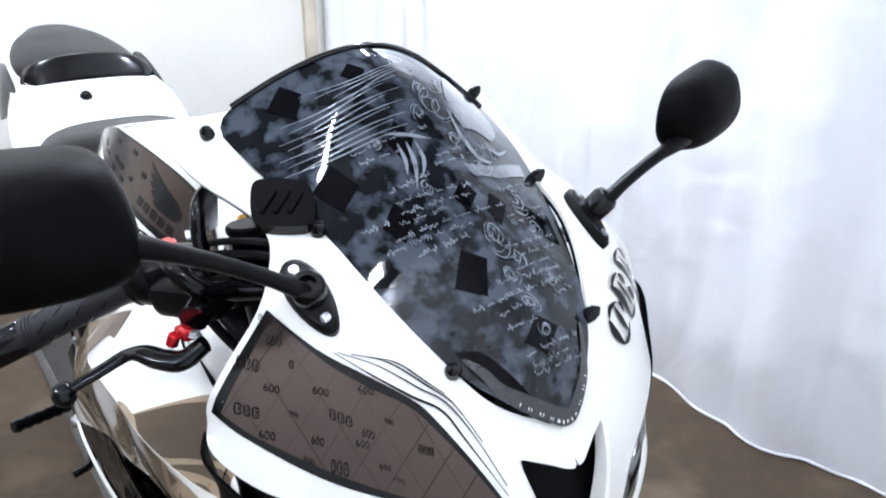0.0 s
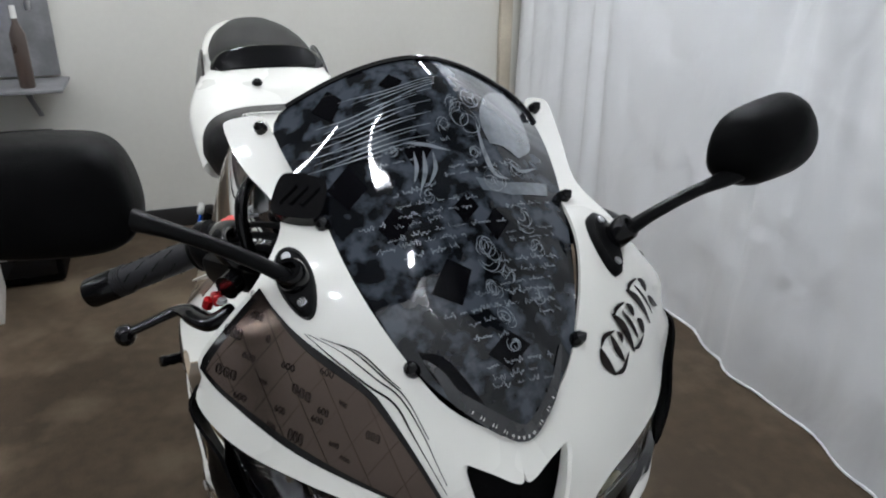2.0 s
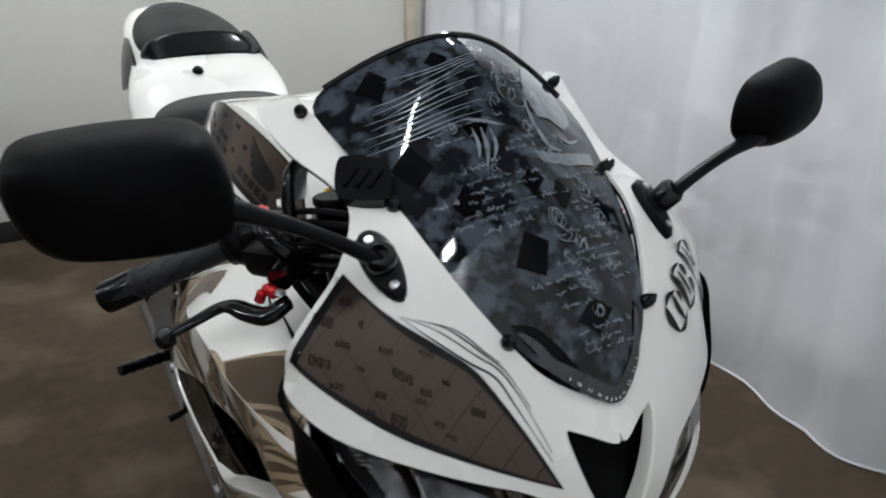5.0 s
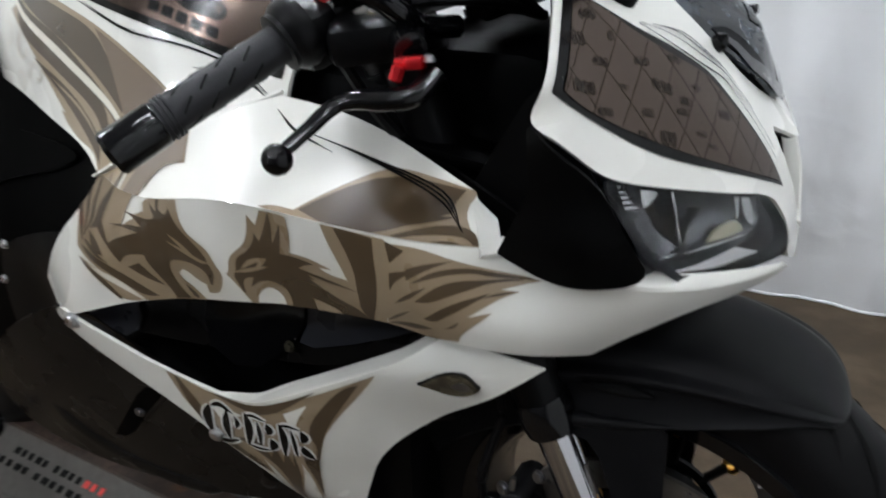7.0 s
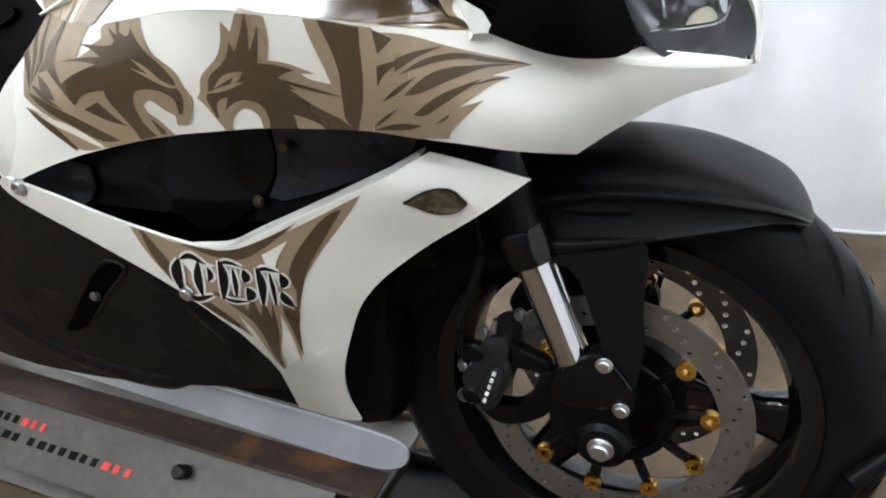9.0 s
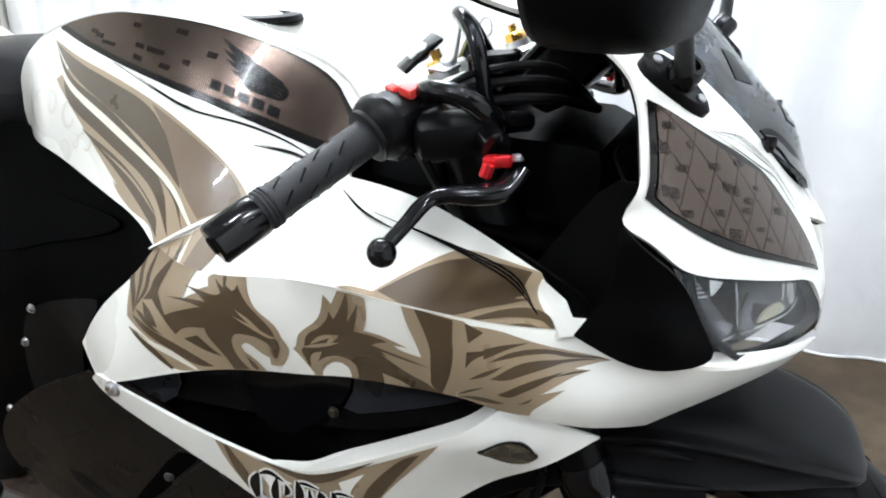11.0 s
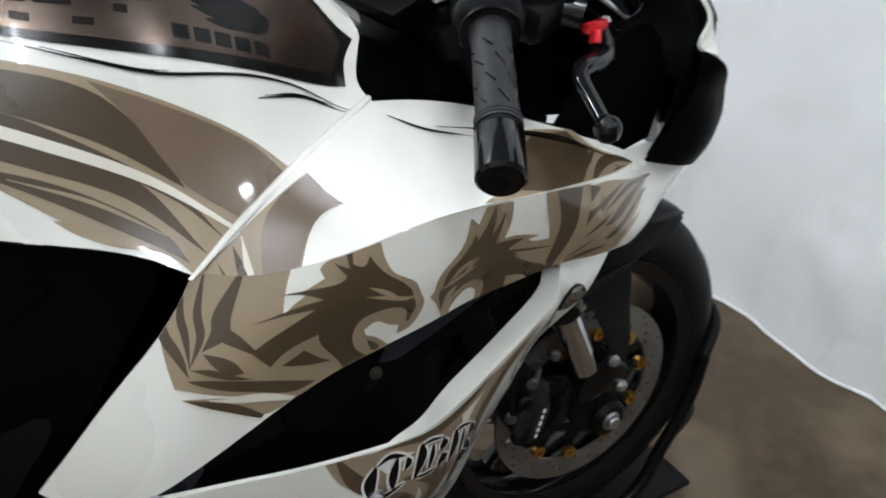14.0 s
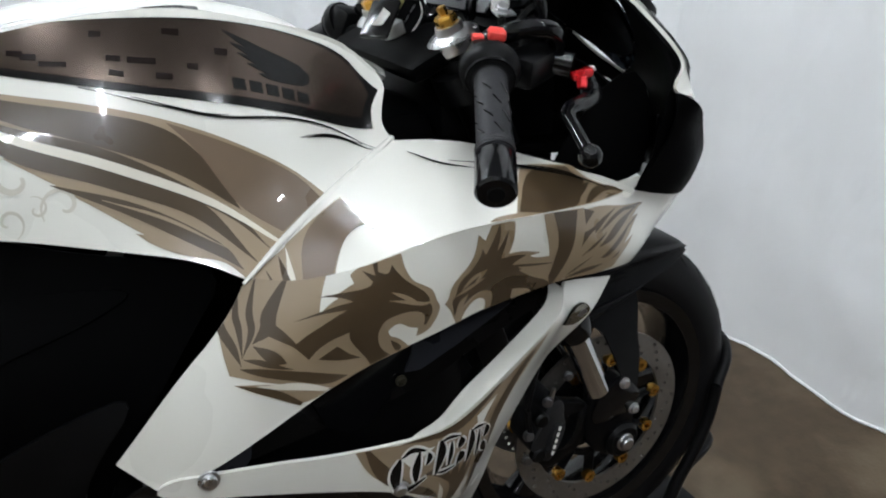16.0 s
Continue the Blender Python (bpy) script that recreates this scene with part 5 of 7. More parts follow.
face = [(-.155, -.163, .8205), (-.113, -.231, .8020), (-.099, -.221, .8025), (-.122, -.182, .811)]
both("shelf_return", loft([face, [(x - .004, y + .004, z - .006) for x, y, z in face]]), PEARL)
# inner fairing below the cockpit
INNER = Surf([(-.36, -.135, .868), (-.25, -.13, .848), (-.152, -.15, .815), (-.36, -.10, .72), (-.2, -.09, .70), (-.1, -.16, .80), (-.08, -.12, .70)], (0, -.95, .3))
both("inner_fairing", panel(INNER, INNER.uv([(-.40, -.14, .87), (-.25, -.13, .853), (-.15, -.15, .82), (-.1, -.16, .80), (-.06, -.12, .70), (-.36, -.10, .70)]), 0.003, 0.02), BLACK_MATT)
VOID = Surf([(-.2, -.14, .82), (-.06, -.165, .80), (-.07, -.18, .93), (-.15, -.145, .93)], (0, -1, 0))
both("inner_cowl_wall", panel(VOID, [(-.18, .79), (-.05, .780), (-.045, .86), (-.07, .925), (-.10, .92), (-.14, .86)], 0.003, 0.02, round_=1), BLACK_MATT)
part("dash_panel", panel(Surf([(-.10, -.17, .93), (-.10, .17, .93), (-.08, 0, .97), (-.04, 0, .88), (-.06, -.19, .85), (-.06, .19, .85), (-.16, 0, 1.03), (-.17, -.11, 1.0), (-.17, .11, 1.0)], (-.85, 0, .5)),
     [(-.17, .70), (.17, .70), (.155, .735), (.10, .750), (-.10, .750), (-.155, .735)], 0.003, 0.025), BLACK_MATT, bike)

# headlights
top = COWL.at([(-.20, .585), (-.174, .577), (-.124, .566), (-.075, .558), (-.021, .554), (.001, .539)], -0.002)
low = [(.0852, -.052, .795), (.0885, -.038, .768), (.086, -.036, .759), (.05, -.12, .769), (.012, -.183, .785)]
HEAD = Surf([*map(tuple, top), *low, (.035, -.135, .812), (.064, -.085, .80), (-.005, -.195, .825)], (.72, -.69, .05))
HL = HEAD.uv([*top, *low])
both("headlight_housing", panel(HEAD, HL, 0.004, 0.014, -0.030), BLACK_GLOSS)
cen = HL.mean(0)
both("headlight_bezel", panel(HEAD, HL, 0.010, 0.012, -0.001, holes=[(cen + (HL - cen) * 0.90)[::-1]], round_=1), BLACK_GLOSS)
lens_r, lens_l = both("headlight", panel(HEAD, HL, 0.002, 0.014, 0.0005, round_=1), LENS, "clear headlight lens")
lens_r.visible_shadow = lens_l.visible_shadow = False


def reflector(loop, depth):
    """A chromed pan behind the lens, dished towards its middle."""
    o = refine(chaikin(loop, 1), 0.006)
    c = o.mean(0)
    rings = []
    for k in (1.0, .92, .80, .70, .58, .46, .34, .20, .08):
        rings.append(HEAD.at(c + (o - c) * k, -0.009 - depth * (1 - k * k)))
    return loft([[tuple(p) for p in r] for r in rings], caps=False)


def lamp_piece(name, loop, off, mat, label="", round_=1):
    both(name, panel(HEAD, loop, 0.002, 0.008, off, round_=round_), mat, label)


def lamp_edge(line, r):
    both("chamber_edge", sweep(HEAD.at(curve(line, 4), -.0065), r, 6), REFLECT, "thin bright chrome edge")


both("reflector", reflector([(-.161, .8524), (-.1392, .8501), (-.1145, .8451), (-.1078, .8317), (-.0999, .8086), (-.1015, .794), (-.1302, .7934), (-.1399, .8024), (-.1582, .8233)], .016), FACET, "smoky chromed lamp reflector")
both("reflector", reflector([(-.111, .8421), (-.0599, .8354), (-.0293, .8268), (-.0135, .8207), (-.0101, .8036), (-.0145, .7939), (-.0267, .7892), (-.0577, .7904), (-.0918, .7913), (-.0983, .8049), (-.1052, .8255)], .014), FACET, "smoky chromed lamp reflector")
lamp_piece("lamp_hood", [(-.1095, .8409), (-.1095, .8409), (-.0499, .8336), (-.0499, .8336), (-.0431, .8214), (-.0365, .8062), (-.0365, .8062), (-.0641, .8186), (-.0944, .8308), (-.1033, .8285)], -.0075, BLACK_GLOSS, "black hood over the lamp")
lamp_piece("hood_edge", [(-.0504, .8343), (-.0504, .8343), (-.0433, .8334), (-.0352, .8093), (-.0376, .8063), (-.0376, .8063)], -.0060, REFLECT)
lamp_piece("side_reflector", [(-.0398, .8329), (-.0398, .8329), (-.0281, .8247), (-.0113, .7993), (-.0146, .7945), (-.0233, .8007), (-.0337, .8169)], -.0068, REFLECT, "bright curved reflector")
# the yellowish reflection low in the lamp is put in as an ivory piece
lamp_piece("lower_reflection", [(-.0582, .8012), (-.0365, .8049), (-.0213, .7935), (-.0294, .7909), (-.0655, .7927), (-.0655, .7927)], -.0085, IVORY, "ivory piece coloured as the lamp's yellowish reflection")
lamp_piece("lamp_vane", [(-.1155, .8456), (-.1155, .8456), (-.1125, .8446), (-.0995, .8079), (-.1001, .7991), (-.1020, .81)], -.0060, REFLECT)
lamp_piece("side_strip", [(-.161, .8524), (-.161, .8524), (-.1501, .8497), (-.1482, .8233), (-.1482, .8233), (-.1552, .8221), (-.1601, .8338)], -.0070, FACET)
lamp_piece("lamp_glint", [(-.139, .849), (-.139, .849), (-.122, .845), (-.128, .838), (-.134, .833), (-.137, .840)], -.0100, REFLECT)
for line, r in (([(-.1302, .7934), (-.1135, .7934), (-.102, .7935)], .0009), ([(-.0918, .7913), (-.0577, .7898), (-.0267, .7892), (-.0145, .7939), (-.0105, .8024)], .0010), ([(-.108, .832), (-.100, .809), (-.098, .801)], .0010)):
    lamp_edge(line, r)
for k in range(5):
    a = np.array((-.181, .856)) + np.array((.004, -.0045)) * k
    lamp_piece("lamp_rib", blade([a, a + (.010, .002), a + (.020, .001)], .0010, .0016, .0010, 3), -.004, REFLECT, round_=0)

lamp_piece("lamp_cheek", [(-.196, .835), (-.178, .840), (-.158, .818), (-.138, .797), (-.100, .788), (-.100, .770), (-.134, .775), (-.158, .783), (-.180, .803)], -.010, BLACK_GLOSS)

# nose intake
mouth = COWL.at(curve([(-.0035, .6056), (-.0021, .5997), (.001, .5924), (.0153, .5661), (.0385, .532)], 5), -.0005)
both("intake_wall", loft([[tuple(p), tuple(p + (-.002 - .014 * k, .003, -.004 * k)), tuple(p + (-.002 - .014 * k, .006, -.004 * k)), tuple(p + (-.001, .0035, 0))] for p, k in zip(mouth, np.linspace(0, 1, len(mouth)))]), PEARL)
part("intake_box", loft([[(x0, -w, z), (x1, -w, z), (x1, w, z), (x0, w, z)] for x0, x1, w, z in ((.03, .082, .022, .752), (.02, .078, .030, .775), (.0, .062, .046, .82), (-.02, .046, .050, .868))]), BLACK_MATT, bike)
both("headlight_surround", panel(HEAD, cen + (HL - cen) * 1.13, 0.004, 0.014, -0.036), BLACK_GLOSS)
NOSE = Surf([(.040, -.055, .873), (.040, .055, .873), (.070, -.018, .786), (.070, .018, .786), (.035, 0, .83), (.03, 0, .87)], (.9, 0, .3))
part("air_intake", panel(NOSE, NOSE.uv([(.045, -.062, .882), (.02, 0, .86), (.045, .062, .882), (.075, .03, .775), (.075, -.03, .775)]), 0.004, 0.012), BLACK_GLOSS, bike, "black V-shaped air intake")

# windscreen rim and spiked screws
rim = GLASS.at(chaikin(GL, 2)[:26], .0005)
part("screen_trim", sweep(rim, .0032, 8), BLACK_GLOSS, windscreen, "black rubber edge")
for x, y, z in ((-.245, .151, 1.086), (-.108, .1195, 1.029), (.0115, .0755, .941)):
    for s in (-1, 1):
        p = np.array((x, s * y, z))
        n = np.array((.55, s * .42, .72))
        p = p - n * .006
        part("spiked_screw", sweep([p - n * .002, p + n * .006, p + n * .010, p + n * .012, p + n * .014, p + n * .019], [.0068, .0068, .0068, .0058, .0058, .0012], 10), BLACK_GLOSS, bike)
pad = part("mount_pad", panel(COWL, PAD, 0.011, 0.010, 0.010, round_=2), BLACK_GLOSS, bike, "ribbed black mounting pad")
pq = np.array(PAD).mean(0)
for k in (-1, 0, 1):
    part("rib", panel(COWL, blade([pq + (.011 * k - .004, -.011), pq + (.011 * k, 0), pq + (.011 * k + .004, .011)], .0035, .0035, .0035), 0.004, 0.01, 0.0122, round_=0), BLACK_GLOSS, pad)

# mirrors
def mirror(s):
    """A mirror head on its stalk and foot; s: the side."""
    if s > 0:
        o = chaikin([(-.074, -.024), (-.074, .008), (-.062, .032), (-.041, .042), (.001, .047), (.037, .048), (.054, .035), (.066, .008), (.068, -.016), (.054, -.036), (.027, -.047), (-.010, -.049), (-.040, -.049)], 2)
        mid, yaw, turn, deep = np.array((-.0653, .3395, 1.0779)), .1592, .11, .72
        o = np.stack([(o[:, 0] * math.cos(turn) - o[:, 1] * math.sin(turn)) * .985, (o[:, 0] * math.sin(turn) + o[:, 1] * math.cos(turn)) * .90], 1)
        dome = ((.90, -.040), (.98, -.038), (1, -.030), (.97, -.016), (.90, -.002), (.76, .012), (.55, .022), (.30, .028), (.05, .030))
    else:
        o = chaikin([(-.066, -.012), (-.068, .012), (-.062, .040), (-.052, .056), (-.036, .062), (.004, .063), (.042, .060), (.066, .056), (.077, .043), (.077, .022), (.070, .000), (.055, -.016), (.028, -.022), (-.018, -.024), (-.052, -.021)], 2) - (0, .020)
        mid, yaw, turn, deep = np.array((-.062, -.333, 1.091)), -.12, 0.0, 1.0
        dome = ((.90, -.040), (.96, -.042), (1.0, -.036), (1.0, -.018), (.98, .0), (.93, .012), (.80, .022), (.50, .028), (.05, .030))

    def at(a, b, d):
        return tuple(mid + (d * deep * math.cos(yaw) - s * a * math.sin(yaw), s * a * math.cos(yaw) + d * deep * math.sin(yaw), b))

    rings = [[at(a * k, b * k, d) for a, b in o] for k, d in dome]
    head = part("mirror", loft(rings if s > 0 else [r[::-1] for r in rings]), BLACK_MATT, bike, "black mirror on a slim stalk", angle=180)
    part("mirror_glass", loft([[at(a * k, b * k, -.0412) for a, b in (o if s > 0 else o[::-1])] for k in (.86, .84)]), CHROME, head)
    foot = np.array((-.055, s * .158, 1.006))
    neck = np.array((-.052, s * .272, 1.074)) if s < 0 else np.array((-.063, .280, 1.048))
    line = curve([foot, foot * .72 + neck * .28 + (0, 0, .004), foot * .35 + neck * .65 + (0, 0, .004), neck, neck + (-.006, s * .03, .012)], 6)
    part("stalk", sweep(line, [.0085, .0072, .0070, .0075, .0110, .0175], 16, .85), BLACK_SATIN, head)
    a, b = (np.array((-.086, -.156, 1.014)), np.array((-.036, -.148, .976))) if s < 0 else (np.array((-.080, .1390, 1.013)), np.array((-.035, .1400, .976)))
    n = np.array((.52, s * .35, .78))
    n /= np.linalg.norm(n)
    t = (b - a) / np.linalg.norm(b - a)
    w = np.cross(n, t)
    ring = [a + t * .029 + t * .034 * math.cos(k) + w * .0155 * math.sin(k) * (1 - .18 * math.cos(k)) for k in np.linspace(0, 2 * math.pi, 25)[:-1]]
    if s < 0:
        ring = ring[::-1]
    r0 = [p - n * .004 for p in ring]
    r1 = [p + n * .006 for p in ring]
    ctr = np.mean(ring, 0)
    r2 = [ctr + (p - ctr) * .86 + n * .0095 for p in ring]
    part("mirror_foot", loft([r0, r1, r2]), BLACK_SATIN, head)
    part("pivot", spin([(-.012, .0001), (-.012, .013), (.006, .0135), (.010, .011), (.010, .007), (.005, .006), (.005, .0001)], foot + (.0, 0, .004), n, 20), BLACK_GLOSS, head)
    part("foot_screw", hexbolt(a + t * .051 + n * .0095, n, .0040), STEEL, head, "steel screw")
    part("foot_screw", hexbolt(a + t * .006 + n * .0095, n, .0040), STEEL, head, "steel screw")


mirror(-1)
mirror(1)

# ---- front wheel, fork and brakes ----
def plate(loop, y0, y1, s, bevel=.003, round_=2):
    """A cast plate: an outline over length and height, between two widths, with worn edges; s: the side."""
    o = chaikin(loop, round_)
    c = o.mean(0)
    k = 1 - bevel / np.abs(o - c).mean()
    rings = []
    for sc, y in ((k, y0), (1, y0 + bevel), (1, y1 - bevel), (k, y1)):
        rings.append([(c[0] + (a - c[0]) * sc, s * y, c[1] + (b - c[1]) * sc) for a, b in o])
    return loft(rings)



HUB = np.array((0.002, 0.0, 0.350))
wheel = part("front_wheel", spin([(-.056, .200), (-.060, .221), (-.054, .224), (-.046, .208), (-.02, .195), (.02, .195), (.046, .208), (.054, .224), (.060, .221), (.056, .200), (.03, .188), (-.03, .188), (-.056, .200)], HUB, (0, 1, 0), 80), RIM, bike, "black alloy wheel")
part("tyre", spin([(-.053, .220), (-.0575, .236), (-.0590, .252), (-.0555, .269), (-.045, .285), (-.026, .2955), (0, .2990), (.026, .2955), (.045, .285), (.0555, .269), (.0590, .252), (.0575, .236), (.053, .220)], HUB, (0, 1, 0), 100), RUBBER, wheel, "black tyre with slanting grooves")
GROOVE = material("tread_groove", (0.003, 0.003, 0.003), 0.8, vary=0.1, spec=0.1)


def tread(a0, s):
    """One slanting groove in the tread."""
    prof = [(.0515, .2775), (.040, .2893), (.026, .2957), (.012, .2984)]
    mid = []
    for k, (y, r) in enumerate(curve(prof, 4)):
        a = a0 + .02 * k
        mid.append((HUB + np.array((math.cos(a) * r, s * y, math.sin(a) * r)), a))
    g = Geo()
    v = []
    for i, (p, a) in enumerate(mid):
        w = .0046 * math.sin(math.pi * (i + .6) / (len(mid) + .2)) + .0006
        t = np.array((-math.sin(a), 0, math.cos(a)))
        o = np.array((math.cos(a), 0, math.sin(a))) * .0009
        v += [p + t * w + o, p - t * w + o]
    return g.add(v, [(2 * i, 2 * i + 1, 2 * i + 3, 2 * i + 2) for i in range(len(mid) - 1)])


tg = Geo()
for k in range(34):
    for s in (-1, 1):
        h = tread(2 * math.pi * (k + .25 * (s + 1)) / 34, s)
        tg.add(h.v, h.f)
tagged(part("tread", tg, GROOVE, wheel), kind="stuff")
part("hub", spin([(-.045, .0001), (-.045, .034), (-.030, .080), (.030, .080), (.045, .034), (.045, .0001)], HUB, (0, 1, 0), 32), BLACK_SATIN, wheel)
for k in range(3):
    a = 2 * math.pi * k / 3 - .02
    d, e = np.array((math.cos(a), 0, math.sin(a))), np.array((-math.sin(a), 0, math.cos(a)))
    rings = []
    for r, w, h in ((.030, .052, .028), (.070, .046, .024), (.115, .030, .020), (.160, .025, .018), (.185, .033, .020), (.200, .048, .024)):
        rings.append([tuple(HUB + d * r + e * w * math.copysign(abs(math.cos(b)) ** .6, math.cos(b)) + np.array((0, h * math.copysign(abs(math.sin(b)) ** .6, math.sin(b)), 0))) for b in np.linspace(0, 2 * math.pi, 17)[:-1]])
    part("spoke", loft(rings), RIM, wheel, angle=60)


def brake_disc(s):
    """A drilled ring."""
    loops = [[(.155 * math.cos(a), .155 * math.sin(a)) for a in np.linspace(0, 2 * math.pi, 97)[:-1]], [(.119 * math.cos(a), .119 * math.sin(a)) for a in np.linspace(0, 2 * math.pi, 81)[:-1]]]
    for k in range(60):
        a = 2 * math.pi * k / 60
        r = (.148, .1405, .133, .1255)[(k * 3) % 4]
        loops.append([(r * math.cos(a) + .0035 * math.cos(b), r * math.sin(a) + .0035 * math.sin(b)) for b in np.linspace(0, 2 * math.pi, 9)[:-1]])
    q, f = fill(loops, 0.014)
    y0, y1 = s * .066, s * .071
    n = len(q)
    g = Geo()
    edges = {}
    for t in f:
        for i, j in zip(t, t[1:] + t[:1]):
            edges[(i, j)] = 1
    side = [(i, j, j + n, i + n) for i, j in edges if (j, i) not in edges]
    v = [HUB + (a, y0, b) for a, b in q] + [HUB + (a, y1, b) for a, b in q]
    return g.add(v, [tuple(t) for t in f] + [tuple(i + n for i in reversed(t)) for t in f] + side)


for s in (-1, 1):
    d = part("brake_disc", brake_disc(s), DISC, wheel, "drilled steel brake disc", smooth=False)
    g = spin([(s * .058, .060), (s * .064, .060), (s * .064, .072), (s * .058, .072), (s * .058, .060)], HUB, (0, 1, 0), 40)
    for k in range(10):
        a = 2 * math.pi * k / 10 + .2
        u = np.array((math.cos(a), 0, math.sin(a)))
        part("carrier_arm", bar(HUB + u * .064 + (0, s * .061, 0), HUB + u * .103 + (0, s * .066, 0), .016, .005, .002), BLACK_SATIN, wheel)
    part("disc_carrier", g, BLACK_SATIN, wheel)
    for k in range(10):
        a = 2 * math.pi * k / 10 + .2
        u = np.array((math.cos(a), 0, math.sin(a)))
        part("disc_button", spin([(-.006, .0045), (-.006, .0105), (.004, .0105), (.006, .009), (.006, .0045), (-.006, .0045)], HUB + u * .109 + (0, s * .0685, 0), (0, 1, 0), 16), GOLD, wheel, "gold disc button")


def fork_at(z, y):
    return np.array((HUB[0] - (z - .350) * .443, y, z))


AX = np.array((-.405, 0, .914))
CASTING = material("grey_black_casting", (0.014, 0.014, 0.015), 0.4, spec=0.2, vary=0.25, scale=40, fine=0.2)
for s in (-1, 1):
    leg = part("fork_leg", sweep([fork_at(.953, s * .108), fork_at(.80, s * .108), fork_at(.585, s * .108)], .0265, 24), BLACK_SATIN, bike)
    part("seal_collar", spin([(-.02, .021), (-.02, .0275), (-.005, .0300), (.014, .0300), (.020, .0275)], fork_at(.573, s * .108), AX, 24), BLACK_GLOSS, leg)
    part("slider", sweep([fork_at(.57, s * .108), fork_at(.446, s * .108)], .0205, 24), CHROME, leg, "chrome fork slider")
    foot = plate([(-.060, .428), (-.033, .447), (-.013, .466), (.004, .457), (.030, .421), (.029, .381), (.020, .347), (.004, .318), (-.022, .322), (-.051, .346), (-.064, .380)], .094, .122, s, .004)
    disc(HUB + (0, s * .118, 0), (0, 1, 0), .030, .030, 28, foot)
    part("fork_foot", foot, BLACK_SATIN, leg, "black cast fork foot")
    part("axle_clamp", plate([(-.062, .40), (-.03, .39), (.0, .395), (.025, .41), (.03, .43), (.0, .462), (-.015, .468), (-.05, .44)], .120, .127, s, .002), BLACK_GLOSS, leg)
    part("axle_bolt", hexbolt(HUB + (0, s * .138, 0), (0, s, 0), .011), STEEL, leg, "zinc axle bolt")
    for x, z in ((-.004, .455), (.018, .403)):
        part("pinch_bolt", hexbolt((x, s * .130, z), (0, s, 0), .0068), STEEL, leg, "zinc pinch bolt")
    part("fork_clamp", spin([(-.016, .026), (-.016, .040), (.016, .040), (.016, .026)], fork_at(.926, s * .108), AX, 24), BLACK_SATIN, leg)
    part("fork_cap", spin([(-.008, .0001), (-.008, .029), (.004, .029), (.008, .024), (.010, .016), (.018, .015), (.018, .0001)], fork_at(.966, s * .108), AX, 28), SILVER, leg, "silver fork cap")
    part("adjuster", spin([(0, .0001), (0, .0125), (.010, .0125), (.013, .0105), (.013, .005), (.022, .005), (.022, .0001)], fork_at(.980, s * .108), AX, 6), GOLD, leg, "gold adjuster nut", smooth=False)
    cal = part("brake_caliper", plate([(-.140, .450), (-.121, .462), (-.107, .451), (-.109, .429), (-.102, .413), (-.117, .371), (-.130, .355), (-.146, .365), (-.156, .377), (-.163, .394), (-.154, .415), (-.145, .429)], .060, .126, s), CASTING, leg, "dark grey radial brake caliper")
    part("caliper_face", plate([(-.135, .372), (-.121, .378), (-.108, .413), (-.113, .425), (-.128, .420), (-.142, .385)], .124, .132, s, .002), CASTING, cal)
    part("caliper_mount", plate([(-.128, .458), (-.098, .446), (-.068, .437), (-.060, .428), (-.067, .419), (-.097, .418), (-.115, .417)], .098, .116, s), BLACK_SATIN, cal)
    part("caliper_bracket", plate([(-.151, .362), (-.130, .337), (-.111, .334), (-.083, .345), (-.055, .370), (-.050, .425), (-.073, .422), (-.076, .394), (-.093, .366), (-.120, .362)], .096, .116, s), BLACK_SATIN, cal)
    for x, z in ((-.147, .436), (-.150, .376)):
        part("piston_cap", spin([(0, .0001), (0, .012), (.008, .012), (.011, .009), (.011, .0001)], (x, s * .118, z), (0, s, 0), 20), BLACK_SATIN, cal)
    for p, rr in (((-.137, s * .124, .462), .0062), ((-.162, s * .118, .409), .007), ((-.163, s * .118, .366), .0065), ((-.099, s * .118, .490), .0058)):
        part("caliper_bolt", hexbolt(p, (-.3, s, .2), rr), DARK_STEEL, cal, "dark steel bolt")
    part("bleed_nipple", sweep([(-.128, s * .118, .462), (-.125, s * .120, .480)], [.004, .0028], 8), STEEL, cal)
    for k in range(5):
        a = np.array((-.132, s * .1332, .376)) + np.array((.0026, 0, .0098)) * k
        part("caliper_bar", bar(a, a + (.0017, 0, .0064), .0009, .0042, .0003), OUTLINE, cal, "pale lettering bar")
    part("brake_hose", sweep(curve([(-.158, s * .115, .407), (-.166, s * .117, .46), (-.157, s * .115, .50), (-.145, s * .112, .56), (-.165, s * .112, .64), (-.195, s * .10, .74)], 8), .0048, 8), RUBBER, leg)

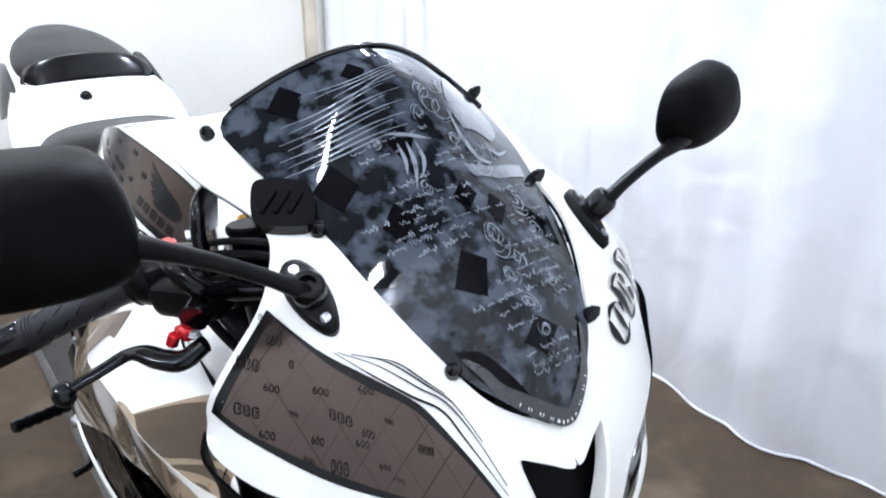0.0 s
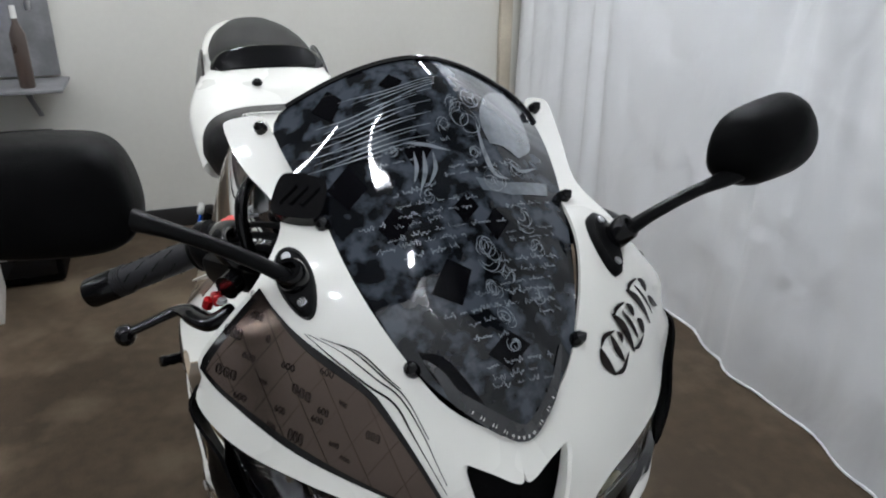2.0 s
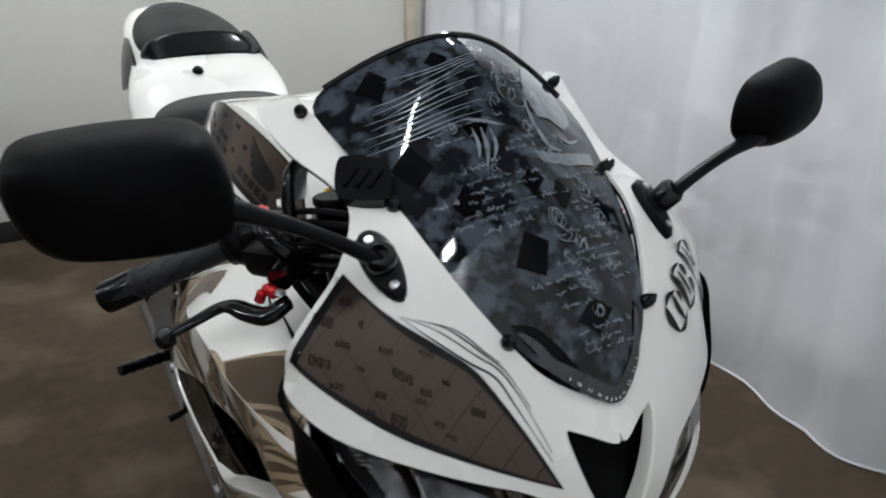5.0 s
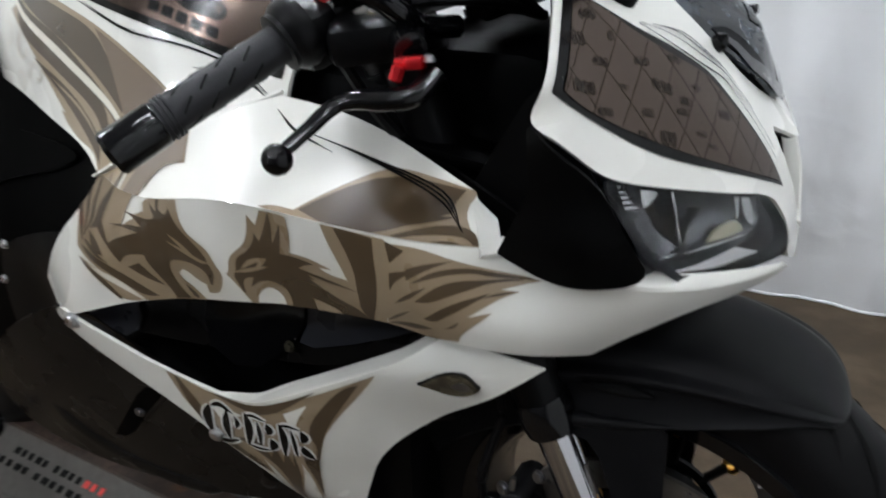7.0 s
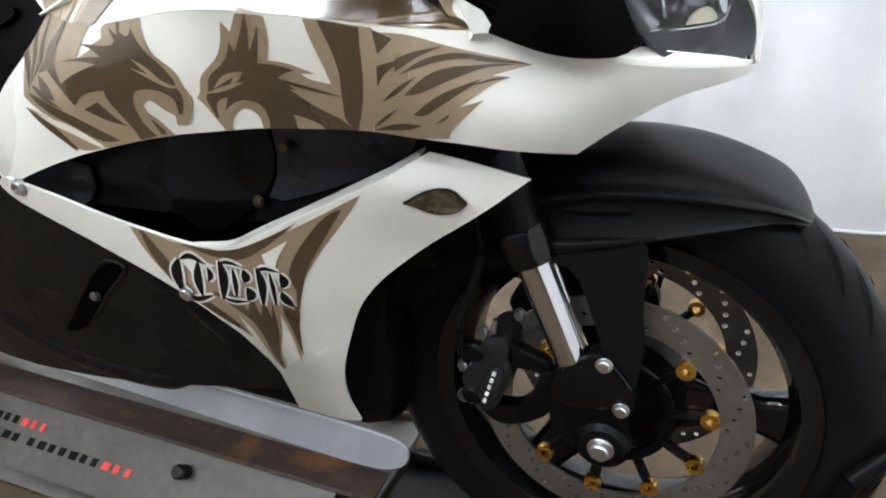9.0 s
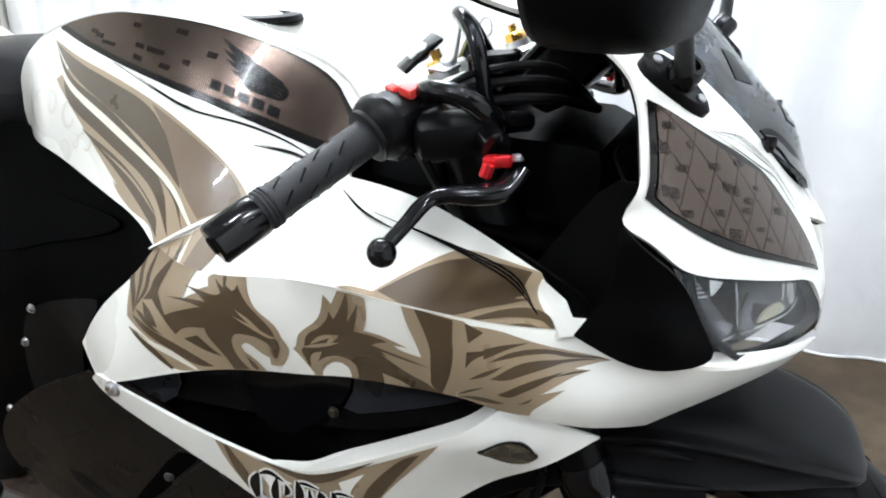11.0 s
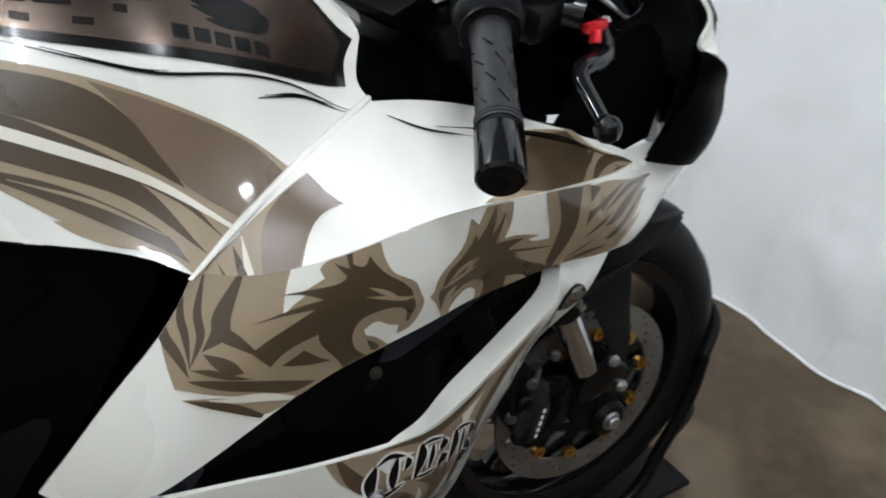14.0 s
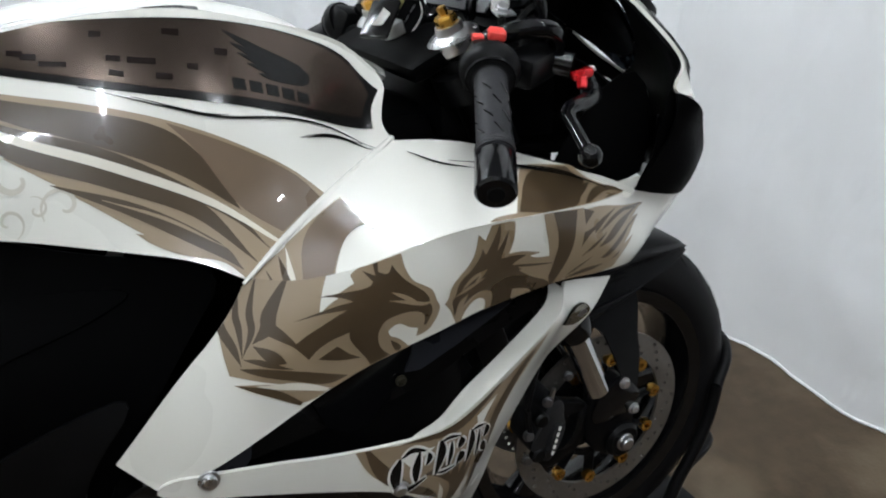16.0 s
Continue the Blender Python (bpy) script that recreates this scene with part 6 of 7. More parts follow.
# fender
ARC = [(55.8, .006, .003, .3015), (57, .034, .005, .3045), (59, .052, .007, .3080), (62, .068, .011, .3110), (66, .081, .022, .3125), (71, .091, .038, .3130), (78, .098, .056, .3130), (86, .102, .071, .3130), (96, .104, .083, .3130), (108, .105, .0875, .3130), (120, .103, .084, .3130), (138, .097, .073, .3130), (158, .086, .056, .3130)]
WING = [(0, 0, 0), (.30, .45, .02), (.48, .70, .08), (.60, .82, .20), (.66, .86, .27), (.70, .985, .31), (.74, 1.0, .38), (.80, .935, .48), (.88, .93, .66), (.95, .985, .88), (1.0, 1.03, 1.0)]
rings = []
for a, w, drop, crown in curve(ARC, 4):
    d = np.array((math.cos(radians(a)), 0, math.sin(radians(a))))
    prof = curve(WING, 3)
    half = [(y * w, crown - drop * k) for _, y, k in prof]
    over = [(-y, r) for y, r in half[:0:-1]] + half
    ring = [HUB + d * r + np.array((0, y, 0)) for y, r in over]
    ring += [HUB + d * (r - .004) + np.array((0, y * .965, 0)) for y, r in over[::-1]]
    rings.append(ring)
fender = part("front_fender", loft(rings), FENDER, bike, "matt black front mudguard", angle=50)
FLANK = Surf([(.02, -.104, .595), (-.07, -.106, .575), (.036, -.118, .42), (.008, -.124, .396), (-.02, -.119, .50), (.034, -.111, .51)], (0, -1, 0))
for s in (-1, 1):
    g = panel(FLANK, [(-.078, .556), (-.078, .574), (.0, .590), (.022, .592), (.026, .56), (.026, .52), (.034, .48), (.028, .42), (.018, .410), (-.004, .46), (-.022, .505), (-.044, .552)], 0.004, 0.014, round_=1)
    part("fender_flank", g if s < 0 else g.mirrored(), FENDER, fender)
    part("fender_lip", sweep(curve([(-.082, s * .1065, .566), (-.076, s * .108, .572), (-.05, s * .1085, .578), (-.01, s * .108, .587), (.03, s * .106, .597)], 5), [.004, .0085, .0075, .005, .0015], 12), FENDER, fender)
    part("fender_slot", sweep(curve([(-.064, s * .1005, .612), (-.03, s * .1010, .618), (.004, s * .1005, .620)], 5), [.003, .0062, .0062, .002], 10), GROOVE, fender, "dark slot")

# ---- cockpit ----
part("top_clamp", block(pose(-.288, 0, .950, 0, -24), (.085, .25, .022), .009), COVER_BLACK, bike)
part("stem_nut", spin([(0, .0001), (0, .018), (.014, .018), (.018, .013), (.018, .0001)], (-.292, 0, .962), AX, 24), SILVER, bike, "silver steering nut")
part("key_lock", spin([(0, .0001), (0, .021), (.028, .021), (.032, .017), (.032, .0001)], (-.245, 0, .955), AX, 24), BLACK_GLOSS, bike)
tag = part("key_tag", bar((-.315, -.035, 1.002), (-.345, -.062, .968), .034, .006, .003), INK, bike, "black rubber key tag")
part("tag_ring", spin([(-.0045, .010), (-.0045, .012), (.0045, .012), (.0045, .010)], (-.330, -.0485, .985), (-.7, .3, .65), 24), OUTLINE, tag)
for s in (-1, 1):
    part("clip_on", sweep([(-.262, s * .118, .945), (-.30, s * .235, .938)], .0115, 16), BLACK_SATIN, bike)
    a, b, c = np.array((-.291, s * .222, .946)), np.array((-.339, s * .315, .899)), np.array((-.358, s * .349, .881))
    grip = part("grip", sweep([a, a * .97 + b * .03, a * .96 + b * .04, b * .98 + a * .02, b], [.017, .0175, .0158, .0160, .0172], 24), GRIP, bike, "black ribbed rubber grip")
    part("grip_flange", spin([(-.003, .0001), (-.003, .0225), (.004, .0225), (.004, .0001)], a, b - a, 28), GRIP, grip)
    ax = (b - a) / np.linalg.norm(b - a)
    e1 = np.cross(ax, (0, 0, 1))
    e1 /= np.linalg.norm(e1)
    e2 = np.cross(e1, ax)
    rg = Geo()
    for i in range(4):
        for k in range(6):
            w = 2 * math.pi * (k + .5 * (i % 2)) / 6
            p = a + (b - a) * (.24 + .17 * i)
            q0 = p + .0162 * (math.cos(w) * e1 + math.sin(w) * e2)
            q1 = p + ax * .011 + .0162 * (math.cos(w + .45) * e1 + math.sin(w + .45) * e2)
            bar(q0, q1, .0015, .0012, .0003, rg)
    part("grip_pattern", rg, BLACK_GLOSS, grip)
    for k in range(3):
        part("grip_ring", spin([(-.0012, .0155), (-.0012, .0176), (.0012, .0176), (.0012, .0155)], a + (b - a) * (.90 + .03 * k), ax, 24), GRIP, grip)
    part("bar_weight", sweep([b, b * .96 + c * .04, c * .94 + b * .06, c], [.0168, .0178, .0178, .0155], 28), BLACK_GLOSS, grip, "polished black bar end")
    part("weight_socket", disc(c + ax * .0004, ax, .0075, .002, 16), GROOVE, grip)
    sw = part("switch_box", block(pose(-.281, s * .200, .950, 20, 12, s * 20), (.048, .040, .050), .012), BLACK_SATIN, bike)
    if s < 0:
        part("kill_switch", block(pose(-.268, -.194, .981, 18, 8, -25), (.018, .016, .010), .003), RED_PLASTIC, sw, "red kill switch")
        part("start_switch", block(pose(-.287, -.190, .979, 18, 8, -25), (.012, .009, .006), .002), RED_PLASTIC, sw)
    part("throttle_collar", spin([(-.020, .018), (-.020, .028), (-.012, .030), (-.004, .0275), (.0, .024), (.004, .024), (.004, .018)], a, b - a, 32), BLACK_SATIN, sw)
    part("hose_sleeve", sweep(curve([(-.270, s * .175, .972), (-.245, s * .200, .984), (-.214, s * .206, .982), (-.196, s * .192, .966), (-.198, s * .165, .955), (-.185, s * .13, .95)], 6), .0095, 12), BLACK_GLOSS, sw)
    part("lever_perch", block(pose(-.225, s * .190, .948, 10, -5, s * -32), (.075, .040, .034), .010), BLACK_SATIN, sw)
    part("master_cylinder", sweep([(-.245, s * .150, .960), (-.185, s * .205, .945)], .013, 16), BLACK_GLOSS, sw)
    lever = part("lever", sweep(curve([(-.165, s * .204, .930), (-.172, s * .222, .917), (-.190, s * .235, .914), (-.210, s * .245, .914), (-.2235, s * .256, .909), (-.229, s * .280, .898), (-.2345, s * .303, .8875)], 6), [.0105, .0125, .0115, .0085, .0070, .0066], 14, .7), BLACK_GLOSS, bike, "black folding brake lever")
    bm = Geo()
    spin([(-.011 * math.cos(math.pi * k / 8), .0002 + .0115 * math.sin(math.pi * k / 8)) for k in range(9)], (-.235, s * .308, .884), (0, 1, 0), 18, bm)
    part("lever_ball", bm, BLACK_GLOSS, lever)
    adj = part("lever_adjuster", bar((-.192, s * .216, .936), (-.168, s * .214, .939), .011, .010, .003), RED, lever, "red anodised adjuster")
    part("adjuster_wheel", disc((-.186, s * .224, .931), (.2, s * -.3, .9), .0055, .012, 8), RED, lever, "red anodised adjuster wheel")
    part("pivot_screw", hexbolt((-.166, s * .211, .942), (0, 0, 1), .0042), STEEL, lever, "steel pivot screw")
    for k, (r, dz) in enumerate(((.0042, 0), (.0035, .012), (.0048, -.015))):
        part("cable", sweep(curve([(-.262 + .01 * k, s * .190, .965 + dz), (-.215, s * .165, .985 + dz), (-.165, s * .12, .985 + dz), (-.14, s * .05, .95)], 8), r, 8), RUBBER, bike)
    part("cable", sweep(curve([(-.27, s * .185, .935), (-.25, s * .15, .87), (-.22, s * .10, .80), (-.2, s * .06, .70)], 8), .0055, 8), RUBBER, bike)
cup = part("fluid_cup", spin([(-.02, .0001), (-.02, .016), (.014, .018), (.014, .0001)], (-.215, -.135, .985), (-.1, 0, 1), 24), BLACK_GLOSS, bike)
part("cup_lid", disc((-.217, -.135, 1.003), (-.1, 0, 1), .020, .009, 24), BLACK_SATIN, cup)
part("cup_bracket", bar((-.235, -.13, .975), (-.268, -.115, .955), .012, .008, .003), SILVER, cup)
stay = part("reservoir_stay", bar((-.245, -.160, .998), (-.240, -.157, 1.040), .020, .003, .001), SILVER, bike, "bright steel strap")
part("stay_foot", bar((-.245, -.161, .999), (-.250, -.182, .996), .020, .003, .001), SILVER, stay)
part("stay_bolt", hexbolt((-.2465, -.168, 1.003), (-.1, -.6, .8), .0060), STEEL, stay, "steel bolt")
part("vent_hose", sweep(curve([(-.236, -.080, .985), (-.246, -.110, 1.022), (-.246, -.145, 1.038), (-.234, -.165, 1.038), (-.219, -.178, 1.026), (-.211, -.182, 1.004), (-.206, -.178, .972)], 8), .0068, 12), BLACK_GLOSS, bike)
meter = part("instrument_panel", block(pose(-.165, 0, .995, 0, -48), (.11, .19, .05), .02), BLACK_MATT, bike)
part("meter_glass", block(pose(-.186, 0, 1.014, 0, -48), (.085, .16, .012), .005), BLACK_GLOSS, meter)

# key tag hanging at the ignition lock
tag_u, tag_n = np.array((.463, -.287, .839)), np.array((-.483, -.875, -.033))
tag_v = np.cross(tag_u, tag_n)
tag_c = np.array((-.283, -.018, .979))


def tag_at(a, b, d):
    return tuple(tag_c + tag_u * a + tag_v * b + tag_n * d)


key_tag = thing("key_tag", "black rubber key tag with pale bars and yellow-green edge", "key tag", tag_at(0, 0, 0))
tag_o = chaikin([(-.034, -.015), (-.034, -.015), (.034, -.015), (.034, -.015), (.030, .004), (.012, .015), (-.012, .015), (-.030, .004)], 2)
part("tag_plate", loft([[tag_at(a, b, d) for a, b in tag_o] for d in (-.0015, .0015)]), BLACK_MATT, key_tag)
part("tag_edge", bar(tag_at(-.034, -.0165, 0), tag_at(.036, -.0165, 0), .005, .005, .0015), material("yellow_green_webbing", (0.22, 0.20, 0.06), 0.6, vary=0.3, scale=60), key_tag, "yellow-green webbing edge")
part("tag_rim", sweep([tag_at(a, b, .0018) for a, b in curve([(.024, .001), (.012, .0105), (-.012, .0105), (-.024, .001)], 6)], .0008, 6), OUTLINE, key_tag, "pale printed arc")
for a in (-.013, 0, .013):
    part("tag_bar", bar(tag_at(a - .0045, -.002, .0018), tag_at(a + .0045, -.002, .0018), .008, .0006, .0001), SILVER, key_tag, "pale bar")
ring_pts = [tag_at(.040 + .009 * math.cos(k), -.002 + .009 * math.sin(k), 0) for k in np.linspace(0, 2 * math.pi, 17)]
part("key_ring", sweep(ring_pts, .0010, 6, caps=False), STEEL, key_tag, "steel key ring")

# seam between tank and shelf
seam = curve([(-.545, -.236, .796), (-.50, -.214, .822), (-.45, -.190, .846), (-.40, -.165, .866), (-.363, -.147, .881)], 5)
both("seam_lip", sweep(seam, [.002, .004, .0045, .0045, .003], 10, .7), PEARL)

# tank top
edge = TANK.at([(-.352, .68), (-.39, .715), (-.47, .731), (-.55, .74), (-.62, .736), (-.72, .724), (-.80, .702), (-.850, .674)], 0.0)
TOPFIT = Surf([tuple(p) for p in edge] + [(p[0], -p[1], p[2]) for p in edge] + [(-.335, 0, .938), (-.40, 0, .966), (-.505, 0, .990), (-.63, 0, 1.005), (-.75, 0, .990), (-.85, 0, .962)], (0, 0, 1))
TL = TOPFIT.uv([tuple(p) for p in edge] + [(-.885, -.05, 0), (-.895, 0, 0), (-.885, .05, 0)] + [(p[0], -p[1], p[2]) for p in edge[::-1]] + [(-.325, .04, 0), (-.318, 0, 0), (-.325, -.04, 0)])
tank = part("tank_top", panel(TOPFIT, TL, 0.004, 0.02, round_=1), PEARL, bike, "pearl white fuel tank top")
cap = part("fuel_cap", spin([(0, .0001), (0, .048), (.006, .046), (.008, .034), (.004, .030), (.004, .0001)], (-.56, 0, .997), (-.05, 0, 1), 40), BLACK_SATIN, tank, "black fuel cap")

# signal lamps
SMOKE = material("smoked_lamp_lens", (0.20, 0.18, 0.125), 0.16, metal=0.6, coat=0.9, vary=0.5, scale=70, patches=((0.03, 0.026, 0.02), 60, 0.45))
sq = np.array(SIGNAL)
for base in both("indicator", panel(LOWER, SIGNAL, 0.010, 0.008, 0.003, round_=2), BLACK_GLOSS, "smoked indicator lamp in a black rim"):
    side = 1 if base.name == "indicator" else -1
    for name, k, dx, mat, off in (("indicator_lens", .93, 0, SMOKE, .0045), ("reflector", .34, .009, DARK_STEEL, .0048)):
        g = panel(LOWER, sq.mean(0) + (dx, 0) + (sq - sq.mean(0)) * k, .002, .006, off, round_=2)
        part(name, g if side > 0 else g.mirrored(), mat, base)
for p, n in (((-.604, -.2655, .623), (0, -1, .05)), ((-.416, -.255, .527), (0, -1, -.2))):
    part("fairing_screw", hexbolt(p, n, .0075), STEEL, bike, "steel fairing screw")

# ---- body behind: seat, tail, engine ----
SMOKED = material("smoky_brown_plastic", (0.020, 0.017, 0.016), 0.3, coat=0.2, spec=0.3, vary=0.3, scale=12)
def hull(rows, centre, n=20, under=.03):
    """A hull of rows (x, half width, top, edge height, shift sideways): rounded above, flat below."""
    rings = []
    start = centre
    for x, w, top, low, *shift in rows:
        centre = start + sum(shift)
        ring = []
        for k in range(n + 1):
            a = math.pi * k / n
            ring.append((x, centre + w * math.copysign(abs(math.cos(a)) ** .7, math.cos(a)), low + (top - low) * math.sin(a) ** .8))
        ring += [(x, centre - w * .9, low - under), (x, centre + w * .9, low - under)]
        rings.append(ring)
    c = curve(np.array(rings).reshape(len(rings), -1), 4).reshape(-1, n + 3, 3)
    return loft([[tuple(p) for p in r] for r in c])


part("tail_cowl", hull([(-1.00, .150, .855, .830), (-1.09, .160, .900, .868), (-1.17, .168, .942, .902, .006), (-1.26, .162, .963, .932, .018), (-1.36, .148, .980, .955, .028), (-1.50, .138, 1.005, .980, .028), (-1.62, .118, 1.030, 1.004, .026), (-1.70, .085, 1.044, 1.022, .024), (-1.735, .04, 1.042, 1.028, .024)], -.040, under=.02), PEARL, bike, "pearl white tail unit")
part("pillion_seat", hull([(-1.372, .122, 1.008, .968), (-1.42, .126, 1.022, .978), (-1.50, .122, 1.036, .992), (-1.58, .104, 1.050, 1.004), (-1.65, .066, 1.056, 1.022)], -.008), SEAT, bike, "black vinyl pillion seat")
part("pillion_front", hull([(-1.315, .112, .978, .966), (-1.345, .134, .998, .966), (-1.372, .132, 1.018, .966), (-1.385, .124, 1.014, .970)], -.004), BLACK_GLOSS, bike)
part("tail_screw", hexbolt((-1.205, -.048, .962), (.4, 0, .9), .009), BLACK_SATIN, bike)
part("rider_seat", hull([(-.825, .06, .950, .885), (-.88, .098, .958, .870), (-.95, .142, .952, .860), (-1.02, .148, .944, .870), (-1.065, .130, .938, .892), (-1.095, .085, .930, .908)], -.038), SEAT, bike, "black vinyl rider seat")
FLANK_SHIELD = Surf([(-1.31, -.160, .955), (-1.44, -.150, 1.012), (-1.53, -.170, .87), (-1.38, -.174, .90), (-1.51, -.164, .93), (-1.42, -.170, .94)], (0, -1, .1))
shield = panel(FLANK_SHIELD, FLANK_SHIELD.uv([(-1.30, -.158, .952), (-1.30, -.158, .952), (-1.37, -.153, .988), (-1.44, -.148, 1.008), (-1.49, -.155, .99), (-1.52, -.165, .94), (-1.52, -.170, .885), (-1.49, -.172, .875), (-1.40, -.175, .897), (-1.33, -.168, .923)]), .006, .016, round_=1)
part("tail_panel", shield, SMOKED, bike, "smoky dark panel in the tail's flank")
shield = shield.mirrored()
shield.v = [(x, y - .024, z) for x, y, z in shield.v]
part("tail_panel", shield, SMOKED, bike, "smoky dark panel in the tail's flank")

part("steering_head", block(pose(-.20, 0, .80), (.17, .19, .26), .03), BLACK_MATT, bike)
part("cockpit_tray", block(pose(-.20, 0, .842, 0, 6), (.34, .29, .010), .004), COVER_BLACK, bike)
part("engine_block", block(pose(-.48, 0, .46), (.46, .24, .40), .05), BLACK_SATIN, bike)
part("gearbox", block(pose(-.80, 0, .42), (.30, .22, .30), .05), BLACK_SATIN, bike)
part("air_box", block(pose(-.45, 0, .78), (.36, .20, .24), .05), BLACK_MATT, bike)
part("radiator", block(pose(-.25, 0, .64, 0, -20), (.05, .26, .24), .012), BLACK_SATIN, bike)
PLATE = material("blue_grey_plastic", (0.022, 0.023, 0.028), 0.3, spec=0.35, vary=0.25, scale=10)
for s in (-1, 1):
    COVER = Surf([(-.545, -.214, .790), (-.62, -.185, .79), (-.75, -.16, .80), (-.92, -.15, .80), (-.66, -.222, .655), (-.72, -.205, .60), (-.9, -.195, .60), (-1.0, -.185, .48), (-.75, -.21, .48), (-.80, -.205, .70), (-.68, -.20, .73)], (0, -1, 0))
    g = panel(COVER, [(-.55, .802), (-.62, .812), (-.70, .830), (-.80, .87), (-.95, .86), (-1.08, .84), (-1.06, .66), (-1.04, .42), (-.85, .37), (-.70, .56), (-.672, .64), (-.60, .735)], 0.004, 0.022)
    part("frame_cover", g if s < 0 else g.mirrored(), COVER_BLACK, bike, "smooth black frame cover")
    for name, loop, mat, off in (("side_plate", [(-.788, .659), (-.707, .689), (-.640, .705), (-.699, .635), (-.715, .568), (-.759, .540), (-.823, .502), (-.829, .554), (-.819, .610)], BLACK_SATIN, .006),
                                 ("heel_plate", [(-1.03, .712), (-.961, .692), (-.898, .667), (-.893, .627), (-.921, .583), (-.969, .594), (-1.03, .633)], BLACK_SATIN, .012),
                                 ("knee_panel", [(-.846, .712), (-.856, .755), (-.831, .783), (-.788, .794), (-.718, .793), (-.620, .790), (-.673, .764), (-.760, .742)], COVER_BLACK, .005)):
        g = panel(COVER, loop, .004, .02, off)
        part(name, g if s < 0 else g.mirrored(), mat, bike)
    for x, z in ((-.892, .680), (-.777, .661), (-.810, .602), (-.973, .517), (-1.005, .444), (-.882, .471), (-.870, .419), (-.931, .419), (-1.04, .40)):
        part("frame_bolt", hexbolt(tuple(np.array(COVER.at([(x, z)], .012)[0]) * (1, -s, 1)), (0, s, .1), .0046), STEEL, bike, "steel bolt")
    part("clutch_cover" if s < 0 else "alternator_cover", spin([(-.06, .0001), (-.06, .115), (.0, .115), (.018, .10), (.024, .06), (.024, .0001)], (-.66, s * .17, .44), (0, s, 0), 40), BLACK_SATIN, bike)
    BELLY = Surf([(-.62, -.232, .60), (-.48, -.215, .52), (-.40, -.17, .42), (-.36, -.14, .33), (-.46, -.16, .33), (-.64, -.19, .32), (-.85, -.20, .31), (-.88, -.23, .45), (-.72, -.235, .50)], (0, -1, 0))
    g = panel(BELLY, [(-.645, .622), (-.56, .585), (-.47, .540), (-.40, .50), (-.345, .42), (-.352, .335), (-.45, .33), (-.62, .315), (-.84, .315), (-.90, .38), (-.88, .46), (-.80, .54), (-.70, .60)], 0.004, 0.02)
    pan = part("belly_pan", g if s < 0 else g.mirrored(), DUCT, bike, "matt black lower panel")
    # no opening is cut: a black sheet on the pan gives the vent's shade
    vent = [(-.659, .404), (-.659, .404), (-.606, .470), (-.571, .514), (-.544, .524), (-.533, .517), (-.568, .482), (-.599, .445), (-.633, .409)]
    g = panel(BELLY, vent, .003, .012, .0035, round_=1)
    hole = part("vent_shade_sheet", g if s < 0 else g.mirrored(), COVER_BLACK, pan, "dark sheet standing in for the vent's shade")
    part("vent_bolt", hexbolt(tuple(np.array(BELLY.at([(-.587, .473)], .006)[0]) * (1, -s, 1)), (0, s, .1), .0055), DARK_STEEL, hole)
    for name, line, r in (("vent_rim", curve([(-.640, .402), (-.600, .440), (-.566, .480), (-.531, .517), (-.547, .527), (-.575, .518)], 6), .003),
                          ("pan_crease", curve([(-.547, .525), (-.509, .508), (-.477, .483), (-.453, .453), (-.431, .398), (-.45, .362), (-.49, .340)], 6), .020),
                          ("pan_swage", curve([(-.80, .47), (-.76, .40), (-.70, .358), (-.613, .332), (-.545, .324), (-.49, .340)], 6), .022)):
        path = BELLY.at(line, .001 if r < .01 else -.016)
        taper = r * np.clip(np.sin(np.linspace(.05, math.pi - .05, len(path))) * 1.6, .1, 1)
        part(name, sweep([tuple(np.array(p) * (1, -s, 1)) for p in path], list(taper), 28), DUCT, pan)
    DUCTFIT = Surf([(-.64, -.215, .63), (-.50, -.17, .66), (-.30, -.15, .69), (-.12, -.15, .70), (-.40, -.16, .60), (-.25, -.15, .64), (-.60, -.22, .60)], (0, -1, 0))
    g = panel(DUCTFIT, [(-.66, .625), (-.53, .68), (-.34, .73), (-.10, .73), (-.12, .66), (-.24, .62), (-.36, .57), (-.5, .58), (-.62, .60)], 0.004, 0.02)
    part("air_duct", g if s < 0 else g.mirrored(), DUCT, bike)
    for name, loop, mat, off in (("duct_plate", [(-.668, .618), (-.569, .640), (-.554, .600), (-.586, .580), (-.636, .596)], PLATE, .010), ("inner_panel", [(-.362, .702), (-.234, .724), (-.180, .680), (-.273, .630), (-.372, .594), (-.350, .640)], PLATE, .006),
                                 ("engine_mount", [(-.481, .680), (-.364, .691), (-.352, .640), (-.378, .595), (-.435, .554), (-.487, .593)], BLACK_GLOSS, .008)):
        g = panel(DUCTFIT, loop, .004, .02, off, round_=1)
        part(name, g if s < 0 else g.mirrored(), mat, bike)
    for x, z in ((-.338, .664), (-.376, .600)):
        part("mount_bolt", hexbolt(tuple(np.array(DUCTFIT.at([(x, z)], .014)[0]) * (1, -s, 1)), (0, s, .1), .0052), OXIDE, bike, "dull brass-coloured bolt")
    sub = part("footrest_plate", bar((-.96, s * .17, .54), (-1.06, s * .185, .34), .012, .09, .005), BLACK_SATIN, bike)
    part("footrest", sweep([np.array((-.99, s * .19, .425)) + np.array((.04, s * .135, .012)) * k / 16 for k in range(17)], [.013 if k % 2 else .0105 for k in range(17)], 12), BLACK_GLOSS, sub, "black knurled footrest")
    part("heel_guard", bar((-1.02, s * .19, .50), (-1.10, s * .19, .44), .006, .06, .003), BLACK_SATIN, sub)
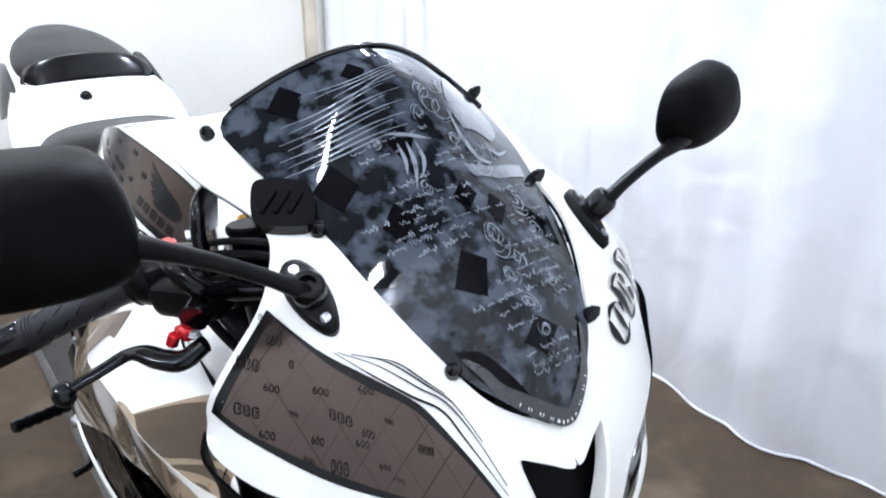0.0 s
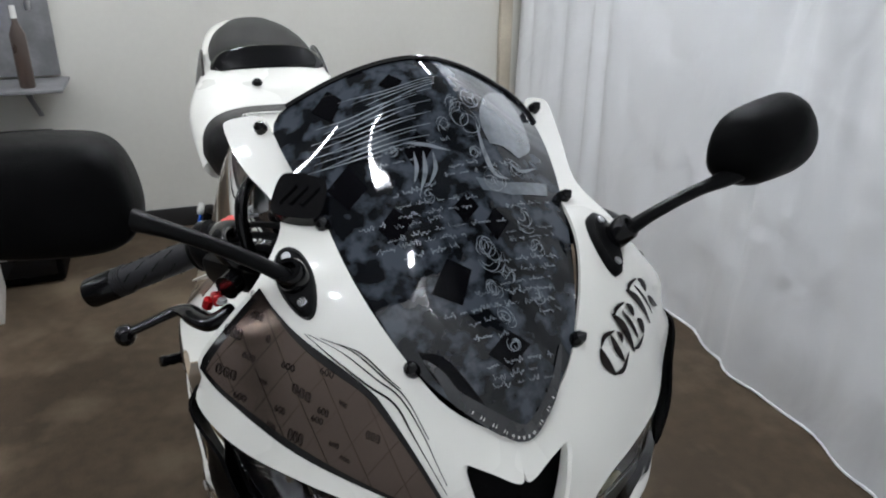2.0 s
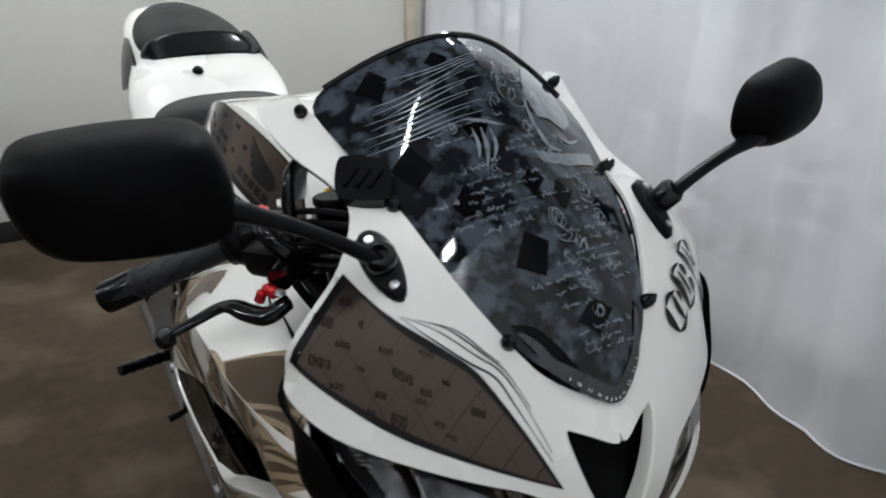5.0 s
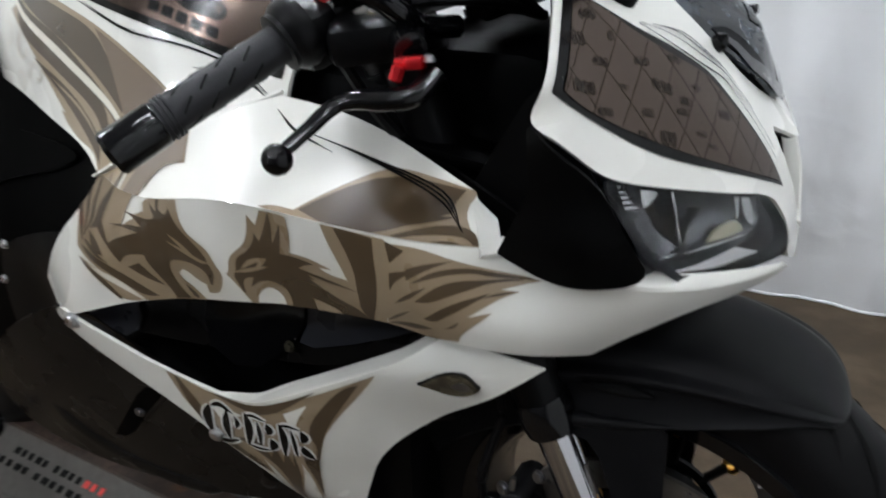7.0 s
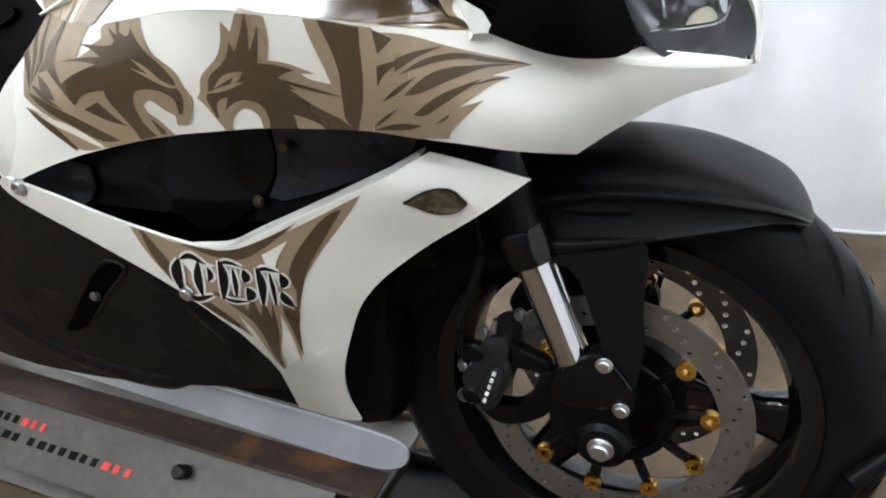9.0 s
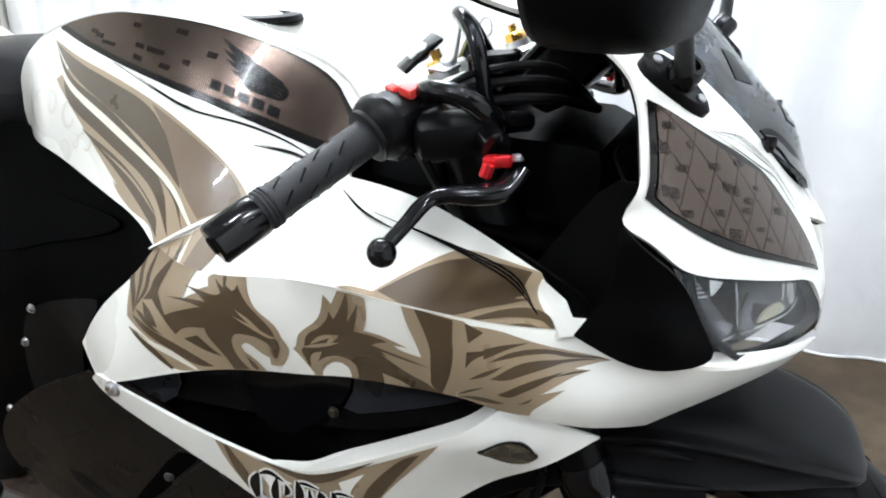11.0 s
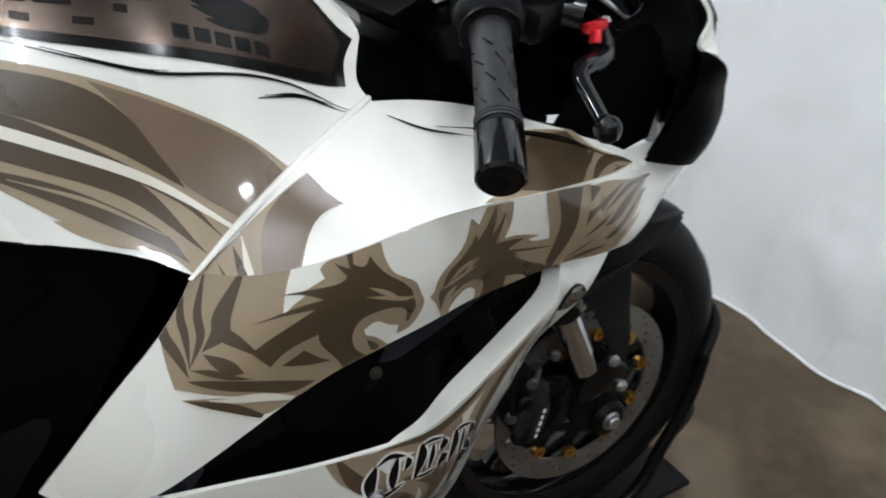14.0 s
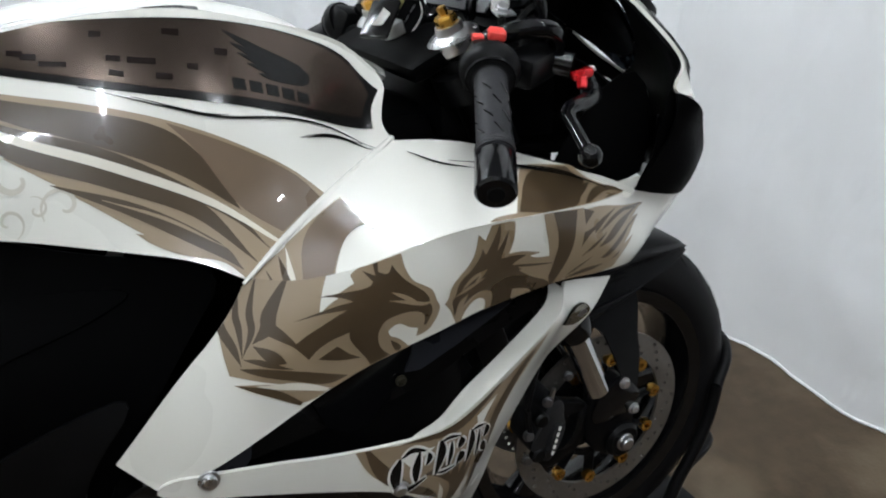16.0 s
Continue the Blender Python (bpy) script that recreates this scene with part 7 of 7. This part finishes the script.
    for p in ((-.98, s * .18, .50), (-1.03, s * .19, .43), (-1.09, s * .195, .36), (-.90, s * .18, .60)):
        part("plate_bolt", hexbolt(p, (0, s, 0), .007), STEEL, sub, "steel bolt")
    part("pedal", sweep(curve([(-1.06, s * .19, .33), (-1.0, s * .20, .31), (-.955, s * .215, .302), (-.945, s * .25, .296)], 5), .008, 10), BLACK_GLOSS, sub)
part("swingarm", bar((-.95, .10, .42), (-1.37, .10, .33), .045, .08, .015), BLACK_SATIN, bike)
part("swingarm_arm", bar((-.95, -.10, .42), (-1.37, -.10, .33), .045, .08, .015), BLACK_SATIN, bike)
REAR = np.array((-1.375, 0, .352))
rw = part("rear_wheel", spin([(-.08, .19), (-.085, .222), (-.06, .20), (.06, .20), (.085, .222), (.08, .19), (-.08, .19)], REAR, (0, 1, 0), 64), BLACK_GLOSS, bike)
part("tyre", spin([(-.08, .218), (-.092, .25), (-.085, .28), (-.05, .308), (0, .318), (.05, .308), (.085, .28), (.092, .25), (.08, .218)], REAR, (0, 1, 0), 72), RUBBER, rw)
for k in range(5):
    a = 2 * math.pi * k / 5
    part("spoke", bar(REAR + (.03 * math.cos(a), 0, .03 * math.sin(a)), REAR + (.198 * math.cos(a), 0, .198 * math.sin(a)), .05, .03, .01), BLACK_GLOSS, rw)
part("exhaust", sweep(curve([(-.9, -.05, .62), (-1.2, -.05, .76), (-1.55, -.05, .84)], 6), [.05, .06, .055], 20), BLACK_SATIN, bike)
part("pillion_footrest", bar((-1.22, -.18, .66), (-1.245, -.215, .58), .014, .02, .005), BLACK_SATIN, bike)
part("pillion_bracket", sweep(curve([(-1.02, -.12, .74), (-1.12, -.16, .70), (-1.23, -.18, .665)], 5), .012, 10), BLACK_SATIN, bike)
strap = part("tie_strap", sweep(curve([(-.985, -.205, .745), (-.99, -.215, .70), (-1.005, -.215, .655)], 5), [.006, .012, .006], 10, .5), BLUE, bike, "blue strap hook")
part("strap_end", disc((-.98, -.205, .755), (0, -1, .3), .013, .012, 12), OUTLINE, strap)

# ---- trolley ----
trolley = thing("motorcycle_trolley", "grey steel motorcycle trolley with rusty top and red lettering", "trolley", (-.9, 0, 0.0))



def tro(x, y, z):
    """A place on the trolley: along it, across it, up."""
    return Vector((-.58 + x, y, z))


def rail(x0, x1, y0, y1, z0, z1, bevel=.006):
    return block(Matrix.Translation(tro((x0 + x1) / 2, (y0 + y1) / 2, (z0 + z1) / 2)), (x1 - x0, y1 - y0, z1 - z0), bevel)


def along(profile, x0, x1):
    """A folded sheet: a section over width and height, run along the trolley."""
    return loft([[tuple(tro(x, y, z)) for y, z in profile] for x in (x0, x1)])


FOOT, BROW = np.array((-.152, .010)), np.array((-.074, .094))
SLOPE = (BROW - FOOT) / np.linalg.norm(BROW - FOOT)
part("side_plate", along([tuple(FOOT), tuple(BROW), (BROW[0] + .004, BROW[1] - .003), (FOOT[0] + .005, FOOT[1] - .003)], -1.50, .20), ALLOY, trolley, "grey steel sloping side")
part("rail_foot", along([(-.172, .002), (-.174, .008), (-.168, .013), (-.152, .013), (-.148, .004)], -1.50, .20), ALLOY, trolley)
part("rail_top", along([(-.074, .095), (-.070, .099), (-.014, .100), (-.010, .095)], -1.50, .26), RUST, trolley, "rust-streaked steel flange")
part("bed", rail(-1.52, .24, -.02, .17, .030, .042), ALLOY, trolley)
part("far_plate", along([(.235, .010), (.170, .092), (.166, .089), (.230, .007)], -1.50, .20), ALLOY, trolley)
part("end_plate", rail(-1.515, -1.50, -.150, .235, .004, .060, .004), BLACK_MATT, trolley)
PALE = material("pale_galvanised_steel", (0.44, 0.45, 0.48), 0.38, metal=0.5, vary=0.12, scale=9, fine=0.1, fine_scale=40)
o = chaikin([(-1.50, .132), (-1.50, .132), (-.75, .124), (-.3, .112), (.10, .100), (.235, .096), (.285, .110), (.285, .136), (.23, .146), (-.1, .150), (-.9, .148), (-1.50, .145), (-1.50, .145)], 2)
part("inner_wall", loft([[tuple(tro(x, y + (z - .1) * .5, z)) for x, z in o] for y in (-.010, -.004)]), PALE, trolley, "pale galvanised inner wall")
part("end_foot", rail(.05, .24, -.13, -.05, .004, .05, .01), BLACK_MATT, trolley)
part("wheel_knob", disc((-.637, -.107, .078), (0, -.75, .66), .012, .026, 20), BLACK_GLOSS, trolley)


def slope_bar(x, up, w, h, mat, label):
    """A printed bar on the sloping side."""
    a, b = FOOT + SLOPE * (up - h / 2), FOOT + SLOPE * (up + h / 2)
    g = loft([[(x0, y - .0012, z + .001) for x0, (y, z) in ((x, a), (x + w, a), (x + w + .004, b), (x + .004, b))], [(x0, y, z) for x0, (y, z) in ((x, a), (x + w, a), (x + w + .004, b), (x + .004, b))]])
    part("lettering_bar", g, mat, trolley, label, smooth=False)


for up, x0, n, reds, gaps, wide in ((.080, -1.190, 12, range(9, 12), (5,), .021), (.052, -1.245, 21, range(18, 21), (5, 11), .0235)):
    x = x0
    for k in range(n):
        x += .012 if k in gaps else 0
        slope_bar(x, up, wide * (.50 if k % 3 else .66), .014, RED_PLASTIC if k in reds else BLACK_SATIN, "red lettering bar" if k in reds else "dark lettering bar")
        x += wide
for s in (-1, 1):
    part("wheel_cradle", sweep(curve([(-.36, s * .085, .05), (-.10, s * .088, .04), (.12, s * .082, .075), (.193, s * .078, .172), (.238, s * .075, .262), (.254, s * .072, .335)], 6), .011, 12), BLACK_SATIN, trolley, "black tubular wheel cradle")
part("cradle_bar", sweep(curve([(.254, -.072, .335), (.292, -.050, .374), (.318, 0, .384), (.292, .050, .374), (.254, .072, .335)], 5), .010, 12), BLACK_SATIN, trolley)
part("cradle_brace", sweep(curve([(.20, -.078, .18), (.305, -.03, .17), (.305, .03, .17), (.20, .078, .18)], 5), .009, 12), BLACK_SATIN, trolley)
part("cradle_base", block(pose(-.02, .02, .032), (.62, .20, .012), .004), BLACK_SATIN, trolley)

# ---- back of the workshop ----
bench = thing("wall_shelf", "grey wall shelf carrying bottles and tools", "shelf", (-2.75, -.85, .70))
SHELFMAT = material("grey_shelf_board", (0.24, 0.24, 0.245), 0.5, vary=0.35, scale=9, fine=0.3, fine_scale=50)
part("shelf_board", block(pose(-2.80, -1.05, .704), (.30, .86, .014), .004), SHELFMAT, bench)
part("back_board", block(pose(-2.935, -1.05, 1.02), (.02, .80, .60), .004), SHELFMAT, bench)
for y in (-1.3, -.75):
    part("bracket", bar((-2.93, y, .56), (-2.72, y, .685), .02, .012, .003), SHELFMAT, bench)


def bottle(x, y, z, r, h, mat, capmat, label):
    b = thing("bottle", label, "bottle", (x, y, z), "bottles on the shelf")
    part("bottle_body", spin([(0, .0001), (0, r * .9), (.006, r), (h * .68, r), (h * .8, r * .5), (h * .84, r * .36), (h * .9, r * .36), (h * .9, .0001)], (x, y, z), (0, 0, 1), 24), mat, b)
    part("bottle_cap", spin([(0, .0001), (0, r * .42), (h * .16, r * .38), (h * .16, .0001)], (x, y, z + h * .88), (0, 0, 1), 20), capmat, b)


bottle(-2.72, -.745, .7125, .028, .29, material("dark_bottle_plastic", (0.07, 0.05, 0.04), 0.3, vary=0.2), OUTLINE, "slim dark bottle with a white cap on the shelf")
bottle(-2.80, -.90, .7125, .038, .15, material("pale_bottle_plastic", (0.30, 0.28, 0.25), 0.4, vary=0.3), BLUE, "squat greyish bottle with a blue cap on the shelf")
bottle(-2.80, -1.02, .7125, .04, .26, material("grey_bottle_plastic", (0.25, 0.26, 0.28), 0.4, vary=0.1), BLACK_GLOSS, "grey bottle with a black cap on the shelf")
for y, z, m in ((-.84, 1.02, BLUE), (-.72, 1.08, SILVER), (-.93, 1.05, SILVER), (-1.05, 1.0, BLACK_SATIN)):
    t = thing("hanging_tool", "hand tool hanging on the grey board", "tool", (-2.91, y, z), "hanging tools")
    part("shaft", sweep([(-2.915, y, z + .09), (-2.915, y, z)], .006, 8), SILVER, t)
    part("handle", sweep([(-2.912, y, z), (-2.912, y, z - .05), (-2.912, y, z - .10)], [.010, .014, .011], 10), m, t)
clampt = thing("red_clamp", "red hand clamp lying on the shelf edge", "clamp", (-2.62, -.93, .70))
part("jaw", bar((-2.62, -.98, .76), (-2.62, -.87, .69), .03, .035, .008), RED_PLASTIC, clampt)
part("arm", bar((-2.62, -.93, .72), (-2.62, -.90, .655), .02, .02, .006), RED_PLASTIC, clampt)
box = thing("carton", "white cardboard carton with red print on the floor", "box", (-2.30, -1.08, 0))
part("carton_body", block(pose(-2.30, -1.08, .107, 0, 0, 8), (.36, .36, .21), .004), CARD, box)
part("lid_flap", block(pose(-2.30, -1.08, .2145, 0, 0, 8), (.365, .178, .005), .001), CARD, box)
part("print_bar", block(pose(-2.118, -1.04, .10, 0, 0, 8), (.003, .16, .06), .0008), RED_PLASTIC, box, "red printed bar")
part("print_bar", block(pose(-2.118, -1.03, .16, 0, 0, 8), (.003, .12, .012), .0008), RED_PLASTIC, box, "red printed bar")
bin_ = thing("tool_cabinet", "black tool cabinet standing against the wall", "cabinet", (-2.62, -.95, 0))
part("cabinet_body", block(pose(-2.68, -1.02, .26), (.44, .62, .50), .01), BLACK_MATT, bin_)
for k in range(4):
    d = part("drawer", block(pose(-2.455, -1.02, .09 + .115 * k), (.014, .58, .10), .004), BLACK_GLOSS, bin_)
    part("handle", block(pose(-2.445, -1.02, .125 + .115 * k), (.012, .40, .012), .004), SILVER, d)
